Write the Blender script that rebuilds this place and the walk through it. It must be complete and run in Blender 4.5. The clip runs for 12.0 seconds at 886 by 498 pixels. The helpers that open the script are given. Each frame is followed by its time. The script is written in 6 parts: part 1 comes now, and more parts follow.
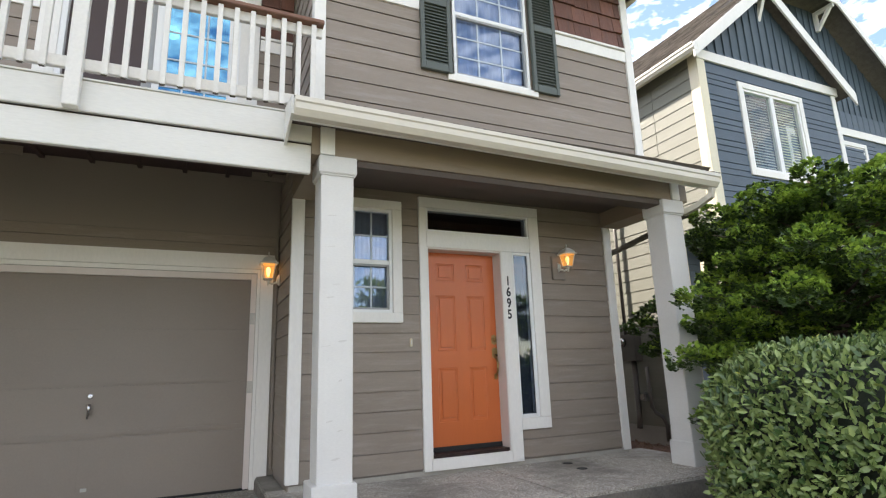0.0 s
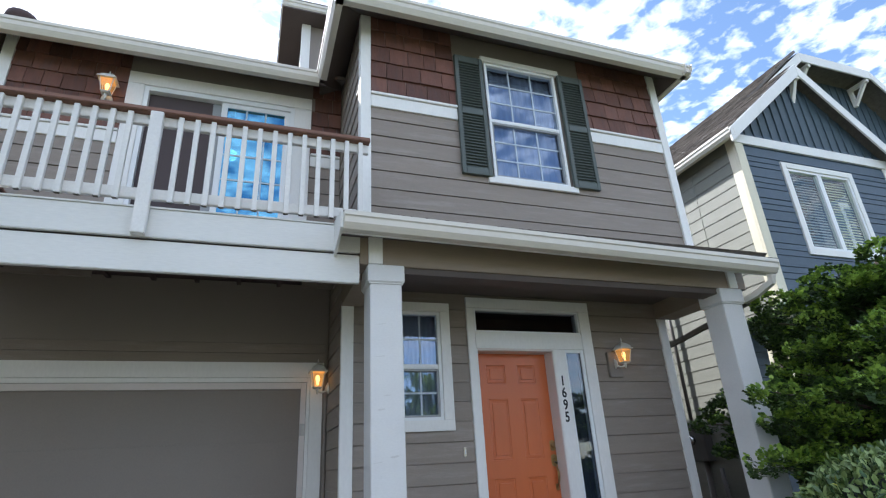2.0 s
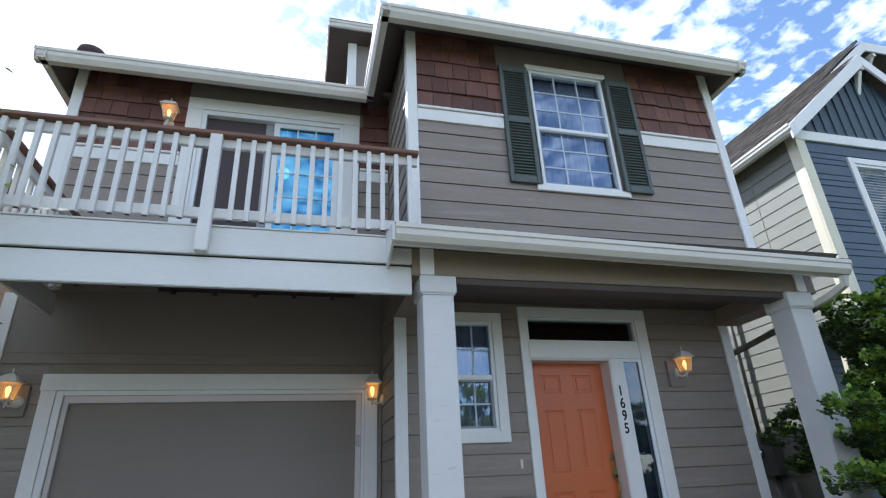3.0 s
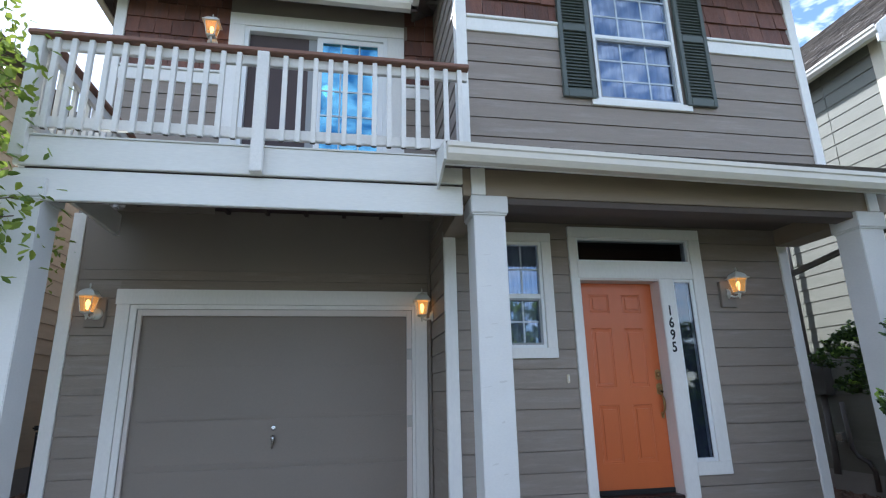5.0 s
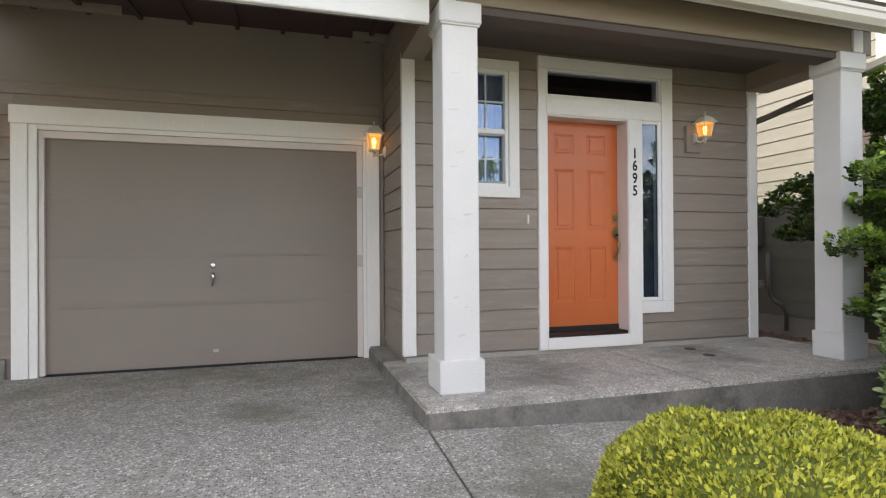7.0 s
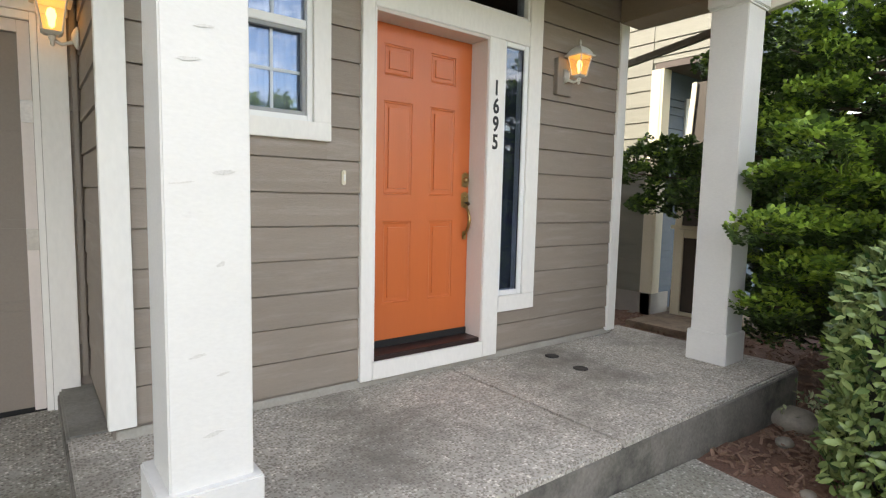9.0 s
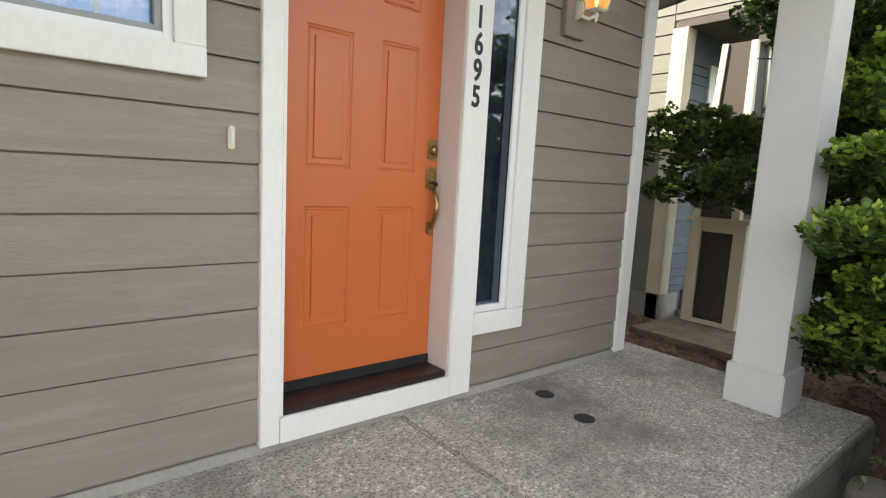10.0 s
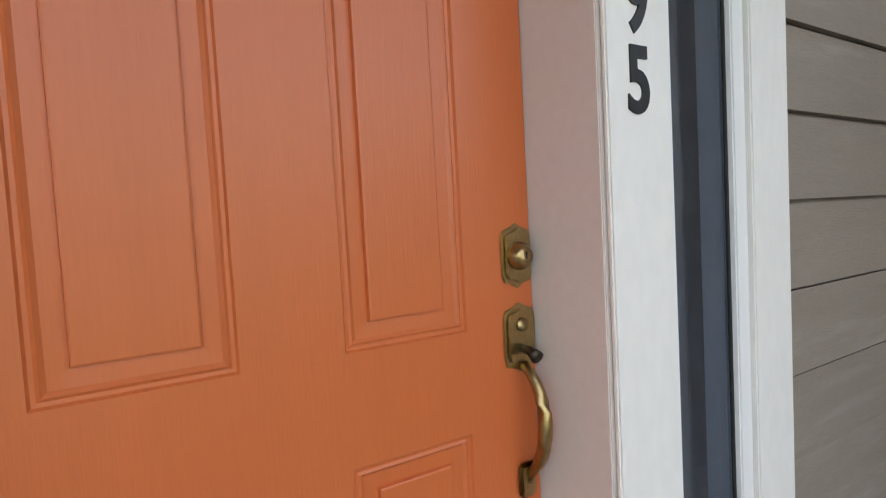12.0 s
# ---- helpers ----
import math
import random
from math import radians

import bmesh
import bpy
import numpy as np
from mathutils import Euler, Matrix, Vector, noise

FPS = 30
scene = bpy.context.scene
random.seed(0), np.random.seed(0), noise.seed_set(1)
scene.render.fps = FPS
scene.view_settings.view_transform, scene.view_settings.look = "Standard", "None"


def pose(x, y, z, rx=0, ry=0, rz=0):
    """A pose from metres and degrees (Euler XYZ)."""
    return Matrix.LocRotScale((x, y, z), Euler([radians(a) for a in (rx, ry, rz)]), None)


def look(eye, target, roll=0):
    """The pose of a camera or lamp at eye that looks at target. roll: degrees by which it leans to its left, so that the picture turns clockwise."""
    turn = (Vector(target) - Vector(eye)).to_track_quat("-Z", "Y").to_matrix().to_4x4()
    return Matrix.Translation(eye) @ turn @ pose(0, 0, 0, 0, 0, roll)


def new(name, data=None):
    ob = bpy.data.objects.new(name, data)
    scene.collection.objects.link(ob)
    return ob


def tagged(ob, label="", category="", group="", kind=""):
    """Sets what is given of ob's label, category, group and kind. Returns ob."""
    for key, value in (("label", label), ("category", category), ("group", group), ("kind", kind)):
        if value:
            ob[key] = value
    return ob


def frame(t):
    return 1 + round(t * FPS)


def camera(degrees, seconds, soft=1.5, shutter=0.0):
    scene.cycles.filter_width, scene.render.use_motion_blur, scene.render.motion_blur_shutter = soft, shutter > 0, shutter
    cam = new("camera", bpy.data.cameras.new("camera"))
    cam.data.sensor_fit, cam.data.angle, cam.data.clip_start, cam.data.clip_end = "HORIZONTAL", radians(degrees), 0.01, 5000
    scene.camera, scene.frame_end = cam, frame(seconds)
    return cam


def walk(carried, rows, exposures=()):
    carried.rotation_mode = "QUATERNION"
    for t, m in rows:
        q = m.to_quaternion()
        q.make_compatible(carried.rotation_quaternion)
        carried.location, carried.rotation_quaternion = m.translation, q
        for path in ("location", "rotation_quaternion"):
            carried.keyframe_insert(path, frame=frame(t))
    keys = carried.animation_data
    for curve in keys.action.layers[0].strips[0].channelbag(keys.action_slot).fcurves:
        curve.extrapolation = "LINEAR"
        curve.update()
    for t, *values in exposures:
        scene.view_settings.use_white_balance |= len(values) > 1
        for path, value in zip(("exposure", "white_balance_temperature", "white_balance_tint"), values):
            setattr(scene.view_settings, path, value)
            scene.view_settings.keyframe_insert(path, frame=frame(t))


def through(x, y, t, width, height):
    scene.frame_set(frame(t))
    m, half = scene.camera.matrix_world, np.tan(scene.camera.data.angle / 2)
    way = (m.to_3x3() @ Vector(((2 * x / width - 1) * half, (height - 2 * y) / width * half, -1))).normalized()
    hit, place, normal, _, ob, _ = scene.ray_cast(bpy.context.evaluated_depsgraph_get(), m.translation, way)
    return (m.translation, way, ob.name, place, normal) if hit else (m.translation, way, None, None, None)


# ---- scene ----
cam = camera(78.92, 12.0, soft=1.2)
# the clip's camera opens up and turns warmer as it nears the door: seconds, stops, kelvin, tint
EXPOSURES = [
    (0.0, 1.34, 6950, 12),
    (1.5, 0.95, 6150, 11),
    (2.5, 0.78, 5650, 10),
    (3.0, 0.70, 5600, 10),
    (5.0, 0.90, 5550, 10),
    (5.5, 0.99, 5800, 11),
    (6.3, 1.25, 6600, 13),
    (7.0, 1.52, 7000, 15),
    (9.0, 1.82, 7250, 11),
    (9.5, 1.78, 7400, 11),
    (10.5, 1.78, 7050, 9),
    (12.0, 1.68, 6800, 11),
]
PATH = [
    (0, (0.265, 0.126, 1.433), (1.074, 1.903, 1.866), -1.9),
    (0.5, (0.258, 0.125, 1.48), (1.048, 1.889, 1.991), -2.2),
    (1, (0.259, 0.118, 1.522), (1.014, 1.867, 2.132), -2.6),
    (1.5, (0.23, 0.128, 1.552), (0.942, 1.865, 2.244), -3.1),
    (2, (0.228, 0.14, 1.555), (0.867, 1.877, 2.311), -3.3),
    (2.5, (0.217, 0.142, 1.561), (0.772, 1.893, 2.351), -3.2),
    (3, (0.19, 0.155, 1.552), (0.663, 1.925, 2.353), -2.8),
    (5, (0.104, 0.19, 1.571), (0.445, 2.09, 2.094), -1.3),
    (5.5, (0.072, 0.22, 1.52), (0.43, 2.147, 1.918), -1.1),
    (6, (0.022, 0.246, 1.478), (0.419, 2.19, 1.731), -0.9),
    (6.5, (0.002, 0.353, 1.427), (0.464, 2.295, 1.542), -0.6),
    (7, (0.041, 0.641, 1.404), (0.603, 2.56, 1.412), -0.4),
    (7.2, (0.025, 0.764, 1.423), (0.651, 2.663, 1.393), -0.3),
    (9, (0.759, 2.392, 1.592), (1.975, 3.968, 1.403), 1.3),
    (9.5, (1.173, 2.761, 1.621), (2.453, 4.274, 1.351), 2.8),
    (10, (1.563, 3.16, 1.601), (2.806, 4.703, 1.329), 3.1),
    (10.5, (1.918, 3.541, 1.606), (3.102, 5.133, 1.356), 2.0),
    (11, (2.173, 3.937, 1.631), (3.257, 5.6, 1.39), 2.0),
    (11.5, (2.386, 4.327, 1.738), (3.455, 6.005, 1.54), -1.5),
    (12, (2.624, 4.614, 1.786), (3.671, 6.315, 1.681), -3.1),
]
walk(cam, [(t, look(eye, target, roll)) for t, eye, target, roll in PATH], EXPOSURES)


# ---- world and sun ----
SUN_AZ, SUN_EL = radians(-32.0), radians(46.0)      # azimuth from +y towards -x
to_sun = Vector((math.sin(SUN_AZ) * math.cos(SUN_EL), math.cos(SUN_AZ) * math.cos(SUN_EL), math.sin(SUN_EL)))
world = bpy.data.worlds.new("world")
scene.world = world
world.use_nodes = True
wt = world.node_tree
wt.nodes.clear()
w_out = wt.nodes.new("ShaderNodeOutputWorld")
w_bg = wt.nodes.new("ShaderNodeBackground")
w_sky = wt.nodes.new("ShaderNodeTexSky")
w_sky.sky_type = "NISHITA"
w_sky.sun_disc = False
w_sky.sun_elevation = SUN_EL
w_sky.sun_rotation = SUN_AZ
w_sky.air_density = 1.0
w_sky.dust_density = 0.6
w_co = wt.nodes.new("ShaderNodeTexCoord")
w_sep = wt.nodes.new("ShaderNodeSeparateXYZ")
wt.links.new(w_co.outputs["Generated"], w_sep.inputs[0])
# clouds lie on a flat layer overhead: direction divided by its height
w_h = wt.nodes.new("ShaderNodeMath")
w_h.operation = "MAXIMUM"
w_h.inputs[1].default_value = 0.08
wt.links.new(w_sep.outputs["Z"], w_h.inputs[0])
w_div = wt.nodes.new("ShaderNodeVectorMath")
w_div.operation = "DIVIDE"
w_cmb = wt.nodes.new("ShaderNodeCombineXYZ")
for k in range(3):
    wt.links.new(w_h.outputs[0], w_cmb.inputs[k])
wt.links.new(w_co.outputs["Generated"], w_div.inputs[0])
wt.links.new(w_cmb.outputs[0], w_div.inputs[1])
w_n1 = wt.nodes.new("ShaderNodeTexNoise")
w_n1.inputs["Scale"].default_value = 14.5
w_n1.inputs["Detail"].default_value = 4.0
w_n1.inputs["Roughness"].default_value = 0.52
w_n1.inputs["Distortion"].default_value = 0.25
w_n2 = wt.nodes.new("ShaderNodeTexNoise")
w_n2.inputs["Scale"].default_value = 1.3
w_n2.inputs["Detail"].default_value = 2.0
wt.links.new(w_div.outputs[0], w_n1.inputs["Vector"])
wt.links.new(w_div.outputs[0], w_n2.inputs["Vector"])
w_add = wt.nodes.new("ShaderNodeMath")
w_add.operation = "MULTIPLY_ADD"
w_add.inputs[1].default_value = 0.55
wt.links.new(w_n2.outputs["Fac"], w_add.inputs[0])
wt.links.new(w_n1.outputs["Fac"], w_add.inputs[2])
w_ramp = wt.nodes.new("ShaderNodeValToRGB")
w_ramp.color_ramp.elements[0].position = 0.67
w_ramp.color_ramp.elements[1].position = 0.94
wt.links.new(w_add.outputs[0], w_ramp.inputs[0])
w_mix = wt.nodes.new("ShaderNodeMix")
w_mix.data_type = "RGBA"
w_mix.inputs["B"].default_value = (7.7, 7.8, 8.2, 1)
wt.links.new(w_ramp.outputs[0], w_mix.inputs["Factor"])
wt.links.new(w_sky.outputs[0], w_mix.inputs["A"])
wt.links.new(w_mix.outputs["Result"], w_bg.inputs["Color"])
w_bg.inputs["Strength"].default_value = 0.15
wt.links.new(w_bg.outputs[0], w_out.inputs["Surface"])

sun = new("sun", bpy.data.lights.new("sun", "SUN"))
sun.data.energy = 4.8
sun.data.angle = radians(0.6)
sun.data.color = (1.0, 0.95, 0.87)
sun.matrix_world = look(to_sun * 60, (0, 0, 0))


# ---- materials ----
def material(name, colour, rough=0.6, metal=0.0, var=0.12, scale=6.0, fine=60.0, bump=0.15, stretch=(1, 1, 1),
             spread=0.0, second=None, second_at=(0.55, 0.7), second_scale=2.5, spec=0.5, coat=0.0):
    """Painted or natural surface: colour varied at two scales, fine relief, a second colour for stains or wear, and a spread between pieces."""
    m = bpy.data.materials.new(name)
    m.use_nodes = True
    t = m.node_tree
    b = t.nodes["Principled BSDF"]
    b.inputs["Roughness"].default_value = rough
    b.inputs["Metallic"].default_value = metal
    b.inputs["Specular IOR Level"].default_value = spec
    b.inputs["Coat Weight"].default_value = coat
    co = t.nodes.new("ShaderNodeTexCoord")
    mp = t.nodes.new("ShaderNodeMapping")
    mp.inputs["Scale"].default_value = stretch
    t.links.new(co.outputs["Object"], mp.inputs[0])
    info = t.nodes.new("ShaderNodeObjectInfo")
    n1 = t.nodes.new("ShaderNodeTexNoise")
    n1.noise_dimensions = "4D"
    n1.inputs["Scale"].default_value = scale
    n1.inputs["Detail"].default_value = 6
    rnd = t.nodes.new("ShaderNodeMath")
    rnd.operation = "MULTIPLY"
    rnd.inputs[1].default_value = 20.0
    t.links.new(info.outputs["Random"], rnd.inputs[0])
    t.links.new(rnd.outputs[0], n1.inputs["W"])
    t.links.new(mp.outputs[0], n1.inputs["Vector"])
    n2 = t.nodes.new("ShaderNodeTexNoise")
    n2.inputs["Scale"].default_value = fine
    n2.inputs["Detail"].default_value = 4
    t.links.new(mp.outputs[0], n2.inputs["Vector"])
    mx = t.nodes.new("ShaderNodeMath")
    mx.operation = "ADD"
    t.links.new(n1.outputs["Fac"], mx.inputs[0])
    t.links.new(n2.outputs["Fac"], mx.inputs[1])
    mr = t.nodes.new("ShaderNodeMapRange")
    mr.inputs["From Min"].default_value = 0.6
    mr.inputs["From Max"].default_value = 1.4
    mr.inputs["To Min"].default_value = 1 - var
    mr.inputs["To Max"].default_value = 1 + var
    t.links.new(mx.outputs[0], mr.inputs["Value"])
    value = mr.outputs[0]
    if spread:
        sp = t.nodes.new("ShaderNodeMapRange")
        sp.inputs["To Min"].default_value = 1 - spread
        sp.inputs["To Max"].default_value = 1 + spread
        t.links.new(info.outputs["Random"], sp.inputs["Value"])
        mu = t.nodes.new("ShaderNodeMath")
        mu.operation = "MULTIPLY"
        t.links.new(sp.outputs[0], mu.inputs[0])
        t.links.new(value, mu.inputs[1])
        value = mu.outputs[0]
    base = t.nodes.new("ShaderNodeRGB")
    base.outputs[0].default_value = (*colour, 1)
    col = base.outputs[0]
    if second:
        n3 = t.nodes.new("ShaderNodeTexNoise")
        n3.noise_dimensions = "4D"
        n3.inputs["Scale"].default_value = second_scale
        n3.inputs["Detail"].default_value = 8
        n3.inputs["Roughness"].default_value = 0.65
        t.links.new(rnd.outputs[0], n3.inputs["W"])
        t.links.new(mp.outputs[0], n3.inputs["Vector"])
        rp = t.nodes.new("ShaderNodeMapRange")
        rp.inputs["From Min"].default_value, rp.inputs["From Max"].default_value = second_at
        t.links.new(n3.outputs["Fac"], rp.inputs["Value"])
        mc = t.nodes.new("ShaderNodeMix")
        mc.data_type = "RGBA"
        mc.inputs["B"].default_value = (*second, 1)
        t.links.new(rp.outputs[0], mc.inputs["Factor"])
        t.links.new(col, mc.inputs["A"])
        col = mc.outputs["Result"]
    vm = t.nodes.new("ShaderNodeVectorMath")
    vm.operation = "SCALE"
    t.links.new(col, vm.inputs[0])
    t.links.new(value, vm.inputs["Scale"])
    t.links.new(vm.outputs[0], b.inputs["Base Color"])
    if bump:
        bp = t.nodes.new("ShaderNodeBump")
        bp.inputs["Strength"].default_value = bump
        bp.inputs["Distance"].default_value = 0.01
        t.links.new(mx.outputs[0], bp.inputs["Height"])
        t.links.new(bp.outputs[0], b.inputs["Normal"])
    return m


def leaf_material(name, dark, light, rough=0.45, through=0.25):
    """Leaves: each island its own shade between two greens, slightly translucent."""
    m = bpy.data.materials.new(name)
    m.use_nodes = True
    t = m.node_tree
    b = t.nodes["Principled BSDF"]
    b.inputs["Roughness"].default_value = rough
    geo = t.nodes.new("ShaderNodeNewGeometry")
    info = t.nodes.new("ShaderNodeObjectInfo")
    ad = t.nodes.new("ShaderNodeMath")
    ad.operation = "ADD"
    t.links.new(geo.outputs["Random Per Island"], ad.inputs[0])
    t.links.new(info.outputs["Random"], ad.inputs[1])
    fr = t.nodes.new("ShaderNodeMath")
    fr.operation = "FRACT"
    t.links.new(ad.outputs[0], fr.inputs[0])
    rp = t.nodes.new("ShaderNodeValToRGB")
    rp.color_ramp.elements[0].color = (*dark, 1)
    rp.color_ramp.elements[1].color = (*light, 1)
    t.links.new(fr.outputs[0], rp.inputs[0])
    t.links.new(rp.outputs[0], b.inputs["Base Color"])
    tr = t.nodes.new("ShaderNodeBsdfTranslucent")
    t.links.new(rp.outputs[0], tr.inputs["Color"])
    ms = t.nodes.new("ShaderNodeMixShader")
    ms.inputs[0].default_value = through
    t.links.new(b.outputs[0], ms.inputs[1])
    t.links.new(tr.outputs[0], ms.inputs[2])
    t.links.new(ms.outputs[0], t.nodes["Material Output"].inputs["Surface"])
    return m


def glass_material(name, tint=(0.55, 0.6, 0.62), ior=1.7, coat=(1.0, 1.0, 1.0), wave=0.03):
    m = bpy.data.materials.new(name)
    m.use_nodes = True
    t = m.node_tree
    t.nodes.remove(t.nodes["Principled BSDF"])
    gl = t.nodes.new("ShaderNodeBsdfGlossy")
    gl.inputs["Roughness"].default_value = 0.015
    gl.inputs["Color"].default_value = (*coat, 1)
    tp = t.nodes.new("ShaderNodeBsdfTransparent")
    tp.inputs["Color"].default_value = (*tint, 1)
    # gloss rises towards grazing views, alike on both faces of the pane
    lw = t.nodes.new("ShaderNodeLayerWeight")
    lw.inputs["Blend"].default_value = 0.5
    pw = t.nodes.new("ShaderNodeMath")
    pw.operation = "POWER"
    pw.inputs[1].default_value = 5.0
    t.links.new(lw.outputs["Facing"], pw.inputs[0])
    fr = t.nodes.new("ShaderNodeMapRange")
    fr.inputs["To Min"].default_value = ((ior - 1) / (ior + 1)) ** 2
    fr.inputs["To Max"].default_value = 0.9
    t.links.new(pw.outputs[0], fr.inputs["Value"])
    nz = t.nodes.new("ShaderNodeTexNoise")
    nz.inputs["Scale"].default_value = 2.2
    co = t.nodes.new("ShaderNodeTexCoord")
    t.links.new(co.outputs["Object"], nz.inputs["Vector"])
    bp = t.nodes.new("ShaderNodeBump")
    bp.inputs["Strength"].default_value = wave
    bp.inputs["Distance"].default_value = 0.02
    t.links.new(nz.outputs["Fac"], bp.inputs["Height"])
    t.links.new(bp.outputs[0], gl.inputs["Normal"])
    ms = t.nodes.new("ShaderNodeMixShader")
    t.links.new(fr.outputs[0], ms.inputs[0])
    t.links.new(tp.outputs[0], ms.inputs[1])
    t.links.new(gl.outputs[0], ms.inputs[2])
    t.links.new(ms.outputs[0], t.nodes["Material Output"].inputs["Surface"])
    return m


def glow_material(name, colour, strength):
    m = bpy.data.materials.new(name)
    m.use_nodes = True
    b = m.node_tree.nodes["Principled BSDF"]
    b.inputs["Base Color"].default_value = (*colour, 1)
    b.inputs["Emission Color"].default_value = (*colour, 1)
    b.inputs["Emission Strength"].default_value = strength
    return m


TAUPE = (0.262, 0.218, 0.180)
M_siding = material("taupe_siding_paint", TAUPE, 0.62, var=0.10, scale=3.0, fine=40, bump=0.22, stretch=(1, 1, 9), spread=0.035,
                    second=(0.37, 0.325, 0.288), second_at=(0.52, 0.84), second_scale=1.7)
M_panel = material("taupe_panel_paint", (0.242, 0.205, 0.174), 0.6, var=0.06, scale=1.5, fine=90, bump=0.06)
M_beam = material("taupe_beam_paint", (0.26, 0.205, 0.15), 0.6, var=0.08, scale=2.0, fine=30, bump=0.12, stretch=(0.15, 1, 3))
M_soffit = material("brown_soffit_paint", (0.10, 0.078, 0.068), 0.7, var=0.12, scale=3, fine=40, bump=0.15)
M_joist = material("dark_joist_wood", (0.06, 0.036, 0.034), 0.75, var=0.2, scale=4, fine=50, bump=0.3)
M_trim = material("white_trim_paint", (0.80, 0.785, 0.745), 0.5, var=0.05, scale=2.5, fine=45, bump=0.10, stretch=(1, 1, 0.4),
                  second=(0.5, 0.48, 0.43), second_at=(0.68, 0.85), second_scale=4.0)
M_column = material("white_column_paint", (0.66, 0.65, 0.625), 0.5, var=0.05, scale=2.5, fine=45, bump=0.06, stretch=(1, 1, 2.2),
                    second=(0.47, 0.46, 0.44), second_at=(0.66, 0.8), second_scale=3.5)
M_fascia = material("weathered_white_fascia_paint", (0.70, 0.69, 0.65), 0.55, var=0.06, scale=2.0, fine=40, bump=0.09, stretch=(0.4, 1, 2),
                    second=(0.34, 0.32, 0.29), second_at=(0.66, 0.82), second_scale=3.2)
M_rail = material("weathered_white_rail_paint", (0.72, 0.70, 0.66), 0.55, var=0.07, scale=5, fine=50, bump=0.2,
                  second=(0.30, 0.27, 0.24), second_at=(0.70, 0.80), second_scale=7)
M_endgrain = material("weathered_end_grain", (0.105, 0.085, 0.07), 0.85, var=0.35, scale=30, fine=90, bump=0.3)
M_screen = material("brown_grey_insect_screen", (0.085, 0.066, 0.066), 0.9, var=0.06, scale=3, fine=120, bump=0.03)
M_cap = material("brown_stained_rail_cap", (0.20, 0.095, 0.06), 0.55, var=0.2, scale=5, fine=50, bump=0.25, stretch=(0.2, 2, 2))
M_gutter = material("cream_gutter_metal", (0.66, 0.62, 0.54), 0.42, var=0.06, scale=2, fine=70, bump=0.05, stretch=(0.3, 1, 1),
                    second=(0.36, 0.34, 0.30), second_at=(0.70, 0.84), second_scale=5)
M_shake = material("red_brown_cedar_shake", (0.150, 0.066, 0.046), 0.68, var=0.26, scale=5, fine=45, bump=0.5, stretch=(5, 5, 0.6), spread=0.35,
                   second=(0.10, 0.06, 0.055), second_at=(0.5, 0.75), second_scale=3)
M_shutter = material("grey_green_shutter_paint", (0.085, 0.10, 0.088), 0.5, var=0.08, scale=4, fine=60, bump=0.08)
M_vinyl = material("white_vinyl", (0.80, 0.81, 0.80), 0.35, var=0.02, scale=3, fine=80, bump=0.02)
M_sash = material("grey_screen_frame", (0.30, 0.31, 0.31), 0.45, var=0.04, bump=0.03)
M_muntin = material("white_muntin", (0.52, 0.58, 0.64), 0.4, var=0.03, bump=0.0)
M_door = material("orange_door_paint", (0.56, 0.140, 0.040), 0.36, var=0.05, scale=1.8, fine=30, bump=0.08, stretch=(9, 9, 0.45), spec=0.5)
M_jamb = material("pinkish_white_jamb_paint", (0.66, 0.60, 0.56), 0.45, var=0.04, scale=3, fine=50, bump=0.05)
M_thresh = material("dark_bronze_threshold", (0.045, 0.028, 0.026), 0.38, 0.4, var=0.15, scale=6, fine=60, bump=0.1)
M_rubber = material("black_weatherstrip", (0.012, 0.012, 0.012), 0.7, var=0.1, bump=0.05)
M_brass = material("antique_brass", (0.38, 0.28, 0.13), 0.30, 1.0, var=0.22, scale=22, fine=120, bump=0.04)
M_darkbrass = material("blackened_brass", (0.05, 0.04, 0.028), 0.4, 0.8, var=0.2, scale=20, bump=0.05)
M_black = material("black_number_paint", (0.012, 0.012, 0.013), 0.45, var=0.1, bump=0.0)
M_ivory = material("ivory_plastic", (0.72, 0.66, 0.52), 0.4, var=0.04, bump=0.02)
M_lampw = material("white_lantern_metal", (0.62, 0.60, 0.55), 0.5, var=0.08, scale=14, fine=90, bump=0.15)
M_steel = material("worn_chrome", (0.6, 0.6, 0.6), 0.25, 1.0, var=0.1, bump=0.03)
M_track = material("galvanised_hinge_steel", (0.45, 0.44, 0.42), 0.45, 0.8, var=0.15, bump=0.08)
M_concrete = material("aged_concrete", (0.27, 0.255, 0.225), 0.85, var=0.22, scale=3.5, fine=55, bump=0.35,
                      second=(0.14, 0.135, 0.115), second_at=(0.45, 0.7), second_scale=1.6)
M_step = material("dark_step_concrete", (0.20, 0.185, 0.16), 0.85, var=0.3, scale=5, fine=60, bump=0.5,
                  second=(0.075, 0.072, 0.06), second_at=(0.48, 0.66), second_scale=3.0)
M_found = material("pale_foundation_concrete", (0.36, 0.34, 0.30), 0.85, var=0.15, scale=5, fine=60, bump=0.3)
M_mulch = material("bark_mulch", (0.155, 0.082, 0.055), 0.9, var=0.4, scale=9, fine=70, bump=0.8)
M_chip = material("bark_chip", (0.21, 0.125, 0.085), 0.85, var=0.3, scale=20, fine=90, bump=0.3)
M_grass = material("far_ground", (0.09, 0.11, 0.05), 0.9, var=0.3, scale=1.5, fine=20, bump=0.4)
M_road = material("asphalt", (0.06, 0.06, 0.06), 0.85, var=0.2, scale=3, fine=90, bump=0.3)
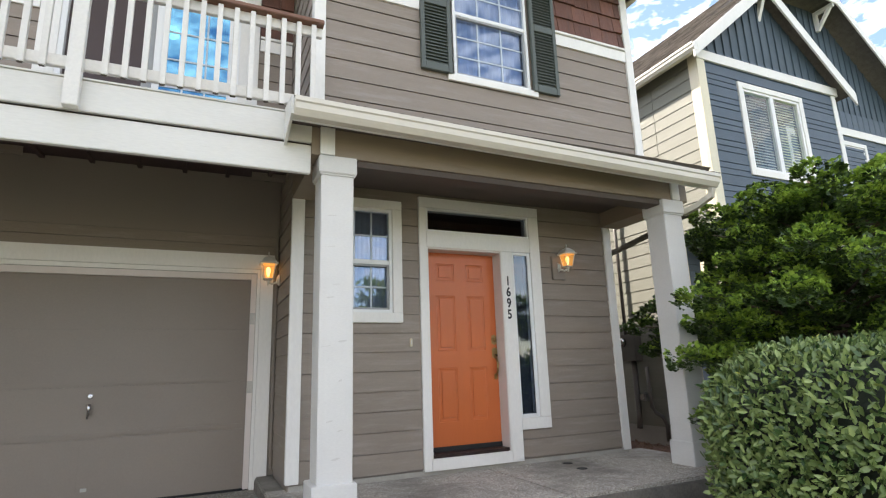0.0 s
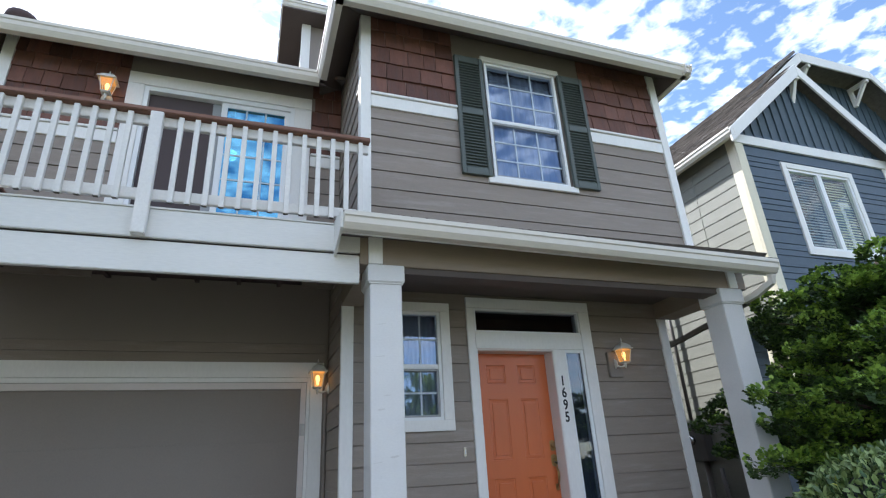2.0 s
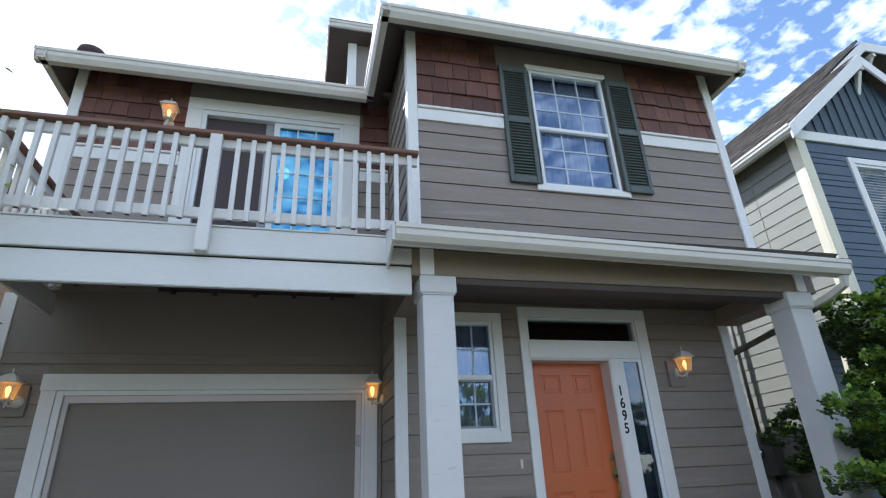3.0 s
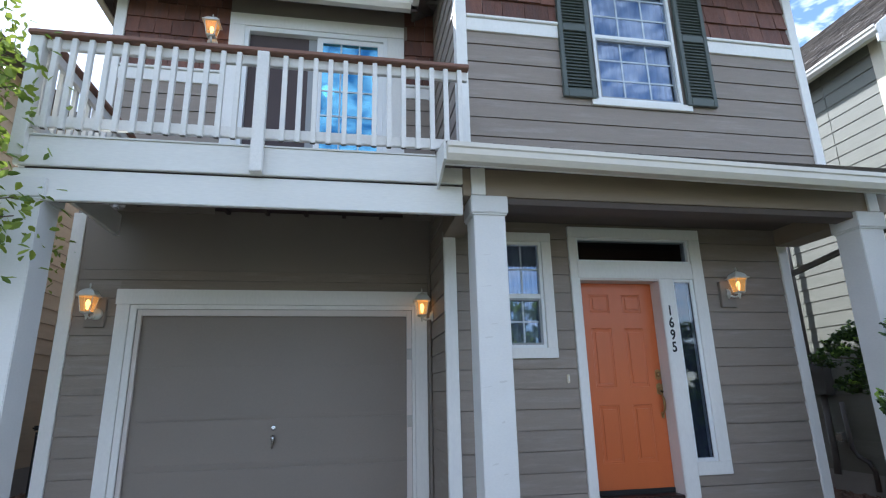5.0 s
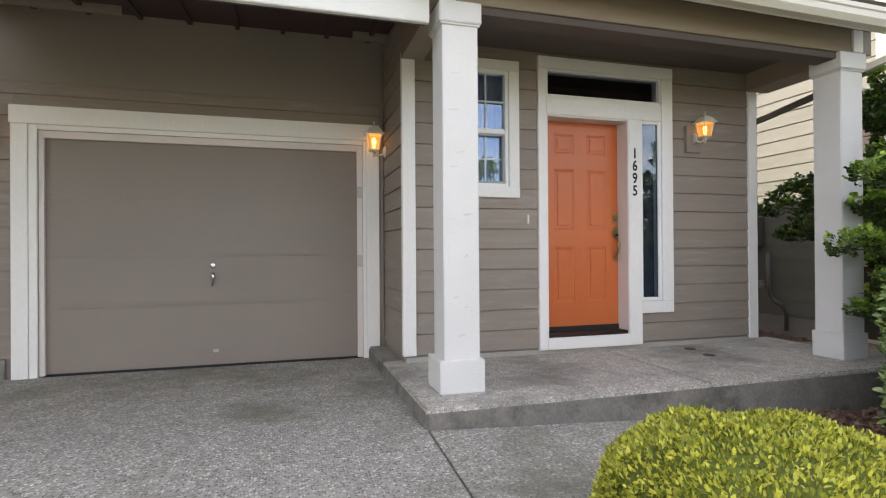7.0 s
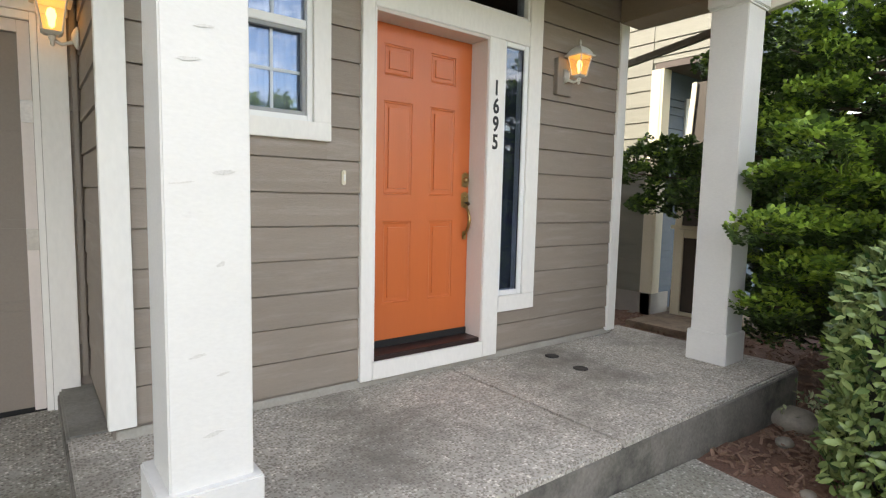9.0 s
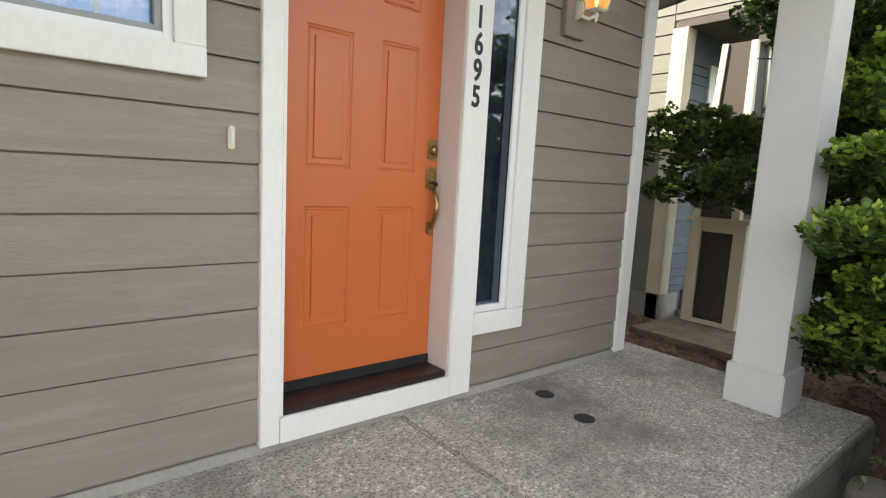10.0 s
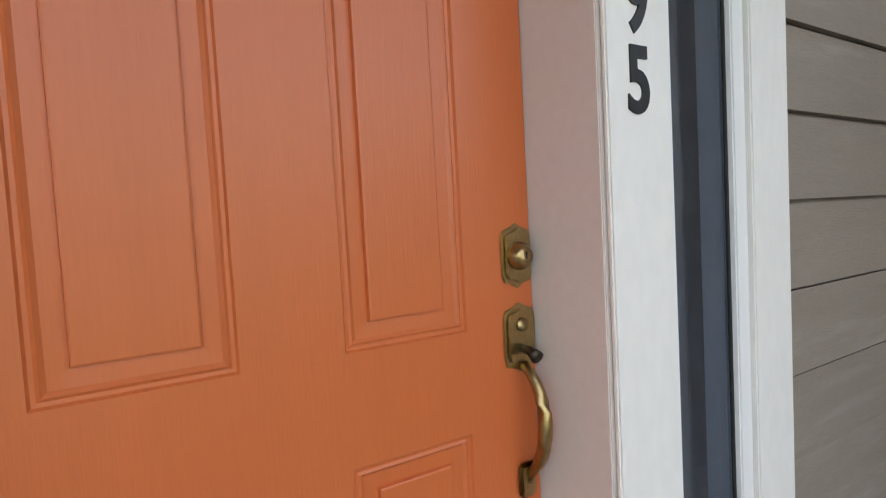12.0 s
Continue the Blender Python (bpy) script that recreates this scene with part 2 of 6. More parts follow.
M_stone = material("grey_river_stone", (0.24, 0.21, 0.17), 0.7, var=0.2, scale=9, fine=60, bump=0.25)
M_shingle = material("brown_grey_roof_shingle", (0.15, 0.13, 0.115), 0.85, var=0.35, scale=12, fine=60, bump=0.6)
M_blue = material("slate_blue_siding_paint", (0.075, 0.105, 0.14), 0.6, var=0.1, scale=3, fine=40, bump=0.2, stretch=(1, 1, 8), spread=0.05)
M_bluebb = material("slate_blue_board_paint", (0.06, 0.088, 0.11), 0.6, var=0.1, scale=3, fine=40, bump=0.15, stretch=(4, 4, 0.6))
M_olive = material("grey_green_siding_paint", (0.215, 0.215, 0.175), 0.62, var=0.1, scale=3, fine=40, bump=0.25, stretch=(1, 1, 9), spread=0.05)
M_cream = material("cream_trim_paint", (0.72, 0.66, 0.50), 0.5, var=0.06, scale=3, fine=40, bump=0.1)
M_beige = material("beige_siding_paint", (0.55, 0.43, 0.28), 0.6, var=0.08, scale=3, fine=40, bump=0.2, stretch=(1, 1, 8), spread=0.04)
M_blind = material("pale_window_blind", (0.42, 0.47, 0.44), 0.6, var=0.06, bump=0.0)
M_blindwarm = material("reflection_yellow_blind", (0.62, 0.64, 0.36), 0.6, var=0.06, bump=0.0)
M_steptop = material("worn_brown_step", (0.24, 0.18, 0.125), 0.85, var=0.3, scale=6, fine=70, bump=0.5, second=(0.10, 0.075, 0.055), second_at=(0.5, 0.7), second_scale=5)
M_flake = material("bare_primer_patch", (0.585, 0.57, 0.54), 0.8, var=0.1, scale=20, fine=120, bump=0.3)
M_pierpanel = material("dark_brown_pier_panel", (0.060, 0.048, 0.038), 0.7, var=0.12, scale=4, fine=40, bump=0.15)
M_dark = material("unlit_room_dark", (0.03, 0.028, 0.026), 0.8, var=0.2, scale=2, bump=0.0)
M_curtain = material("grey_sheer_curtain", (0.50, 0.53, 0.58), 0.8, var=0.35, scale=3.0, fine=16, bump=0.2, stretch=(6, 6, 0.4))
# the sheer's bluish mottle carries the reflection of the sidelight pane
M_sheer = material("sheer_with_pane_reflection", (0.115, 0.124, 0.136), 0.8, var=0.55, scale=2.2, fine=14, bump=0.2, stretch=(9, 9, 0.9), second=(0.04, 0.045, 0.055), second_at=(0.45, 0.6), second_scale=2.0)
M_meter = material("grey_meter_enamel", (0.09, 0.085, 0.075), 0.5, var=0.1, bump=0.05)
M_pipe = material("dark_painted_pipe", (0.11, 0.095, 0.08), 0.5, var=0.12, scale=8, bump=0.08)
M_bark = material("grey_brown_bark", (0.10, 0.07, 0.05), 0.85, var=0.3, scale=12, fine=60, bump=0.8, stretch=(4, 4, 0.6))
M_wood = material("shadow_brown_step_wood", (0.20, 0.135, 0.09), 0.8, var=0.25, scale=5, fine=40, bump=0.4, stretch=(0.4, 4, 4))
M_bin = material("black_bin_plastic", (0.015, 0.017, 0.018), 0.4, var=0.1, bump=0.02)
# gloss tints: the blue of the reflected sky is put into the panes
M_glass = glass_material("window_glass", (0.72, 0.76, 0.82), 2.15, (0.66, 0.79, 1.0), 0.008)
M_glassblue = glass_material("reflective_slider_glass", (0.30, 0.55, 0.68), 3.9, (0.30, 0.70, 0.95), 0.006)
M_glassdim = glass_material("dim_sidelight_glass", (0.66, 0.70, 0.76), 1.8)
M_glassclear = glass_material("clear_window_glass", (0.85, 0.88, 0.88), 1.42)
M_amber = glass_material("amber_lantern_glass", (1.0, 0.80, 0.50), 1.5)
t_amber = M_amber.node_tree
em = t_amber.nodes.new("ShaderNodeEmission")
em.inputs["Color"].default_value, em.inputs["Strength"].default_value = (1.0, 0.52, 0.16, 1), 0.10
ad_amber = t_amber.nodes.new("ShaderNodeAddShader")
t_amber.links.new(t_amber.nodes["Mix Shader"].outputs[0], ad_amber.inputs[0])
t_amber.links.new(em.outputs[0], ad_amber.inputs[1])
t_amber.links.new(ad_amber.outputs[0], t_amber.nodes["Material Output"].inputs["Surface"])
M_globe = glow_material("white_globe_glow", (1.0, 0.9, 0.72), 2.2)
M_bulb = glow_material("warm_bulb", (1.0, 0.62, 0.24), 1.7)
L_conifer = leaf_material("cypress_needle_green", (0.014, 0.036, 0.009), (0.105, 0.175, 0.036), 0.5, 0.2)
# paler green for young tips and for foliage that faces the light
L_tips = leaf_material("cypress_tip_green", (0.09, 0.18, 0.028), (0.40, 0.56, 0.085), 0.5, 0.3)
L_hedge = leaf_material("glossy_hedge_leaf", (0.035, 0.085, 0.026), (0.36, 0.46, 0.16), 0.25, 0.25)
L_cover = leaf_material("pale_variegated_leaf", (0.08, 0.13, 0.05), (0.50, 0.52, 0.30), 0.4, 0.25)
L_yellow = leaf_material("lime_shrub_leaf", (0.13, 0.17, 0.015), (0.80, 0.76, 0.12), 0.45, 0.3)
L_maple = leaf_material("fresh_tree_leaf", (0.10, 0.16, 0.02), (0.33, 0.40, 0.06), 0.5, 0.4)
L_limecore = material("lime_shrub_twig_core", (0.13, 0.15, 0.02), 0.9, var=0.5, scale=25, fine=80, bump=0.8)
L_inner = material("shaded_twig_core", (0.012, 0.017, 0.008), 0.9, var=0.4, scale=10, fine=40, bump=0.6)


# ---- building helpers ----
def thing(name, at, label, category, group="", kind=""):
    """A top-level Empty at its base."""
    e = new(name)
    e.location = at
    e.empty_display_size = 0.1
    return tagged(e, label, category, group, kind)


def part(name, bm, mat, parent, label="", smooth=False):
    """Link a bmesh as one mesh object under a thing or a part; its coordinates are those of the world."""
    me = bpy.data.meshes.new(name)
    bm.to_mesh(me)
    bm.free()
    me.materials.append(mat)
    if smooth:
        for p in me.polygons:
            p.use_smooth = True
    ob = new(name, me)
    if parent is not None:
        ob.parent = parent
        if parent.parent is None:
            ob.matrix_parent_inverse = Matrix.Translation(-parent.location)
    if label:
        ob["label"] = label
    return ob


def add_box(bm, x0, x1, y0, y1, z0, z1, bevel=0.0):
    x0, x1, y0, y1, z0, z1 = min(x0, x1), max(x0, x1), min(y0, y1), max(y0, y1), min(z0, z1), max(z0, z1)
    r = bmesh.ops.create_cube(bm, size=1.0)
    for v in r["verts"]:
        v.co = Vector((x0 + (v.co.x + 0.5) * (x1 - x0), y0 + (v.co.y + 0.5) * (y1 - y0), z0 + (v.co.z + 0.5) * (z1 - z0)))
    if bevel:
        edges = list({e for v in r["verts"] for e in v.link_edges})
        bmesh.ops.bevel(bm, geom=edges, offset=bevel, segments=2, affect="EDGES")
    return bm


def box(name, mat, parent, x0, x1, y0, y1, z0, z1, bevel=0.004, label=""):
    return part(name, add_box(bmesh.new(), x0, x1, y0, y1, z0, z1, bevel), mat, parent, label)


def add_prism(bm, pts, direction):
    """Extrude a polygon of 3D points by a vector."""
    d = Vector(direction)
    a = [bm.verts.new(p) for p in pts]
    b = [bm.verts.new(Vector(p) + d) for p in pts]
    bm.faces.new(a)
    bm.faces.new(list(reversed(b)))
    n = len(a)
    for i in range(n):
        bm.faces.new([a[i], b[i], b[(i + 1) % n], a[(i + 1) % n]])
    bmesh.ops.recalc_face_normals(bm, faces=bm.faces)
    return bm


def prism(name, mat, parent, pts, direction, label="", bevel=0.0):
    bm = add_prism(bmesh.new(), pts, direction)
    if bevel:
        bmesh.ops.bevel(bm, geom=list(bm.edges), offset=bevel, segments=2, affect="EDGES")
    return part(name, bm, mat, parent, label)


def add_lathe(bm, at, profile, n=16, axis="z"):
    """Turn a profile of (radius, height) round an axis through at."""
    rings = []
    for r, h in profile:
        ring = []
        for i in range(n):
            a = 2 * math.pi * i / n
            c, s = r * math.cos(a), r * math.sin(a)
            p = {"z": (c, s, h), "y": (c, h, s), "x": (h, c, s)}[axis]
            ring.append(bm.verts.new(Vector(at) + Vector(p)))
        rings.append(ring)
    for a, b in zip(rings, rings[1:]):
        for i in range(n):
            bm.faces.new([a[i], a[(i + 1) % n], b[(i + 1) % n], b[i]])
    bm.faces.new(rings[0])
    bm.faces.new(rings[-1])
    bmesh.ops.recalc_face_normals(bm, faces=bm.faces)
    return bm


def add_tube(bm, pts, radii, n=10, square=False):
    """A tube along a polyline with a radius at each point."""
    pts = [Vector(p) for p in pts]
    rings = []
    up0 = Vector((0, 0, 1))
    for i, p in enumerate(pts):
        d = (pts[min(i + 1, len(pts) - 1)] - pts[max(i - 1, 0)]).normalized()
        up = up0 if abs(d.z) < 0.95 else Vector((1, 0, 0))
        s = d.cross(up).normalized()
        u = s.cross(d).normalized()
        ring = []
        for k in range(n):
            a = 2 * math.pi * (k + 0.5) / n
            r = radii[i] if hasattr(radii, "__len__") else radii
            ring.append(bm.verts.new(p + (s * math.cos(a) + u * math.sin(a)) * r))
        rings.append(ring)
    for a, b in zip(rings, rings[1:]):
        for i in range(n):
            bm.faces.new([a[i], a[(i + 1) % n], b[(i + 1) % n], b[i]])
    bm.faces.new(rings[0])
    bm.faces.new(rings[-1])
    bmesh.ops.recalc_face_normals(bm, faces=bm.faces)
    return bm


def holed_wall(name, mat, parent, axis, plane, depth, a0, a1, z0, z1, holes=()):
    """A solid wall with through openings. axis 'y': runs along x at y = plane, its thickness going to plane + depth; 'x' likewise."""
    bm = bmesh.new()
    av = sorted({a0, a1, *[v for h in holes for v in h[:2]]})
    zv = sorted({z0, z1, *[v for h in holes for v in h[2:]]})
    for i in range(len(av) - 1):
        for j in range(len(zv) - 1):
            ca, cz = (av[i] + av[i + 1]) / 2, (zv[j] + zv[j + 1]) / 2
            if any(h[0] < ca < h[1] and h[2] < cz < h[3] for h in holes):
                continue
            if axis == "y":
                add_box(bm, av[i], av[i + 1], plane, plane + depth, zv[j], zv[j + 1])
            else:
                add_box(bm, plane, plane + depth, av[i], av[i + 1], zv[j], zv[j + 1])
    return part(name, bm, mat, parent)


def lap_siding(parent, mat, axis, plane, out, a0, a1, z0, z1, first, step, holes=(), name="siding_board", thick=0.014, pattern=(1.0,)):
    """Lap boards, each an object of its own: thick at the lower edge, thin at the upper. out: -1 or 1, the side that they face."""
    rng = random.Random(hash((round(plane * 100), round(a0 * 100), round(z0 * 100))) & 0xffff)
    k0 = math.floor((z0 - first) / step)
    z = first + k0 * step
    pitch, course = step, 0
    while z < z1:
        step = pitch * pattern[course % len(pattern)]
        course += 1
        lo, hi = max(z, z0), min(z + step, z1)
        if hi - lo > 0.015:
            spans = [(a0, a1, lo, hi)]
            for h in holes:
                nxt = []
                for s0, s1, l, u in spans:
                    if s1 <= h[0] or s0 >= h[1] or u <= h[2] or l >= h[3]:
                        nxt.append((s0, s1, l, u))
                        continue
                    if s0 < h[0]:
                        nxt.append((s0, h[0], l, u))
                    if s1 > h[1]:
                        nxt.append((h[1], s1, l, u))
                    m0, m1 = max(s0, h[0]), min(s1, h[1])
                    if l < h[2] - 0.012:
                        nxt.append((m0, m1, l, h[2]))
                    if u > h[3] + 0.012:
                        nxt.append((m0, m1, h[3], u))
                spans = nxt
            for s0, s1, l, u in spans:
                if s1 - s0 < 0.01:
                    continue
                wob = rng.uniform(-0.0015, 0.0015)
                lowt = thick * (1 - 0.55 * (l - z) / step) + 0.004
                upt = thick * (1 - 0.55 * (u - z) / step) + 0.003
                prof = [(0, l + 0.006), (lowt, l + 0.006 + wob), (upt, u - 0.002), (0, u - 0.002)]
                if axis == "y":
                    pts = [(s0, plane + out * d, h) for d, h in prof]
                    dr = (s1 - s0, 0, 0)
                else:
                    pts = [(plane + out * d, s0, h) for d, h in prof]
                    dr = (0, s1 - s0, 0)
                part(name, add_prism(bmesh.new(), pts, dr), mat, parent)
        z += step


def aggregate_material(name, mortar, dark, light, scale=85.0, stain=(0.10, 0.10, 0.085), stain_at=(0.5, 0.66)):
    """Exposed-aggregate concrete: small pebbles of mixed greys and browns in mortar, with large damp stains."""
    m = bpy.data.materials.new(name)
    m.use_nodes = True
    t = m.node_tree
    b = t.nodes["Principled BSDF"]
    b.inputs["Roughness"].default_value = 0.8
    co = t.nodes.new("ShaderNodeTexCoord")
    vo = t.nodes.new("ShaderNodeTexVoronoi")
    vo.inputs["Scale"].default_value = scale
    t.links.new(co.outputs["Object"], vo.inputs["Vector"])
    sp = t.nodes.new("ShaderNodeSeparateColor")
    t.links.new(vo.outputs["Color"], sp.inputs[0])
    rp = t.nodes.new("ShaderNodeValToRGB")
    rp.color_ramp.elements[0].color = (*dark, 1)
    rp.color_ramp.elements[1].color = (*light, 1)
    e = rp.color_ramp.elements.new(0.6)
    e.color = (0.24, 0.21, 0.175, 1)
    t.links.new(sp.outputs[0], rp.inputs[0])
    edge = t.nodes.new("ShaderNodeMapRange")
    edge.inputs["From Min"].default_value = 0.38
    edge.inputs["From Max"].default_value = 0.55
    t.links.new(vo.outputs["Distance"], edge.inputs["Value"])
    mx = t.nodes.new("ShaderNodeMix")
    mx.data_type = "RGBA"
    mx.inputs["B"].default_value = (*mortar, 1)
    t.links.new(edge.outputs[0], mx.inputs["Factor"])
    t.links.new(rp.outputs[0], mx.inputs["A"])
    nz = t.nodes.new("ShaderNodeTexNoise")
    nz.inputs["Scale"].default_value = 1.1
    nz.inputs["Detail"].default_value = 7
    nz.inputs["Roughness"].default_value = 0.6
    t.links.new(co.outputs["Object"], nz.inputs["Vector"])
    sr = t.nodes.new("ShaderNodeMapRange")
    sr.inputs["From Min"].default_value, sr.inputs["From Max"].default_value = stain_at
    sr.inputs["To Max"].default_value = 0.8
    t.links.new(nz.outputs["Fac"], sr.inputs["Value"])
    ms = t.nodes.new("ShaderNodeMix")
    ms.data_type = "RGBA"
    ms.inputs["B"].default_value = (*stain, 1)
    t.links.new(sr.outputs[0], ms.inputs["Factor"])
    t.links.new(mx.outputs["Result"], ms.inputs["A"])
    n2 = t.nodes.new("ShaderNodeTexNoise")
    n2.inputs["Scale"].default_value = 9.0
    n2.inputs["Detail"].default_value = 5
    t.links.new(co.outputs["Object"], n2.inputs["Vector"])
    r2 = t.nodes.new("ShaderNodeMapRange")
    r2.inputs["To Min"].default_value = 0.72
    r2.inputs["To Max"].default_value = 1.28
    t.links.new(n2.outputs["Fac"], r2.inputs["Value"])
    vm = t.nodes.new("ShaderNodeVectorMath")
    vm.operation = "SCALE"
    t.links.new(ms.outputs["Result"], vm.inputs[0])
    t.links.new(r2.outputs[0], vm.inputs["Scale"])
    t.links.new(vm.outputs[0], b.inputs["Base Color"])
    bp = t.nodes.new("ShaderNodeBump")
    bp.inputs["Strength"].default_value = 0.5
    bp.inputs["Distance"].default_value = 0.006
    bp.invert = True
    t.links.new(vo.outputs["Distance"], bp.inputs["Height"])
    t.links.new(bp.outputs[0], b.inputs["Normal"])
    return m


M_agg = aggregate_material("exposed_aggregate_drive", (0.31, 0.295, 0.255), (0.125, 0.115, 0.095), (0.66, 0.62, 0.55), 66.0, (0.15, 0.145, 0.10), (0.50, 0.70))
M_porch = aggregate_material("worn_aggregate_porch", (0.45, 0.42, 0.365), (0.27, 0.24, 0.20), (0.80, 0.76, 0.68), 72.0, (0.17, 0.155, 0.13), (0.47, 0.66))


# ---- ground ----
def ground_height(x, y):
    z = 0.31 - 0.07 * min(max(0.0, 3.9 - y), 9.0)
    z -= 0.05 * min(max(0.0, x - 0.9), 4.0)
    z += 0.11 * min(max(0.0, -2.6 - x), 1.4) * min(max(0.0, (y - 3.0) / 3.0), 1.0)
    return z


def sheet(name, mat, x0, x1, y0, y1, lift, nx, ny, label, category, rough=0.0, thick=0.0, skirt=False):
    bm = bmesh.new()
    rows = []
    for j in range(ny + 1):
        row = []
        for i in range(nx + 1):
            x, y = x0 + (x1 - x0) * i / nx, y0 + (y1 - y0) * j / ny
            z = ground_height(x, y) + lift + rough * noise.noise((x * 3.1, y * 3.1, 1.7)) + rough * 0.5 * noise.noise((x * 9, y * 9, 4.0))
            row.append(bm.verts.new((x, y, z)))
        rows.append(row)
    for j in range(ny):
        for i in range(nx):
            bm.faces.new([rows[j][i], rows[j][i + 1], rows[j + 1][i + 1], rows[j + 1][i]])
    if thick:
        r = bmesh.ops.extrude_face_region(bm, geom=list(bm.faces))
        for g in r["geom"]:
            if isinstance(g, bmesh.types.BMVert):
                g.co.z -= thick
        bmesh.ops.recalc_face_normals(bm, faces=bm.faces)
    ob = part(name, bm, mat, None)
    return tagged(ob, label, category, kind="structure")


def far_ground():
    """One sheet from the house to the horizon, finer near the house."""
    xs = [-400, -150, -60, -30, -15, -8] + [-6 + 0.6 * i for i in range(32)] + [15, 22, 40, 80, 160, 400]
    ys = [-400, -150, -60, -35, -22, -14, -9] + [-7 + 0.7 * i for i in range(32)] + [18, 24, 40, 80, 160, 400]
    bm = bmesh.new()
    rows = [[bm.verts.new((x, y, ground_height(x, y) - 0.03)) for x in xs] for y in ys]
    for j in range(len(ys) - 1):
        for i in range(len(xs) - 1):
            bm.faces.new([rows[j][i], rows[j][i + 1], rows[j + 1][i + 1], rows[j + 1][i]])
    tagged(part("ground", bm, M_grass, None), "mown front lawn and ground around the houses", "ground", kind="structure")


far_ground()
sheet("mulch_bed_east", M_mulch, 3.66, 9.5, -1.0, 9.5, 0.0, 46, 80, "dark bark mulch planting bed beside the porch", "mulch", 0.022)
sheet("mulch_bed_front", M_mulch, 0.90, 3.655, -1.0, 2.70, 0.0, 24, 30, "dark bark mulch bed under the low shrubs", "mulch", 0.018)
sheet("mulch_bed_west", M_mulch, -4.4, -2.32, 1.5, 11.0, 0.0, 20, 60, "red-brown bark mulch strip beside the garage", "mulch", 0.022)
# driveway in panels, with open joints between them
drive = thing("driveway", (-0.7, 2.0, 0.0), "grey exposed-aggregate concrete driveway with damp stains", "driveway", kind="structure")
DX = [-2.30, 0.868]
DY = [-8.9, -4.2, -0.9, 2.15, 3.58, 6.155]
for a, b in zip(DY, DY[1:]):
    p = sheet("driveway_panel", M_agg, DX[0], DX[1] - 0.006, a + 0.005, b - 0.005, 0.012, 8, 10, "", "", 0.004, 0.1)
    p.parent = drive
    p.matrix_parent_inverse = Matrix.Translation(-drive.location)
    for k in ("kind", "category", "label"):
        if k in p:
            del p[k]
walkway = thing("walkway", (2.2, 3.2, 0.1), "grey exposed-aggregate walkway in front of the porch step", "walkway", kind="structure")
for a, b in ((0.876, 2.28), (2.29, 3.65)):
    p = sheet("walkway_panel", M_agg, a, b, 2.72, 3.80, 0.012, 8, 8, "", "", 0.003, 0.1)
    p.parent = walkway
    p.matrix_parent_inverse = Matrix.Translation(-walkway.location)
    for k in ("kind", "category", "label"):
        if k in p:
            del p[k]
box("joint_moss", material("moss_in_joint", (0.05, 0.055, 0.02), 0.9, var=0.4, scale=30, fine=90, bump=0.6), walkway, 0.862, 0.877, 0.5, 3.8, 0.0, 0.068, 0)
road_bm = add_box(bmesh.new(), -120, 120, -17.5, -9.6, -0.4, -0.285)
tagged(part("road", road_bm, M_road, None), "grey asphalt street in front of the houses", "road", kind="structure")

# porch slab, in two pours
SLAB = 0.44
slab = thing("porch_slab", (3.0, 4.5, 0.0), "raised grey aggregate concrete porch slab with a worn front edge", "porch", kind="structure")
for a, b in ((0.862, 2.977), (2.985, 5.12)):
    bm = add_box(bmesh.new(), a, b, 3.82, 5.34, -0.25, SLAB, 0.012)
    part("slab_panel", bm, M_porch, slab)
box("slab_panel", M_concrete, slab, 0.858, 1.035, 5.345, 6.15, -0.1, SLAB, 0.012)
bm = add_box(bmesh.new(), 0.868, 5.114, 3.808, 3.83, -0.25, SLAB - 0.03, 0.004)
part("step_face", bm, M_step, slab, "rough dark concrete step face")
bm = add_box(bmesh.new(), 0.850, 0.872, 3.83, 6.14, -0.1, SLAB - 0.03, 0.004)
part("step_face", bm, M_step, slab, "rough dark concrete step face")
for hx, hy in ((3.74, 4.67), (3.80, 4.98)):
    bm = add_lathe(bmesh.new(), (hx, hy, SLAB), [(0.052, -0.01), (0.052, 0.004), (0.043, 0.007), (0.0, 0.006)], 20)
    tagged(part("floor_plug", bm, material("dark_floor_plug_metal", (0.05, 0.047, 0.045), 0.6, 0.5), None), "small round dark cap set into the porch slab", "floor plug", "porch floor plugs")


# ---- main house: shell ----
house = thing("house", (1.0, 6.0, 0.3), "two-storey taupe lap-sided house with white trim and a balcony", "house", kind="structure")
DOORWALL, GARWALL, UPWALL, BALWALL = 5.20, 6.15, 4.58, 5.90
WEST, EAST, INNER = -2.73, 4.815, 1.03
H_door = (2.33, 3.40, 0.50, 3.16)
H_side = (3.40, 3.72, 0.86, 3.16)
H_win = (1.40, 2.005, 1.965, 3.05)
H_gar = (-2.03, 0.80, 0.20, 2.49)
H_up = (2.47, 3.405, 4.31, 5.86)
H_sl = (-1.17, 0.50, 3.60, 5.80)
wall_s = holed_wall("wall_entry", M_panel, house, "y", DOORWALL + 0.002, 0.15, INNER, EAST, 0.1, 3.3, [H_door, H_side, H_win])
wall_g = holed_wall("wall_garage", M_panel, house, "y", GARWALL + 0.002, 0.15, WEST, INNER + 0.15, 0.1, 3.6, [H_gar])
wall_r = holed_wall("wall_return", M_panel, house, "x", INNER + 0.002, 0.14, DOORWALL + 0.155, GARWALL, 0.1, 3.56)
wall_u = holed_wall("wall_upper", M_panel, house, "y", UPWALL + 0.002, 0.14, 1.08, 4.885, 3.28, 6.3, [H_up])
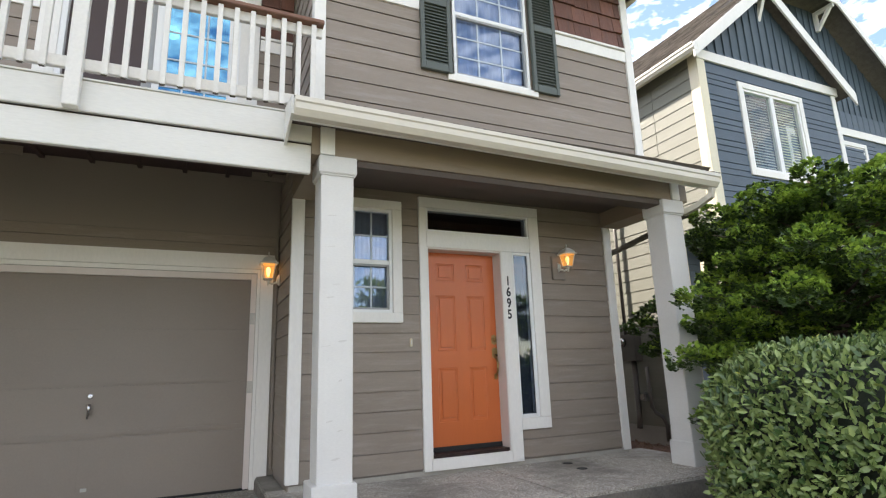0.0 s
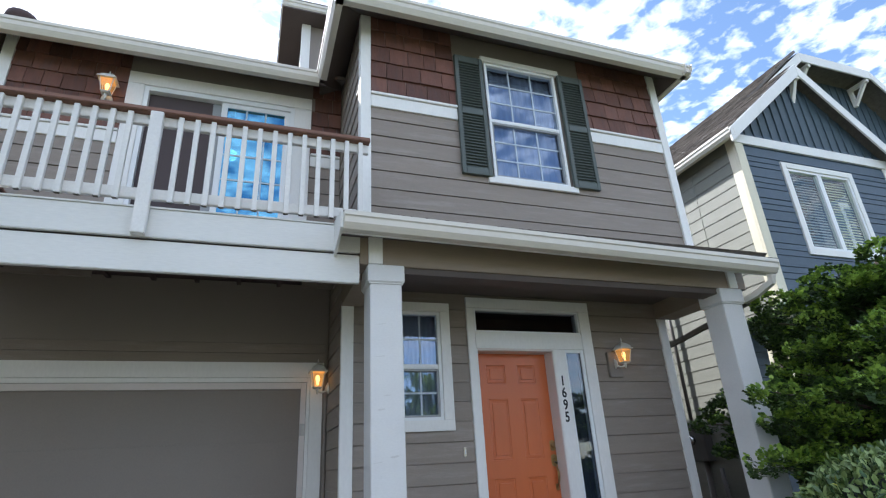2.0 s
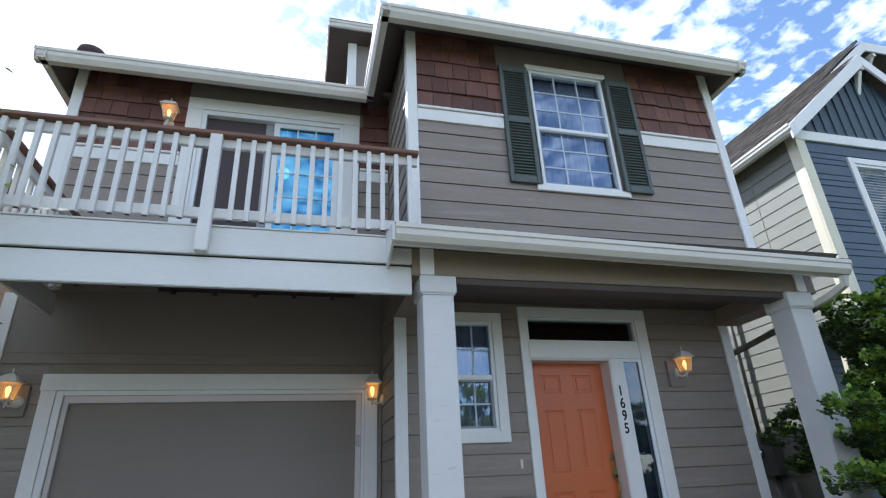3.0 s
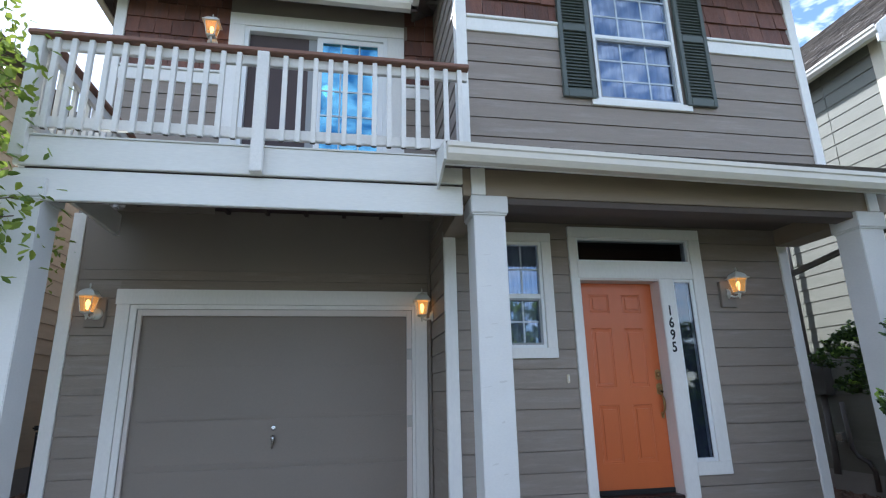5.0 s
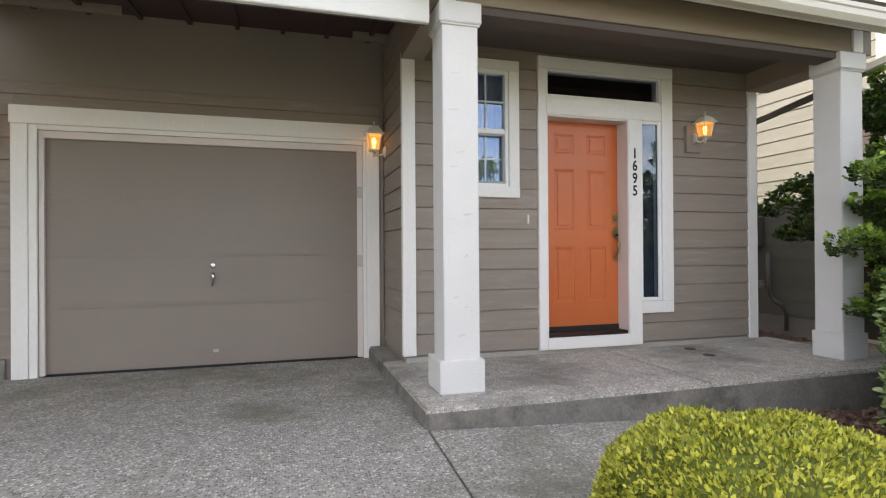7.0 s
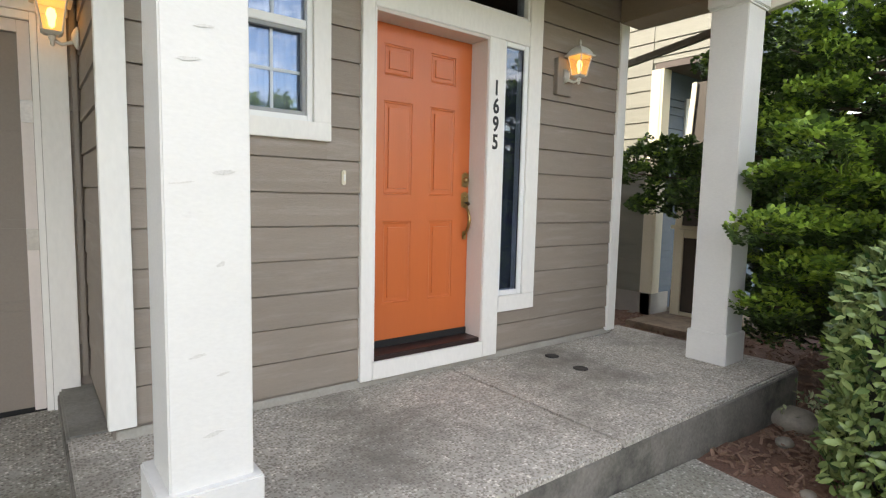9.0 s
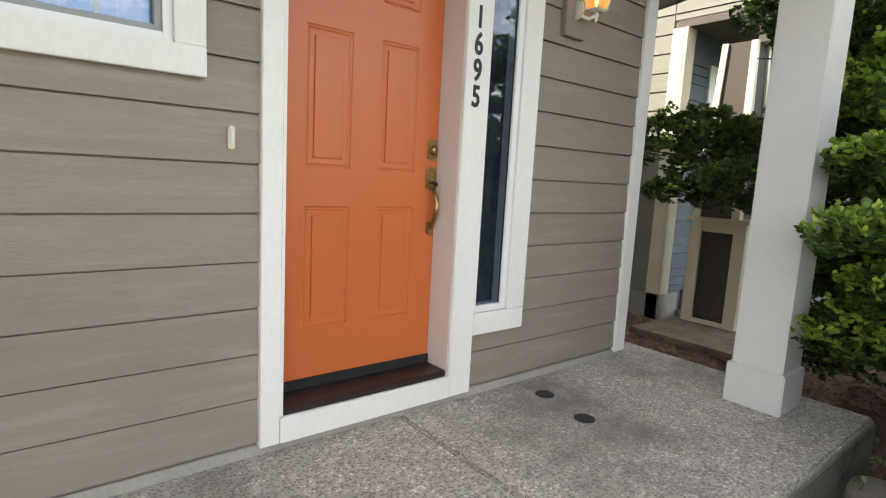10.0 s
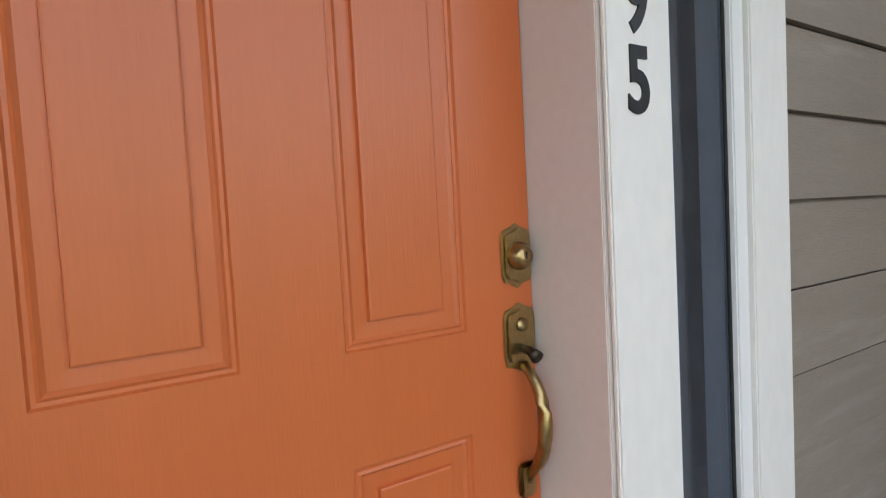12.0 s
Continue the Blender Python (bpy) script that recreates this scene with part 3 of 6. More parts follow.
wall_b = holed_wall("wall_balcony", M_panel, house, "y", BALWALL + 0.002, 0.14, -2.53, 1.08, 3.585, 6.3, [H_sl])
wall_v = holed_wall("wall_bay_side", M_panel, house, "x", 1.082, 0.12, UPWALL + 0.15, BALWALL + 0.1, 3.28, 6.3)
wall_e = holed_wall("wall_east", M_panel, house, "x", 4.74, 0.12, DOORWALL + 0.16, 16.0, 0.1, 6.3)
wall_w = holed_wall("wall_west", M_panel, house, "x", WEST + 0.002, 0.12, GARWALL + 0.16, 16.0, 0.1, 3.4)
wall_w2 = holed_wall("wall_west_upper", M_panel, house, "x", -2.528, 0.12, BALWALL + 0.15, 16.0, 3.4, 6.3)
wall_n = holed_wall("wall_back", M_panel, house, "y", 16.0, 0.15, WEST, EAST, 0.1, 6.3)
wall_e2 = holed_wall("wall_upper_east", M_panel, house, "x", 4.76, 0.12, UPWALL + 0.145, DOORWALL + 0.155, 3.32, 6.3)
# rooms behind the panes; the gloom of an unlit inside is their colour
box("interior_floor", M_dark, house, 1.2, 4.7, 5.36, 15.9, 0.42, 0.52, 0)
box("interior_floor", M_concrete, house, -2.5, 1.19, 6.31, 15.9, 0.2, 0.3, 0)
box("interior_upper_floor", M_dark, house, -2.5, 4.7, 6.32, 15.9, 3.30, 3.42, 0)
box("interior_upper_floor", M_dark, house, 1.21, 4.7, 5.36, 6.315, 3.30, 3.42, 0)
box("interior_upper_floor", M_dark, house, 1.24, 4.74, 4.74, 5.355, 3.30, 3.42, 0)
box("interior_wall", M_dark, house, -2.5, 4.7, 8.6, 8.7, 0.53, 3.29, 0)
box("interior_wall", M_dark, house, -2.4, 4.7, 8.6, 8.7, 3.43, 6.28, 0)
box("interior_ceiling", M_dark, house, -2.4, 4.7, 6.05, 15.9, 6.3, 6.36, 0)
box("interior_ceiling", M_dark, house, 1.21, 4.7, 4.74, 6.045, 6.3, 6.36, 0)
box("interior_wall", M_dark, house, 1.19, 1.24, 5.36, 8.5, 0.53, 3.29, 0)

LOW, LSTEP = 0.680, 0.184
lap_siding(wall_s, M_siding, "y", DOORWALL, -1, INNER + 0.09, EAST - 0.09, 0.485, 3.25, LOW, LSTEP, [(2.31, 3.385, 0.45, 3.19), (3.385, 3.755, 0.80, 3.19), (1.33, 2.085, 1.91, 3.11)])
lap_siding(wall_g, M_siding, "y", GARWALL, -1, WEST + 0.10, INNER - 0.012, 0.50, 2.90, 0.684, 0.1915, [(-2.215, 0.95, 0.1, 2.68)])
lap_siding(wall_r, M_siding, "x", INNER, -1, DOORWALL + 0.01, GARWALL - 0.03, 0.50, 3.5, LOW, LSTEP)
lap_siding(wall_u, M_siding, "y", UPWALL, -1, 1.165, 4.80, 3.45, 4.995, 3.863, 0.1964, [(2.42, 3.455, 4.27, 5.9)])
lap_siding(wall_v, M_siding, "x", 1.08, -1, UPWALL + 0.09, BALWALL - 0.02, 3.45, 6.2, 3.863, 0.1964)
lap_siding(wall_b, M_siding, "y", BALWALL, -1, -2.44, 1.06, 3.45, 4.99, 3.85, 0.1964, [(-1.31, 0.68, 3.4, 5.93)])
lap_siding(wall_w, M_siding, "x", WEST, -1, GARWALL + 0.12, 9.5, 0.50, 3.3, 0.684, 0.1915)
# plain panel between garage trim and the balcony
box("frieze_panel", M_panel, wall_g, WEST + 0.10, INNER - 0.02, GARWALL - 0.016, GARWALL, 2.90, 3.60, 0.003, "flat taupe panel above the garage door")
# concrete at the foot of the walls
box("foundation", M_found, house, INNER + 0.01, EAST, DOORWALL - 0.012, DOORWALL - 0.001, 0.43, 0.484, 0.003)
box("foundation", M_concrete, house, WEST, -2.27, GARWALL - 0.03, GARWALL, -0.1, 0.50, 0.004)

# corner boards, bands
box("corner_board", M_trim, wall_s, INNER - 0.022, INNER + 0.092, DOORWALL - 0.038, DOORWALL, 0.50, 3.13, 0.003)
box("corner_board", M_trim, wall_s, INNER - 0.022, INNER - 0.001, DOORWALL + 0.001, DOORWALL + 0.03, 0.50, 3.13, 0.003)
box("corner_board", M_trim, wall_s, EAST - 0.09, EAST + 0.02, DOORWALL - 0.034, DOORWALL, 0.47, 3.12, 0.003)
box("corner_board", M_trim, wall_s, EAST + 0.002, EAST + 0.022, DOORWALL + 0.002, DOORWALL + 0.09, 0.47, 3.12, 0.003)
box("inside_corner_strip", M_panel, wall_g, INNER - 0.050, INNER - 0.024, GARWALL - 0.048, GARWALL - 0.020, 0.50, 2.90, 0.003)
box("corner_board", M_trim, wall_g, WEST - 0.02, WEST + 0.10, GARWALL - 0.038, GARWALL, 0.48, 3.5, 0.003)
box("corner_board", M_trim, wall_u, 1.06, 1.165, UPWALL - 0.038, UPWALL, 3.45, 6.24, 0.003)
box("corner_board", M_trim, wall_u, 1.06, 1.079, UPWALL + 0.001, UPWALL + 0.088, 3.45, 6.24, 0.003)
box("corner_board", M_trim, wall_u, 4.80, 4.905, UPWALL - 0.038, UPWALL, 3.45, 6.24, 0.003)
box("corner_board", M_trim, wall_b, -2.55, -2.44, BALWALL - 0.038, BALWALL, 3.56, 6.24, 0.003)
for a, b in ((1.167, 2.105), (3.755, 4.798)):
    box("band_board", M_trim, wall_u, a, b, UPWALL - 0.034, UPWALL, 4.985, 5.125, 0.003)
    box("drip_cap", M_trim, wall_u, a - 0.0, b, UPWALL - 0.055, UPWALL, 5.128, 5.158, 0.005)
for a, b in ((-2.438, -1.335), (0.705, 1.055)):
    box("band_board", M_trim, wall_b, a, b, BALWALL - 0.03, BALWALL, 4.985, 5.125, 0.003)
    box("drip_cap", M_trim, wall_b, a, b, BALWALL - 0.05, BALWALL, 5.128, 5.158, 0.005)


def shakes(parent, plane, a0, a1, z0, z1, rows, holes, seed):
    """Courses of cedar shakes of mixed widths, their lower edges uneven."""
    rng = random.Random(seed)
    h = (z1 - z0) / rows
    for r in range(rows):
        x = a0 - rng.uniform(0, 0.08)
        while x < a1:
            w = rng.uniform(0.13, 0.25)
            s0, s1 = max(x, a0), min(x + w - 0.006, a1)
            x += w
            if s1 - s0 < 0.03 or any(s0 < q[1] and s1 > q[0] and z0 + r * h < q[3] and z0 + (r + 1) * h > q[2] for q in holes):
                cut = [q for q in holes if s0 < q[1] and s1 > q[0]]
                if not cut or s1 - s0 < 0.03:
                    continue
                if s0 < cut[0][0] - 0.03:
                    s1 = cut[0][0]
                elif s1 > cut[0][1] + 0.03:
                    s0 = cut[0][1]
                else:
                    continue
            lo = z0 + r * h + rng.uniform(0.0, 0.012)
            t = 0.026 + rng.uniform(-0.004, 0.006)
            prof = [(0, lo), (t, lo), (0.006, lo + h + 0.005), (0, lo + h + 0.005)]
            part("shake", add_prism(bmesh.new(), [(s0, plane - d, hh) for d, hh in prof], (s1 - s0, 0, 0)), M_shake, parent)


shakes(wall_u, UPWALL, 1.167, 4.798, 5.16, 6.2, 5, [(2.105, 3.755, 5.0, 6.0)], 3)
shakes(wall_b, BALWALL, -2.438, 1.06, 5.16, 6.2, 5, [(-1.335, 0.705, 5.0, 6.0)], 4)


# ---- eaves, gutters, roofs ----
def gutter(name, p0, p1, out, parent, label, h=0.15, w=0.12):
    """A moulded trough gutter from p0 to p1 (top outer edge), its face towards out."""
    o = Vector(out)
    prof = [(0, 0), (0, -0.035), (-0.012, -0.045), (-0.016, -0.09), (-0.05, -h), (-w, -h), (-w, 0), (-w + 0.008, 0), (-w + 0.008, -h + 0.01), (-0.052, -h + 0.01), (-0.024, -0.09), (-0.012, -0.03), (-0.010, 0)]
    pts = [Vector(p0) + o * a + Vector((0, 0, b)) for a, b in prof]
    return prism(name, M_gutter, parent, pts, Vector(p1) - Vector(p0), label)


porch_roof = thing("porch_roof", (3.0, 4.2, 3.1), "low porch roof with a cream gutter along its edge", "porch roof", kind="structure")
GL, GR = Vector((0.80, 3.75, 3.385)), Vector((5.10, 3.75, 3.315))
gutter("gutter", GL, GR, (0, -1, 0), porch_roof, "cream metal gutter with dirt along the lip", 0.132)
for gp in (GL, GR):
    prism("gutter_end", M_gutter, porch_roof, [gp + Vector((0, 0, 0)), gp + Vector((0, 0, -0.05)), gp + Vector((0, 0.05, -0.132)), gp + Vector((0, 0.12, -0.132)), gp + Vector((0, 0.12, 0))], (0.004 if gp is GR else -0.004, 0, 0))
prism("roof_deck", M_shingle, porch_roof, [(0.84, 3.80, 3.39), (0.84, 4.575, 3.62), (0.84, 4.575, 3.56), (0.84, 3.88, 3.33)], (4.2, 0, 0), "dark roof shingles")
prism("fascia", M_trim, porch_roof, [(0.80, 3.872, 3.25), (0.80, 3.895, 3.25), (0.80, 3.895, 3.37), (0.80, 3.872, 3.37)], (4.28, 0, -0.07))
prism("eave_return", M_fascia, porch_roof, [(0.775, 3.80, 3.40), (0.775, 3.80, 3.26), (0.775, 4.14, 3.15), (0.775, 4.14, 3.46)], (0.02, 0, 0), "white end board of the porch eave")
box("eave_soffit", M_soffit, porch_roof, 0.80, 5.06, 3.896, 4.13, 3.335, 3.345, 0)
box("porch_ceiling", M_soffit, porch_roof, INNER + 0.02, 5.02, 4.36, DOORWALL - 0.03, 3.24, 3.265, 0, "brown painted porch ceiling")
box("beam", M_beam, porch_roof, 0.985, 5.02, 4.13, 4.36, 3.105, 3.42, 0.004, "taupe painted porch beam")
# dark strip below the beam; its shadow is put in as a board
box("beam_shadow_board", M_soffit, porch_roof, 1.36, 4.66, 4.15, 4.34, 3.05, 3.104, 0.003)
box("beam_side", M_beam, porch_roof, 4.70, 4.98, 4.362, DOORWALL - 0.03, 3.06, 3.30, 0.004)
box("beam_side", M_beam, porch_roof, 1.00, 1.20, 4.362, DOORWALL - 0.03, 3.06, 3.42, 0.004)
box("beam_end_trim", M_trim, porch_roof, 1.05, 1.165, 4.105, 4.129, 3.108, 3.36, 0.003)
box("beam_end_trim", M_trim, porch_roof, 4.78, 4.89, 4.105, 4.129, 3.108, 3.30, 0.003)



def gutter_debris():
    """Dark needles and moss along the lip of the porch gutter, thicker towards the east end."""
    rng = random.Random(23)
    bm = bmesh.new()
    for i in range(110):
        s = 1 - rng.random() ** 2 * 0.95
        p = GL.lerp(GR, s)
        r = bmesh.ops.create_icosphere(bm, subdivisions=1, radius=1.0)
        k = Vector((rng.uniform(0.006, 0.022), rng.uniform(0.004, 0.010), rng.uniform(0.003, 0.007)))
        for v in r["verts"]:
            v.co = Vector((p.x + v.co.x * k.x, p.y + 0.004 + v.co.y * k.y, p.z + k.z * 0.5 + v.co.z * k.z))
    for i in range(9):
        r = bmesh.ops.create_icosphere(bm, subdivisions=1, radius=1.0)
        for v in r["verts"]:
            v.co = Vector((0.80 + i * 0.012 + v.co.x * 0.012, 3.80 + rng.uniform(-0.03, 0.05) + v.co.y * 0.014, 3.395 + v.co.z * 0.008))
    ob = part("debris", bm, M_joist, porch_roof, "dark needles and moss on the gutter lip")
    ob["kind"] = "stuff"


gutter_debris()

# upper eaves: front bay and balcony side, with gutters that meet at an inner corner
roof = thing("main_roof", (1.0, 8.0, 6.0), "dark shingled hip roof with white gutters and brown soffits", "roof", kind="structure")
EV = 6.075
gutter("gutter", (0.74, 4.14, EV), (5.15, 4.14, EV), (0, -1, 0), roof, "", 0.145)
gutter("gutter", (0.70, 5.44, EV), (0.70, 4.10, EV), (-1, 0, 0), roof, "", 0.145)
gutter("gutter", (-2.82, 5.45, EV), (0.74, 5.45, EV), (0, -1, 0), roof, "", 0.145)
gutter("gutter", (5.15, 4.12, EV), (5.15, 15.9, EV), (1, 0, 0), roof, "", 0.145)
gutter("gutter", (-2.82, 15.9, EV), (-2.82, 5.45, EV), (-1, 0, 0), roof, "", 0.145)


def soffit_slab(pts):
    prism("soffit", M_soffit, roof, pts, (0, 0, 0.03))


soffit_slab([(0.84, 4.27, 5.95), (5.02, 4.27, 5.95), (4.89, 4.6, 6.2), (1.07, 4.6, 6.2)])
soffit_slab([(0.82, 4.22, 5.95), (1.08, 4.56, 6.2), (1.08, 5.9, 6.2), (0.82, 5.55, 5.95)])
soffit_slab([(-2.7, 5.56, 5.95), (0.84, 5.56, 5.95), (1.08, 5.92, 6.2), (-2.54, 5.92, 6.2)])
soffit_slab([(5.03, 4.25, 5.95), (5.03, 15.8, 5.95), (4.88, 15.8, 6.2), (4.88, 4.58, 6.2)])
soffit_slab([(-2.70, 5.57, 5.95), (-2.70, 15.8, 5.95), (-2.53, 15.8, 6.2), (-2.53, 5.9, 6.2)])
# hip roof over the front bay and a lower one over the balcony side
bm = bmesh.new()
for pts in (([0.78, 4.2, 6.08], [5.08, 4.2, 6.08], [2.93, 6.6, 7.4]), ([0.78, 4.2, 6.08], [2.93, 6.6, 7.4], [2.93, 10.0, 7.4], [0.78, 10.0, 6.08]),
            ([5.08, 4.2, 6.08], [5.08, 10.0, 6.08], [2.93, 10.0, 7.4], [2.93, 6.6, 7.4]),
            ([-2.75, 5.5, 6.08], [1.2, 5.5, 6.08], [1.2, 8.5, 7.5], [-0.8, 8.5, 7.5]), ([-2.75, 5.5, 6.08], [-0.8, 8.5, 7.5], [-0.8, 15.9, 7.5], [-2.75, 15.9, 6.08]),
            ([-0.8, 8.5, 7.5], [1.2, 8.5, 7.5], [5.08, 10.0, 6.08], [5.08, 15.9, 6.08], [-0.8, 15.9, 7.5])):
    bm.faces.new([bm.verts.new(p) for p in pts])
ob = part("roof_surface", bm, M_shingle, roof, "dark roof shingles")
sol = ob.modifiers.new("thickness", "SOLIDIFY")
sol.thickness = 0.04
# small dormer that rises behind the balcony eave
dormer = thing("roof_dormer", (1.0, 7.0, 6.3), "small roof dormer with white corner trim and a gutter", "dormer", kind="structure")
box("dormer_wall", M_panel, dormer, 0.56, 2.4, 6.25, 9.0, 6.2, 7.56, 0)
box("corner_board", M_trim, dormer, 0.54, 0.66, 6.22, 6.249, 6.3, 7.54, 0.003)
box("corner_board", M_trim, dormer, 0.54, 0.559, 6.25, 6.35, 6.3, 7.54, 0.003)
prism("dormer_soffit", M_soffit, dormer, [(0.26, 5.98, 7.50), (2.6, 5.98, 7.50), (2.6, 9.0, 7.50), (0.26, 9.0, 7.50)], (0, 0, 0.02))
gutter("gutter", (0.25, 5.96, 7.64), (2.6, 5.96, 7.64), (0, -1, 0), dormer, "", 0.13)
prism("bargeboard", M_trim, dormer, [(0.24, 5.94, 7.50), (0.24, 5.94, 7.65), (0.24, 9.0, 7.65), (0.24, 9.0, 7.50)], (0.02, 0, 0))
prism("roof_surface", M_shingle, dormer, [(0.26, 5.98, 7.652), (2.6, 5.98, 7.652), (2.6, 7.6, 8.2), (0.26, 7.6, 8.2)], (0, 0, 0.03))
bm = add_lathe(bmesh.new(), (-2.55, 6.05, 6.10), [(0.12, -0.1), (0.12, 0.36), (0.16, 0.40), (0.15, 0.48), (0.08, 0.53), (0.0, 0.54)], 14)
tagged(part("roof_vent", bm, M_joist, None, smooth=True), "small reddish-brown domed vent on the roof edge", "roof vent")


# ---- columns ----
def column(cx, cy, z0, label, b=0.146, shift=0.0):
    c = thing("porch_column", (cx, cy, z0), label, "column", "porch columns")
    s = 0.128
    part("shaft", add_box(bmesh.new(), cx - s, cx + s, cy - s, cy + s, z0 + 0.20, 2.985, 0.006), M_column, c)
    bm = add_box(bmesh.new(), cx + shift - b, cx + shift + b, cy - b, cy + b, z0 - 0.12 if z0 < 0.4 else z0, z0 + 0.225, 0.006)
    part("base", bm, M_column, c)
    b = 0.146
    bm = add_box(bmesh.new(), cx - b - 0.004, cx + b + 0.004, cy - b - 0.004, cy + b + 0.004, 2.96, 3.104, 0.006)
    part("capital", bm, M_column, c)
    bm = add_box(bmesh.new(), cx - s - 0.012, cx + s + 0.012, cy - s - 0.012, cy + s + 0.012, 2.945, 2.959, 0.003)
    part("neck_moulding", bm, M_column, c)
    return c


front_column = column(1.195, 4.258, SLAB, "square white boxed porch column with flaking paint on the slab", 0.160, -0.006)
flake_rng = random.Random(5)
for z in (0.83, 1.02, 1.09, 1.37, 1.62, 1.655, 1.98, 2.08, 2.37, 2.62):
    cx = 1.195 + flake_rng.uniform(-0.08, 0.05)
    wide, high = flake_rng.uniform(0.03, 0.085), flake_rng.uniform(0.004, 0.011)
    pts = []
    for k in range(12):
        an = 2 * math.pi * k / 12
        pts.append((cx + math.cos(an) * wide * flake_rng.uniform(0.35, 0.55), 4.1295, z + math.sin(an) * high * flake_rng.uniform(0.4, 1.0) + math.cos(an) * 0.004))
    prism("paint_flake", M_flake, front_column, pts, (0, -0.0018, 0))
column(4.780, 4.258, SLAB, "square white boxed porch column beside the evergreen")
column(-2.150, 4.262, ground_height(-2.0, 4.3) + 0.012, "square white boxed column under the balcony corner by the drive")


# ---- balcony ----
balcony = thing("balcony", (-0.6, 4.9, 2.95), "white painted wooden balcony over the garage with weathered fascia", "balcony", kind="structure")
BF, BL, BR = 4.15, -2.245, 0.985
box("fascia_board", M_fascia, balcony, BL, BR, BF - 0.02, BF + 0.018, 3.200, 3.425, 0.005, "weathered white upper fascia board")
box("fascia_board", M_fascia, balcony, BL, BR, BF + 0.000, BF + 0.045, 2.95, 3.184, 0.005, "weathered white lower fascia board")
box("side_fascia", M_fascia, balcony, BL, BL + 0.04, BF + 0.05, BALWALL, 3.20, 3.425, 0.005)
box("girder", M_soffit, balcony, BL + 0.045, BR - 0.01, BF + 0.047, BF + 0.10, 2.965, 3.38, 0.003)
box("deck_flashing", M_fascia, balcony, BL - 0.01, BR, BF - 0.03, BF + 0.2, 3.426, 3.44, 0.002)
n_boards = 11
RISE = 0.10
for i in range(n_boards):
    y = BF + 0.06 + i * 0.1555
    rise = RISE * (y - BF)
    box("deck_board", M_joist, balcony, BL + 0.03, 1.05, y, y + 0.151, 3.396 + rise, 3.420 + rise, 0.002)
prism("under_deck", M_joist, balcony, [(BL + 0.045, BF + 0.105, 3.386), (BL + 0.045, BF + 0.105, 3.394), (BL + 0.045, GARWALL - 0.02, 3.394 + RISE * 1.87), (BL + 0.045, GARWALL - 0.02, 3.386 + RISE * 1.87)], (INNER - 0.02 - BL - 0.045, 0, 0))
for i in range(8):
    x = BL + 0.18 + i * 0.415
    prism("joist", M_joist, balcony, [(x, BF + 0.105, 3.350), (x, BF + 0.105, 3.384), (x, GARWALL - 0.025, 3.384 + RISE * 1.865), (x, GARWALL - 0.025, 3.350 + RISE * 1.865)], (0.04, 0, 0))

railing = thing("balcony_railing", (-0.6, 4.1, 3.43), "white wooden balcony railing with square balusters and a brown cap", "railing")
RY = 4.135


def baluster_run(axis, fixed, a0, a1, step):
    n = int((a1 - a0) / step)
    for i in range(n + 1):
        a = a0 + i * step
        if axis == "x":
            if abs(a + 0.60) < 0.07:
                continue
            bm = add_box(bmesh.new(), a - 0.019, a + 0.019, fixed - 0.062, fixed - 0.024, 3.463, 4.207, 0.003)
        else:
            bm = add_box(bmesh.new(), fixed - 0.062, fixed - 0.024, a - 0.019, a + 0.019, 3.463, 4.207, 0.003)
        foot = part("baluster", bm, M_rail, railing)
        foot.data.materials.append(M_endgrain)
        for p in foot.data.polygons:
            if p.normal.z < -0.9:
                p.material_index = 1


baluster_run("x", RY, -2.075, 1.0, 0.1173)
box("bottom_rail", M_rail, railing, -2.16, 1.05, RY - 0.022, RY + 0.018, 3.493, 3.578, 0.004)
box("upper_rail", M_rail, railing, -2.16, 1.05, RY - 0.022, RY + 0.018, 4.130, 4.213, 0.004)
box("rail_cap", M_cap, railing, -2.27, 1.055, RY - 0.085, RY + 0.06, 4.215, 4.253, 0.006, "brown stained wooden rail cap")
box("newel", M_rail, railing, -0.645, -0.555, RY - 0.095, RY - 0.025, 3.195, 4.213, 0.004)
box("newel", M_rail, railing, -2.255, -2.165, RY - 0.06, RY + 0.03, 3.25, 4.213, 0.004)
baluster_run("y", -2.19, 4.28, 5.85, 0.1173)
box("bottom_rail", M_rail, railing, -2.21, -2.17, RY + 0.04, BALWALL - 0.03, 3.493, 3.578, 0.004)
box("upper_rail", M_rail, railing, -2.21, -2.17, RY + 0.04, BALWALL - 0.03, 4.130, 4.213, 0.004)
box("rail_cap", M_cap, railing, -2.27, -2.13, RY + 0.062, BALWALL - 0.03, 4.215, 4.253, 0.006, "brown stained wooden rail cap")


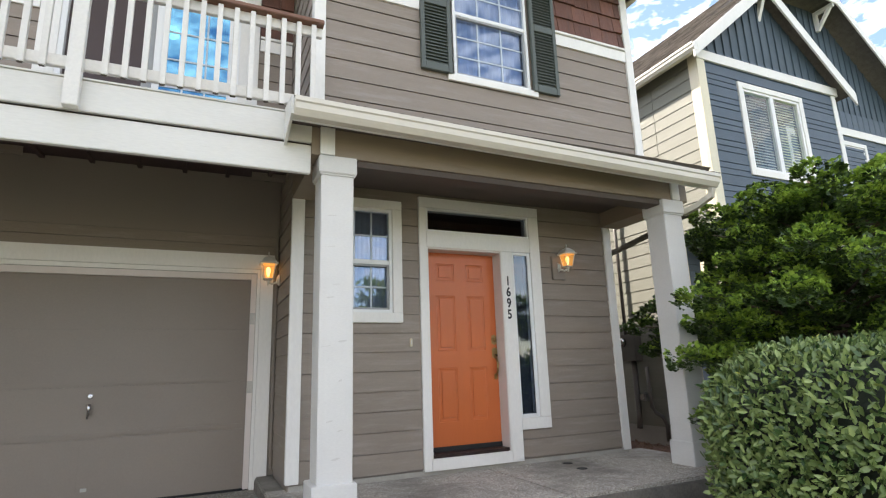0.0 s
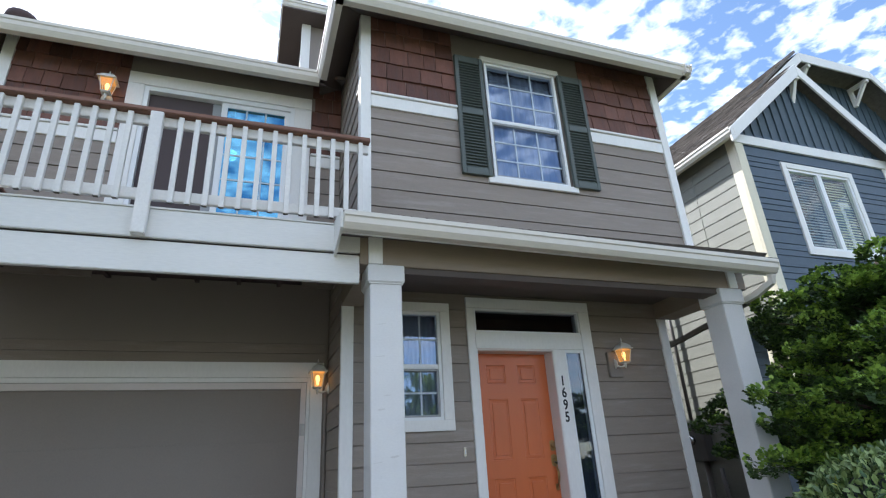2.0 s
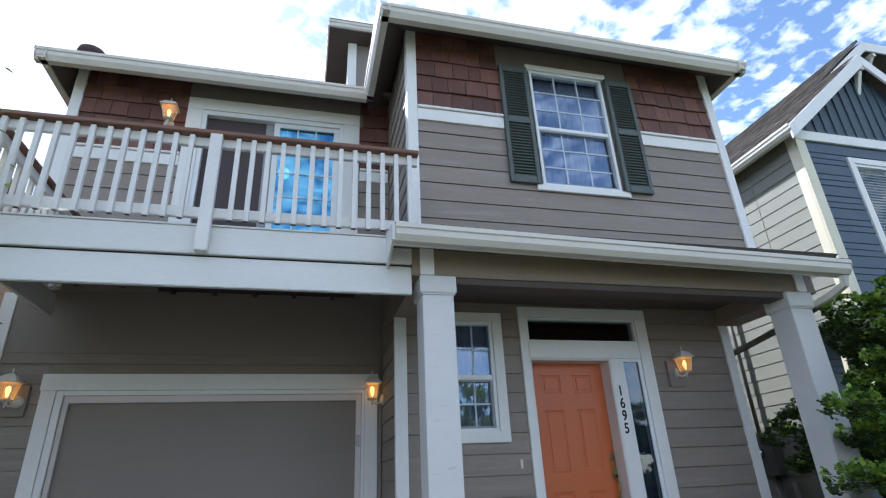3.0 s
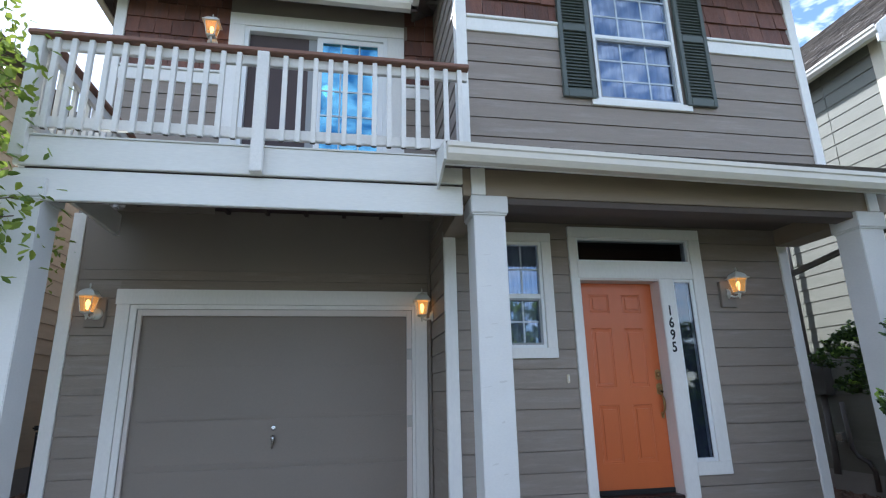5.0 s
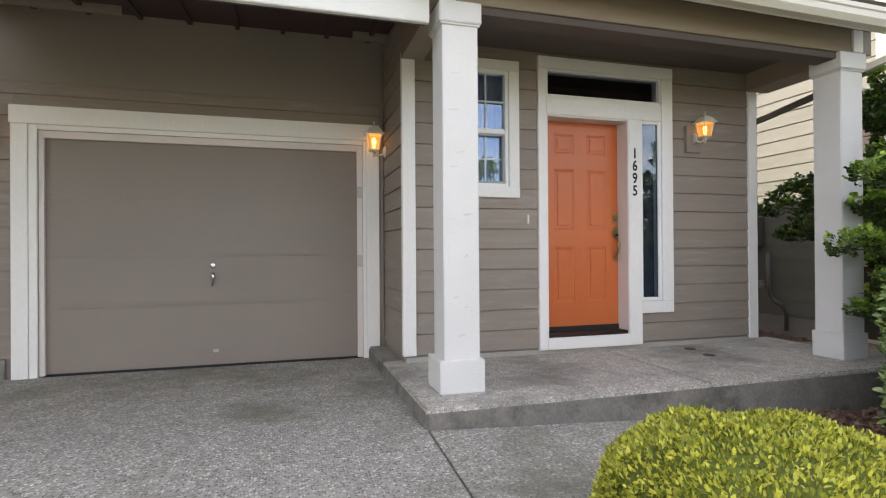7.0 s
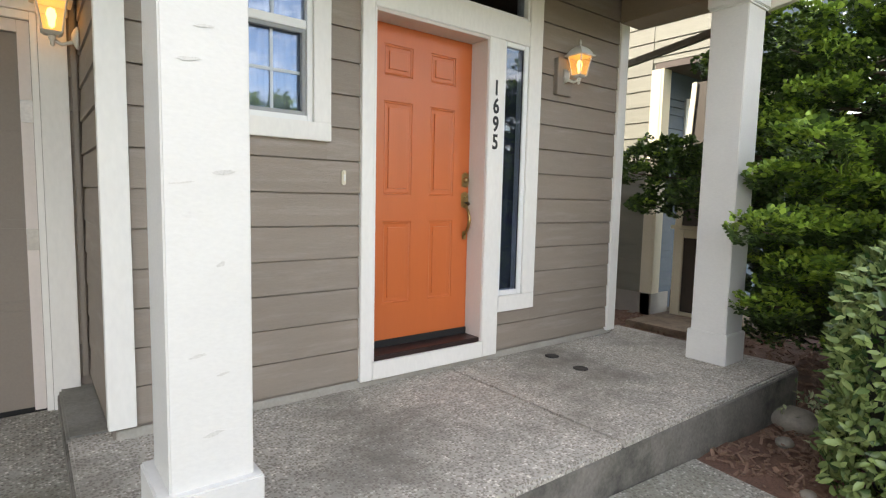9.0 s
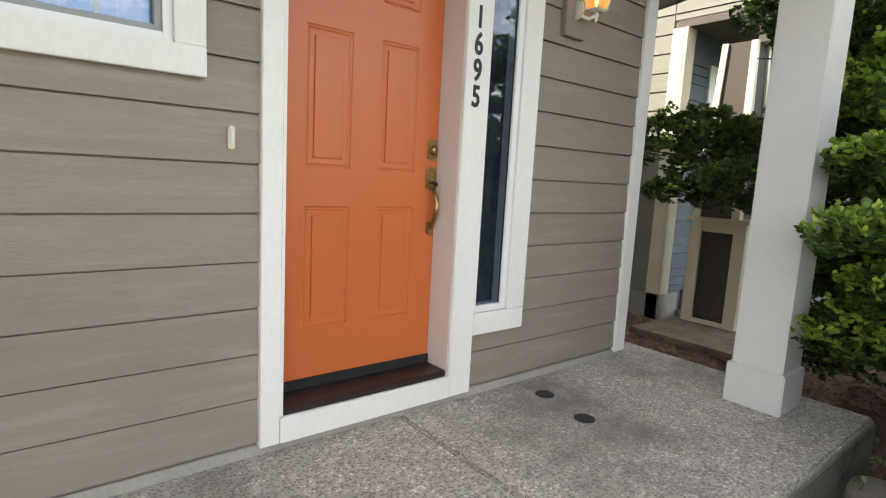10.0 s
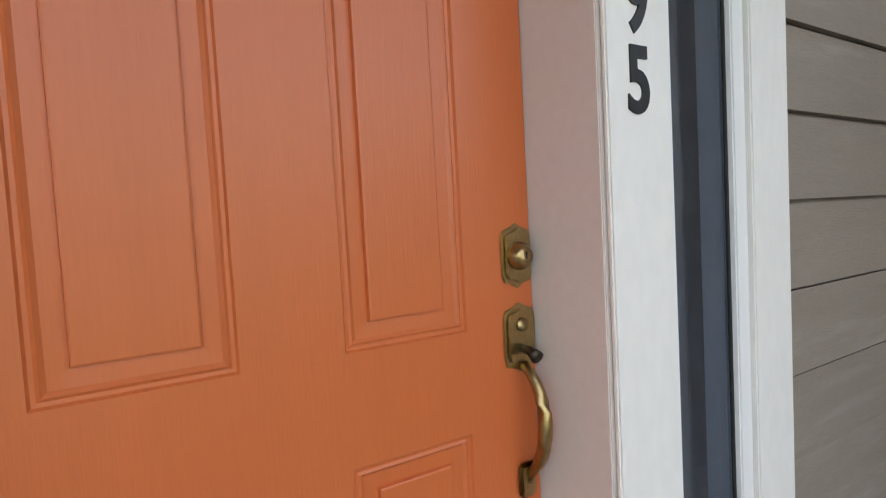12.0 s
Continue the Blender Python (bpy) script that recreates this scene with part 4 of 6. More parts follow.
# ---- windows ----
def window(name, plane, x0, x1, z0, z1, cols, rows_u, rows_l, label, glass, trim, sash_at=None, dark_lower=True, curtain=False):
    """A single-hung vinyl window with grids, set in the wall; trim: widths left, right, bottom, top of the painted boards."""
    w = thing(name, ((x0 + x1) / 2, plane, z0), label, "window", kind="structure")
    l, r, b, t = trim
    y = plane
    if l:
        box("side_trim", M_trim, w, x0 - l, x0, y - 0.04, y + 0.01, z0 - 0.0, z1, 0.003)
    if r:
        box("side_trim", M_trim, w, x1, x1 + r, y - 0.04, y + 0.01, z0 - 0.0, z1, 0.003)
    box("head_trim", M_trim, w, x0 - max(l, 0.05), x1 + max(r, 0.05), y - 0.043, y + 0.01, z1 + 0.001, z1 + t, 0.003)
    box("sill_trim", M_trim, w, x0 - max(l, 0.08), x1 + max(r, 0.08), y - 0.043, y + 0.01, z0 - b, z0 - 0.001, 0.003)
    f = 0.03
    bm = bmesh.new()
    for q in ((x0, x0 + f, z0, z1), (x1 - f, x1, z0, z1), (x0 + f, x1 - f, z0, z0 + f), (x0 + f, x1 - f, z1 - f, z1)):
        add_box(bm, q[0], q[1], y - 0.018, y + 0.07, q[2], q[3], 0.002)
    fr = part("window_frame", bm, M_vinyl, w)
    zm = sash_at
    box("meeting_rail", M_vinyl, w, x0 + f, x1 - f, y - 0.008, y + 0.05, zm - 0.022, zm + 0.022, 0.003)
    bm = bmesh.new()
    g = 0.022
    for q in ((x0 + f, x0 + f + g, z0 + f, zm - 0.022), (x1 - f - g, x1 - f, z0 + f, zm - 0.022), (x0 + f + g, x1 - f - g, z0 + f, z0 + f + g), (x0 + f + g, x1 - f - g, zm - 0.022 - g, zm - 0.022)):
        add_box(bm, q[0], q[1], y - 0.002, y + 0.03, q[2], q[3], 0.002)
    part("lower_sash", bm, M_sash if dark_lower else M_vinyl, w, "grey insect-screen frame on the lower sash")
    for za, zb, rows, yy in ((zm + 0.022, z1 - f, rows_u, y + 0.022), (z0 + f, zm - 0.022, rows_l, y + 0.036)):
        p = box("pane", glass, w, x0 + f, x1 - f, yy, yy + 0.006, za, zb, 0)
        p.visible_shadow = False
        for i in range(1, cols):
            x = x0 + f + (x1 - x0 - 2 * f) * i / cols
            box("muntin", M_muntin, w, x - 0.008, x + 0.008, yy - 0.006, yy - 0.001, za, zb, 0)
        for i in range(1, rows):
            z = za + (zb - za) * i / rows
            box("muntin", M_muntin, w, x0 + f, x1 - f, yy - 0.0065, yy - 0.0015, z - 0.008, z + 0.008, 0)
    if curtain:
        bm = bmesh.new()
        n = 40
        top = [bm.verts.new((x0 + (x1 - x0) * i / n, y + 0.12 + 0.012 * math.sin(i * 1.9), z1)) for i in range(n + 1)]
        bot = [bm.verts.new((x0 + (x1 - x0) * i / n, y + 0.12 + 0.014 * math.sin(i * 1.9 + 0.4), z0)) for i in range(n + 1)]
        for i in range(n):
            bm.faces.new([top[i], top[i + 1], bot[i + 1], bot[i]])
        part("curtain", bm, M_curtain, w, "grey sheer curtain behind the glass", True)
    return w


window("window_1", DOORWALL, 1.41, 2.0, 1.985, 3.04, 3, 2, 2, "single-hung window with white grids beside the front door", M_glass, (0.095, 0.10, 0.098, 0.092), 2.49, curtain=True)
window("window_2", UPWALL, 2.48, 3.395, 4.335, 5.85, 3, 3, 3, "upper single-hung window with white grids between grey shutters", M_glass, (0.0, 0.0, 0.07, 0.07), 5.07, curtain=True)


def shutter(x0, x1, label):
    s = thing("shutter", ((x0 + x1) / 2, UPWALL - 0.03, 4.32), label, "shutter", "window shutters")
    y0, y1, z0, z1 = UPWALL - 0.062, UPWALL - 0.022, 4.325, 5.85
    st = 0.045
    box("stile", M_shutter, s, x0, x0 + st, y0, y1, z0, z1, 0.004)
    box("stile", M_shutter, s, x1 - st, x1, y0, y1, z0, z1, 0.004)
    zm = (z0 + z1) / 2 + 0.02
    for a, b in ((z0, z0 + 0.08), (zm - 0.04, zm + 0.04), (z1 - 0.09, z1)):
        box("rail", M_shutter, s, x0 + st + 0.001, x1 - st - 0.001, y0, y1, a, b, 0.004)
    box("backing", M_shutter, s, x0 + st + 0.001, x1 - st - 0.001, y1 - 0.006, y1, z0 + 0.081, z1 - 0.091, 0)
    for a, b in ((z0 + 0.08, zm - 0.04), (zm + 0.04, z1 - 0.09)):
        n = int((b - a) / 0.036)
        for i in range(n):
            z = a + (b - a) * (i + 0.5) / n
            pts = [(x0 + st + 0.001, y0 + 0.006, z - 0.018), (x0 + st + 0.001, y0 + 0.012, z - 0.02), (x0 + st + 0.001, y1 - 0.008, z + 0.014), (x0 + st + 0.001, y1 - 0.014, z + 0.016)]
            part("slat", add_prism(bmesh.new(), pts, (x1 - x0 - 2 * st - 0.002, 0, 0)), M_shutter, s)


shutter(2.105, 2.44, "grey-green louvred shutter on the upper wall")
shutter(3.42, 3.755, "grey-green louvred shutter on the upper wall")

# sliding balcony door: left leaf open behind the fixed one
slider = thing("door_balcony", (-0.3, BALWALL, 3.45), "white sliding balcony door, one half open, blue reflecting glass in the other", "sliding door", kind="structure")
SX0, SX1, SZ0, SZ1 = -1.16, 0.495, 3.605, 5.79
for a, b in ((SX0 - 0.17, SX0), (SX1, SX1 + 0.2)):
    box("side_trim", M_trim, slider, a, b, BALWALL - 0.034, BALWALL + 0.01, 3.56, SZ1, 0.003)
box("head_trim", M_trim, slider, SX0 - 0.17, SX1 + 0.2, BALWALL - 0.036, BALWALL + 0.01, SZ1 + 0.001, SZ1 + 0.16, 0.003)
bm = bmesh.new()
for q in ((SX0, SX0 + 0.05, SZ0, SZ1), (SX1 - 0.05, SX1, SZ0, SZ1), (SX0 + 0.05, SX1 - 0.05, SZ1 - 0.06, SZ1), (SX0 + 0.05, SX1 - 0.05, SZ0, SZ0 + 0.06)):
    add_box(bm, q[0], q[1], BALWALL - 0.02, BALWALL + 0.10, q[2], q[3], 0.003)
part("door_frame", bm, M_vinyl, slider)
MID = -0.335
bm = bmesh.new()
for q in ((MID, MID + 0.065, SZ0 + 0.06, SZ1 - 0.06), (SX1 - 0.115, SX1 - 0.05, SZ0 + 0.06, SZ1 - 0.06), (MID + 0.065, SX1 - 0.115, SZ1 - 0.12, SZ1 - 0.06), (MID + 0.065, SX1 - 0.115, SZ0 + 0.06, SZ0 + 0.14)):
    add_box(bm, q[0], q[1], BALWALL + 0.005, BALWALL + 0.045, q[2], q[3], 0.003)
part("door_leaf", bm, M_vinyl, slider)
p = box("pane", M_glassblue, slider, MID + 0.06, SX1 - 0.11, BALWALL + 0.02, BALWALL + 0.03, SZ0 + 0.13, SZ1 - 0.11, 0)
p.visible_shadow = False
for i in range(1, 3):
    x = MID + 0.065 + (SX1 - 0.115 - MID - 0.065) * i / 3
    box("muntin", M_muntin, slider, x - 0.009, x + 0.009, BALWALL + 0.012, BALWALL + 0.019, SZ0 + 0.14, SZ1 - 0.12, 0)
for i in range(1, 6):
    z = SZ0 + 0.14 + (SZ1 - SZ0 - 0.26) * i / 6
    box("muntin", M_muntin, slider, MID + 0.065, SX1 - 0.115, BALWALL + 0.0115, BALWALL + 0.0185, z - 0.009, z + 0.009, 0)
box("insect_screen", M_screen, slider, SX0 + 0.05, MID - 0.102, BALWALL + 0.058, BALWALL + 0.062, SZ0 + 0.06, SZ1 - 0.06, 0, "brown-grey insect screen across the open half")
box("screen_stile", M_sash, slider, MID - 0.10, MID - 0.005, BALWALL + 0.05, BALWALL + 0.075, SZ0 + 0.06, SZ1 - 0.06, 0.003, "grey edge of the sliding screen")
# no blind known here: a pale sheet added to colour the glass
backing_bm = bmesh.new()
add_box(backing_bm, MID + 0.02, SX1 - 0.06, BALWALL + 0.46, BALWALL + 0.465, SZ0 + 0.1, SZ1 - 0.06)
part("blind", backing_bm, M_blind, slider, "pale blue-grey sheet added behind the glass")

pendant = thing("pendant_lamp", (-0.20, 6.15, 5.25), "lit white globe pendant lamp inside the balcony door", "pendant lamp")
part("globe", add_lathe(bmesh.new(), (-0.20, 6.15, 5.17), [(0.006, -0.075), (0.042, -0.062), (0.066, -0.035), (0.075, 0.0), (0.066, 0.035), (0.042, 0.062), (0.02, 0.075)], 18), M_globe, pendant, "glowing white glass globe", True)
part("cord", add_tube(bmesh.new(), [(-0.20, 6.15, 5.24), (-0.20, 6.15, 6.30)], 0.006, 6), M_vinyl, pendant)

# ---- entry door set ----
entry = thing("entry_surround", (3.03, DOORWALL, SLAB), "white door surround with transom and narrow sidelight", "door surround", kind="structure")
T0, T1 = DOORWALL - 0.040, DOORWALL + 0.004
box("side_trim", M_trim, entry, 2.292, 2.372, T0, T1, 0.478, 3.10, 0.003)
box("head_trim", M_trim, entry, 2.292, 3.771, T0 - 0.003, T1, 3.102, 3.211, 0.003)
box("transom_trim", M_trim, entry, 2.374, 3.638, T0, T1, 2.678, 2.845, 0.003)
box("mullion_board", M_trim, entry, 3.265, 3.402, T0, T1, 0.478, 2.676, 0.003, "white board that carries the house number")
box("side_trim", M_trim, entry, 3.640, 3.771, T0, T1, 0.90, 3.10, 0.003)
box("sidelight_sill", M_trim, entry, 3.404, 3.771, T0, T1, 0.782, 0.898, 0.003)
box("sill_board", M_trim, entry, 2.374, 3.264, T0 - 0.004, T1, 0.478, 0.588, 0.004)
bm = bmesh.new()
for q in ((2.376, 2.396, 2.847, 3.10), (3.618, 3.638, 2.847, 3.10), (2.396, 3.618, 2.847, 2.867), (2.396, 3.618, 3.08, 3.10)):
    add_box(bm, q[0], q[1], T0 + 0.012, T1 + 0.08, q[2], q[3], 0.002)
part("transom_frame", bm, M_vinyl, entry)
p = box("transom_pane", M_glassdim, entry, 2.396, 3.618, DOORWALL + 0.012, DOORWALL + 0.018, 2.867, 3.08, 0)
p.visible_shadow = False
bm = bmesh.new()
for q in ((3.404, 3.422, 0.90, 2.676), (3.598, 3.638, 0.90, 2.676), (3.422, 3.598, 0.90, 0.935), (3.422, 3.598, 2.645, 2.676)):
    add_box(bm, q[0], q[1], T0 + 0.010, T1 + 0.08, q[2], q[3], 0.003)
part("sidelight_frame", bm, M_vinyl, entry)
p = box("sidelight_pane", M_glassdim, entry, 3.422, 3.598, DOORWALL - 0.014, DOORWALL - 0.008, 0.935, 2.645, 0)
p.visible_shadow = False
for q in ((3.243, 3.264, 0.59, 2.676), (2.373, 2.389, 0.59, 2.676)):
    box("jamb", M_jamb if q[0] > 3 else M_trim, entry, q[0], q[1], T0 + 0.006, DOORWALL + 0.16, q[2], q[3], 0.002)
box("jamb", M_jamb, entry, 2.390, 3.242, T0 + 0.006, DOORWALL + 0.16, 2.655, 2.677, 0.002)
box("jamb_moulding", M_trim, entry, 3.249, 3.2645, T0 - 0.006, T0 + 0.005, 0.59, 2.676, 0.003)
box("jamb_backing", M_jamb, entry, 3.256, 3.40, DOORWALL + 0.085, DOORWALL + 0.2, 0.5, 2.68, 0)
box("jamb_backing", M_jamb, entry, 2.30, 2.373, DOORWALL + 0.01, DOORWALL + 0.2, 0.5, 2.68, 0)
box("threshold", M_thresh, entry, 2.390, 3.242, T0 + 0.01, DOORWALL + 0.2, 0.589, 0.622, 0.004, "dark bronze door threshold")
box("weatherstrip", M_rubber, entry, 2.391, 3.241, DOORWALL + 0.118, DOORWALL + 0.128, 0.622, 0.668, 0.002, "black rubber strip under the door")
box("glazing_gasket", M_rubber, entry, 3.589, 3.597, DOORWALL - 0.019, DOORWALL - 0.0145, 0.936, 2.644, 0.001)
# curtain whose colour holds the pane's bluish reflection
box("sidelight_curtain", M_sheer, entry, 3.40, 3.64, DOORWALL + 0.040, DOORWALL + 0.045, 0.9, 2.7, 0, "dim curtain behind the sidelight, bluish pane reflection put into its colour")

front_door = thing("front_door", (2.83, DOORWALL + 0.135, 0.665), "orange six-panel front door with brass hardware, closed", "door")
DF = DOORWALL + 0.130
D0, D1, DZ0, DZ1 = 2.390, 3.241, 0.664, 2.653
COLS = ((2.535, 2.752), (2.894, 3.102))
ROWSZ = ((0.900, 1.437), (1.605, 2.190), (2.345, 2.535))


def panelled_leaf():
    """The leaf as one mesh: flat stiles and rails, sunk mouldings and raised fields."""
    bm = bmesh.new()
    xs = sorted({D0, D1, *[v for c in COLS for v in c]})
    zs = sorted({DZ0, DZ1, *[v for r in ROWSZ for v in r]})
    cache = {}

    def v(x, y, z):
        k = (round(x, 4), round(y, 4), round(z, 4))
        if k not in cache:
            cache[k] = bm.verts.new((x, y, z))
        return cache[k]

    for i in range(len(xs) - 1):
        for j in range(len(zs) - 1):
            a, b, c, d = xs[i], xs[i + 1], zs[j], zs[j + 1]
            if (a, b) in COLS and (c, d) in ROWSZ:
                steps = [(0, 0), (0.003, 0.005), (0.008, 0.0055), (0.012, 0.003), (0.018, 0.0075), (0.036, 0.0085), (0.040, 0.009), (0.0415, 0.002), (0.044, 0.001)]
                for (o0, e0), (o1, e1) in zip(steps, steps[1:]):
                    r0 = [(a + o0, c + o0), (b - o0, c + o0), (b - o0, d - o0), (a + o0, d - o0)]
                    r1 = [(a + o1, c + o1), (b - o1, c + o1), (b - o1, d - o1), (a + o1, d - o1)]
                    for k in range(4):
                        k2 = (k + 1) % 4
                        bm.faces.new([v(r0[k][0], DF + e0, r0[k][1]), v(r0[k2][0], DF + e0, r0[k2][1]), v(r1[k2][0], DF + e1, r1[k2][1]), v(r1[k][0], DF + e1, r1[k][1])])
                o, e = steps[-1]
                bm.faces.new([v(a + o, DF + e, c + o), v(b - o, DF + e, c + o), v(b - o, DF + e, d - o), v(a + o, DF + e, d - o)])
            else:
                bm.faces.new([v(a, DF, c), v(b, DF, c), v(b, DF, d), v(a, DF, d)])
    add_box(bm, D0, D1, DF + 0.02, DF + 0.045, DZ0, DZ1)
    for a, b, c, d in ((D0, D0 + 0.002, DZ0, DZ1), (D1 - 0.002, D1, DZ0, DZ1)):
        add_box(bm, a, b, DF + 0.0005, DF + 0.02, c, d)
    add_box(bm, D0 + 0.002, D1 - 0.002, DF + 0.0005, DF + 0.02, DZ0, DZ0 + 0.002)
    bmesh.ops.recalc_face_normals(bm, faces=bm.faces)
    return bm


part("leaf", panelled_leaf(), M_door, front_door)


def escutcheon(name, cx, cz, w, h, label):
    """A shield-shaped brass plate with a raised rim."""
    bm = bmesh.new()
    outline = [(-0.5, -0.30), (-0.42, -0.40), (-0.2, -0.43), (0.0, -0.5), (0.2, -0.43), (0.42, -0.40), (0.5, -0.30), (0.5, 0.30), (0.42, 0.40), (0.2, 0.43), (0.0, 0.5), (-0.2, 0.43), (-0.42, 0.40), (-0.5, 0.30)]
    add_prism(bm, [(cx + a * w, DF - 0.004, cz + b * h) for a, b in outline], (0, 0.004, 0))
    inner = [(cx + a * w * 0.8, DF - 0.009, cz + b * h * 0.84) for a, b in outline]
    add_prism(bm, inner, (0, 0.0045, 0))
    bmesh.ops.bevel(bm, geom=list(bm.edges), offset=0.0015, segments=2, affect="EDGES")
    return part(name, bm, M_brass, front_door, label)


LX = 3.208
dead = escutcheon("deadbolt", LX, 1.720, 0.064, 0.112, "antique brass deadbolt plate")
bm = add_lathe(bmesh.new(), (LX, DF, 1.720), [(0.024, -0.008), (0.024, -0.016), (0.017, -0.024), (0.014, -0.030), (0.0, -0.030)], 20, "y")
part("lock_cylinder", bm, M_brass, dead, "brass key cylinder", True)
bm = add_box(bmesh.new(), LX - 0.0012, LX + 0.0012, DF - 0.0315, DF - 0.0298, 1.716, 1.728)
part("keyhole", bm, M_rubber, dead)
hs = escutcheon("handle_set", LX, 1.580, 0.068, 0.122, "antique brass handle plate with thumb latch")
pts = []
for i in range(15):
    s = i / 14
    pts.append((LX + 0.002 * math.sin(s * 9), DF - 0.010 - 0.050 * math.sin(math.pi * min(1, s * 1.06)) ** 0.8, 1.535 - 0.205 * s))
bm = add_tube(bmesh.new(), pts, [0.008 + 0.004 * math.sin(math.pi * i / 14) for i in range(15)], 10)
part("grip", bm, M_brass, hs, "curved brass pull grip", True)
bm = add_box(bmesh.new(), LX - 0.019, LX + 0.019, DF - 0.012, DF, 1.300, 1.362, 0.006)
part("grip_foot", bm, M_brass, hs)
bm = add_tube(bmesh.new(), [(LX, DF - 0.005, 1.562), (LX, DF - 0.028, 1.560), (LX, DF - 0.046, 1.552)], [0.007, 0.008, 0.012], 8)
part("thumb_latch", bm, M_darkbrass, hs, "blackened thumb latch", True)
bm = add_lathe(bmesh.new(), (LX, DF, 1.603), [(0.012, -0.009), (0.012, -0.014), (0.0, -0.014)], 16, "y")
part("key_cylinder", bm, M_brass, hs, "", True)

# house number, one object for each figure, down the board
for i, ch in enumerate("1695"):
    cu = bpy.data.curves.new("number", "FONT")
    cu.body = ch
    cu.size = 0.140
    cu.extrude = 0.002
    cu.offset = 0.0034
    cu.align_x, cu.align_y = "CENTER", "CENTER"
    tmp = bpy.data.objects.new("number", cu)
    scene.collection.objects.link(tmp)
    me = bpy.data.meshes.new_from_object(tmp.evaluated_get(bpy.context.evaluated_depsgraph_get()))
    bpy.data.objects.remove(tmp)
    me.materials.clear()
    me.materials.append(M_black)
    ob = new("house_number", me)
    ob.matrix_basis = pose(3.325, T0 - 0.0015, 2.343 - 0.1215 * i, 90, 0, 0) @ Matrix.Diagonal((0.78, 1, 1, 1))
    tagged(ob, "black metal house number figure on the white door board", "house number", "house number figures")

bell = thing("doorbell", (2.186, DOORWALL - 0.02, 1.66), "small ivory doorbell button on the siding beside the door", "doorbell")
part("plate", add_box(bmesh.new(), 2.174, 2.198, DOORWALL - 0.032, DOORWALL - 0.010, 1.652, 1.735, 0.005), M_ivory, bell)
part("button", add_box(bmesh.new(), 2.181, 2.191, DOORWALL - 0.037, DOORWALL - 0.031, 1.672, 1.715, 0.003), M_vinyl, bell)

# ---- garage door ----
GZ = 0.325
garage = thing("garage_door", (-0.6, GARWALL + 0.05, GZ), "flat taupe garage door with a white frame, closed", "garage door")
GY = GARWALL + 0.045
zs = [GZ + 0.012, 0.905, 1.37, 1.90, 2.475]
for a, b in zip(zs, zs[1:]):
    bm = add_box(bmesh.new(), -2.03, 0.80, GY, GY + 0.035, a + 0.0004, b - 0.0004, 0.0012)
    part("door_section", bm, M_panel, garage)
bm = add_box(bmesh.new(), -0.667, -0.661, GY - 0.004, GY, GZ + 0.03, 0.90, 0.001)
part("seam_strip", bm, M_panel, garage)
for z in (0.925, 1.385):
    box("joint_bead", M_panel, garage, -2.02, 0.79, GY - 0.010, GY - 0.0005, z, z + 0.034, 0.002)
box("bottom_seal", M_rubber, garage, -2.03, 0.80, GY + 0.004, GY + 0.03, GZ - 0.03, GZ + 0.011, 0.002)
bm = add_lathe(bmesh.new(), (-0.622, GY, 1.285), [(0.026, 0.0), (0.026, -0.006), (0.016, -0.010), (0.0, -0.010)], 18, "y")
part("lock_rose", bm, M_steel, garage, "round chrome lock rose", True)
h = part("t_handle", add_lathe(bmesh.new(), (-0.622, GY, 1.175), [(0.02, 0.0), (0.02, -0.006), (0.010, -0.012), (0.008, -0.035), (0.0, -0.035)], 14, "y"), M_steel, garage, "worn chrome turn handle", True)
part("handle_bar", add_tube(bmesh.new(), [(-0.622, GY - 0.036, 1.215), (-0.617, GY - 0.038, 1.17), (-0.626, GY - 0.036, 1.085)], [0.020, 0.016, 0.008], 8), M_steel, h, "", True)
box("lift_handle", M_track, garage, -0.625, -0.575, GY - 0.016, GY, 0.455, 0.485, 0.004, "small grey lift handle")
gtrim = thing("garage_surround", (-0.6, GARWALL, 0.3), "white painted garage door surround with a chipped foot", "door surround", kind="structure")
G0 = GARWALL - 0.034
box("side_trim", M_trim, gtrim, -2.225, -2.10, G0, GARWALL + 0.003, 0.30, 2.535, 0.003)
box("side_trim", M_trim, gtrim, 0.835, 0.965, G0, GARWALL + 0.003, 0.30, 2.535, 0.003)
box("head_trim", M_trim, gtrim, -2.236, 0.975, G0 - 0.006, GARWALL + 0.003, 2.537, 2.695, 0.004)
for a, b in ((-2.098, -2.035), (0.802, 0.833)):
    box("jamb", M_trim, gtrim, a, b, G0 + 0.014, GY - 0.002, 0.29, 2.535, 0.003)
box("jamb", M_trim, gtrim, -2.034, 0.801, G0 + 0.014, GY - 0.002, 2.492, 2.535, 0.003)
for a, b in ((-2.034, -1.99), (0.746, 0.801)):
    box("stop_moulding", M_jamb, gtrim, a, b, G0 + 0.04, GY - 0.004, 0.33, 2.491, 0.003)
box("stop_moulding", M_jamb, gtrim, -1.989, 0.745, G0 + 0.04, GY - 0.004, 2.425, 2.491, 0.003)
for z in (1.25, 1.95):
    box("hinge_plate", M_track, gtrim, 0.7465, 0.8, G0 + 0.03, G0 + 0.039, z, z + 0.12, 0.002, "grey steel hinge plate")


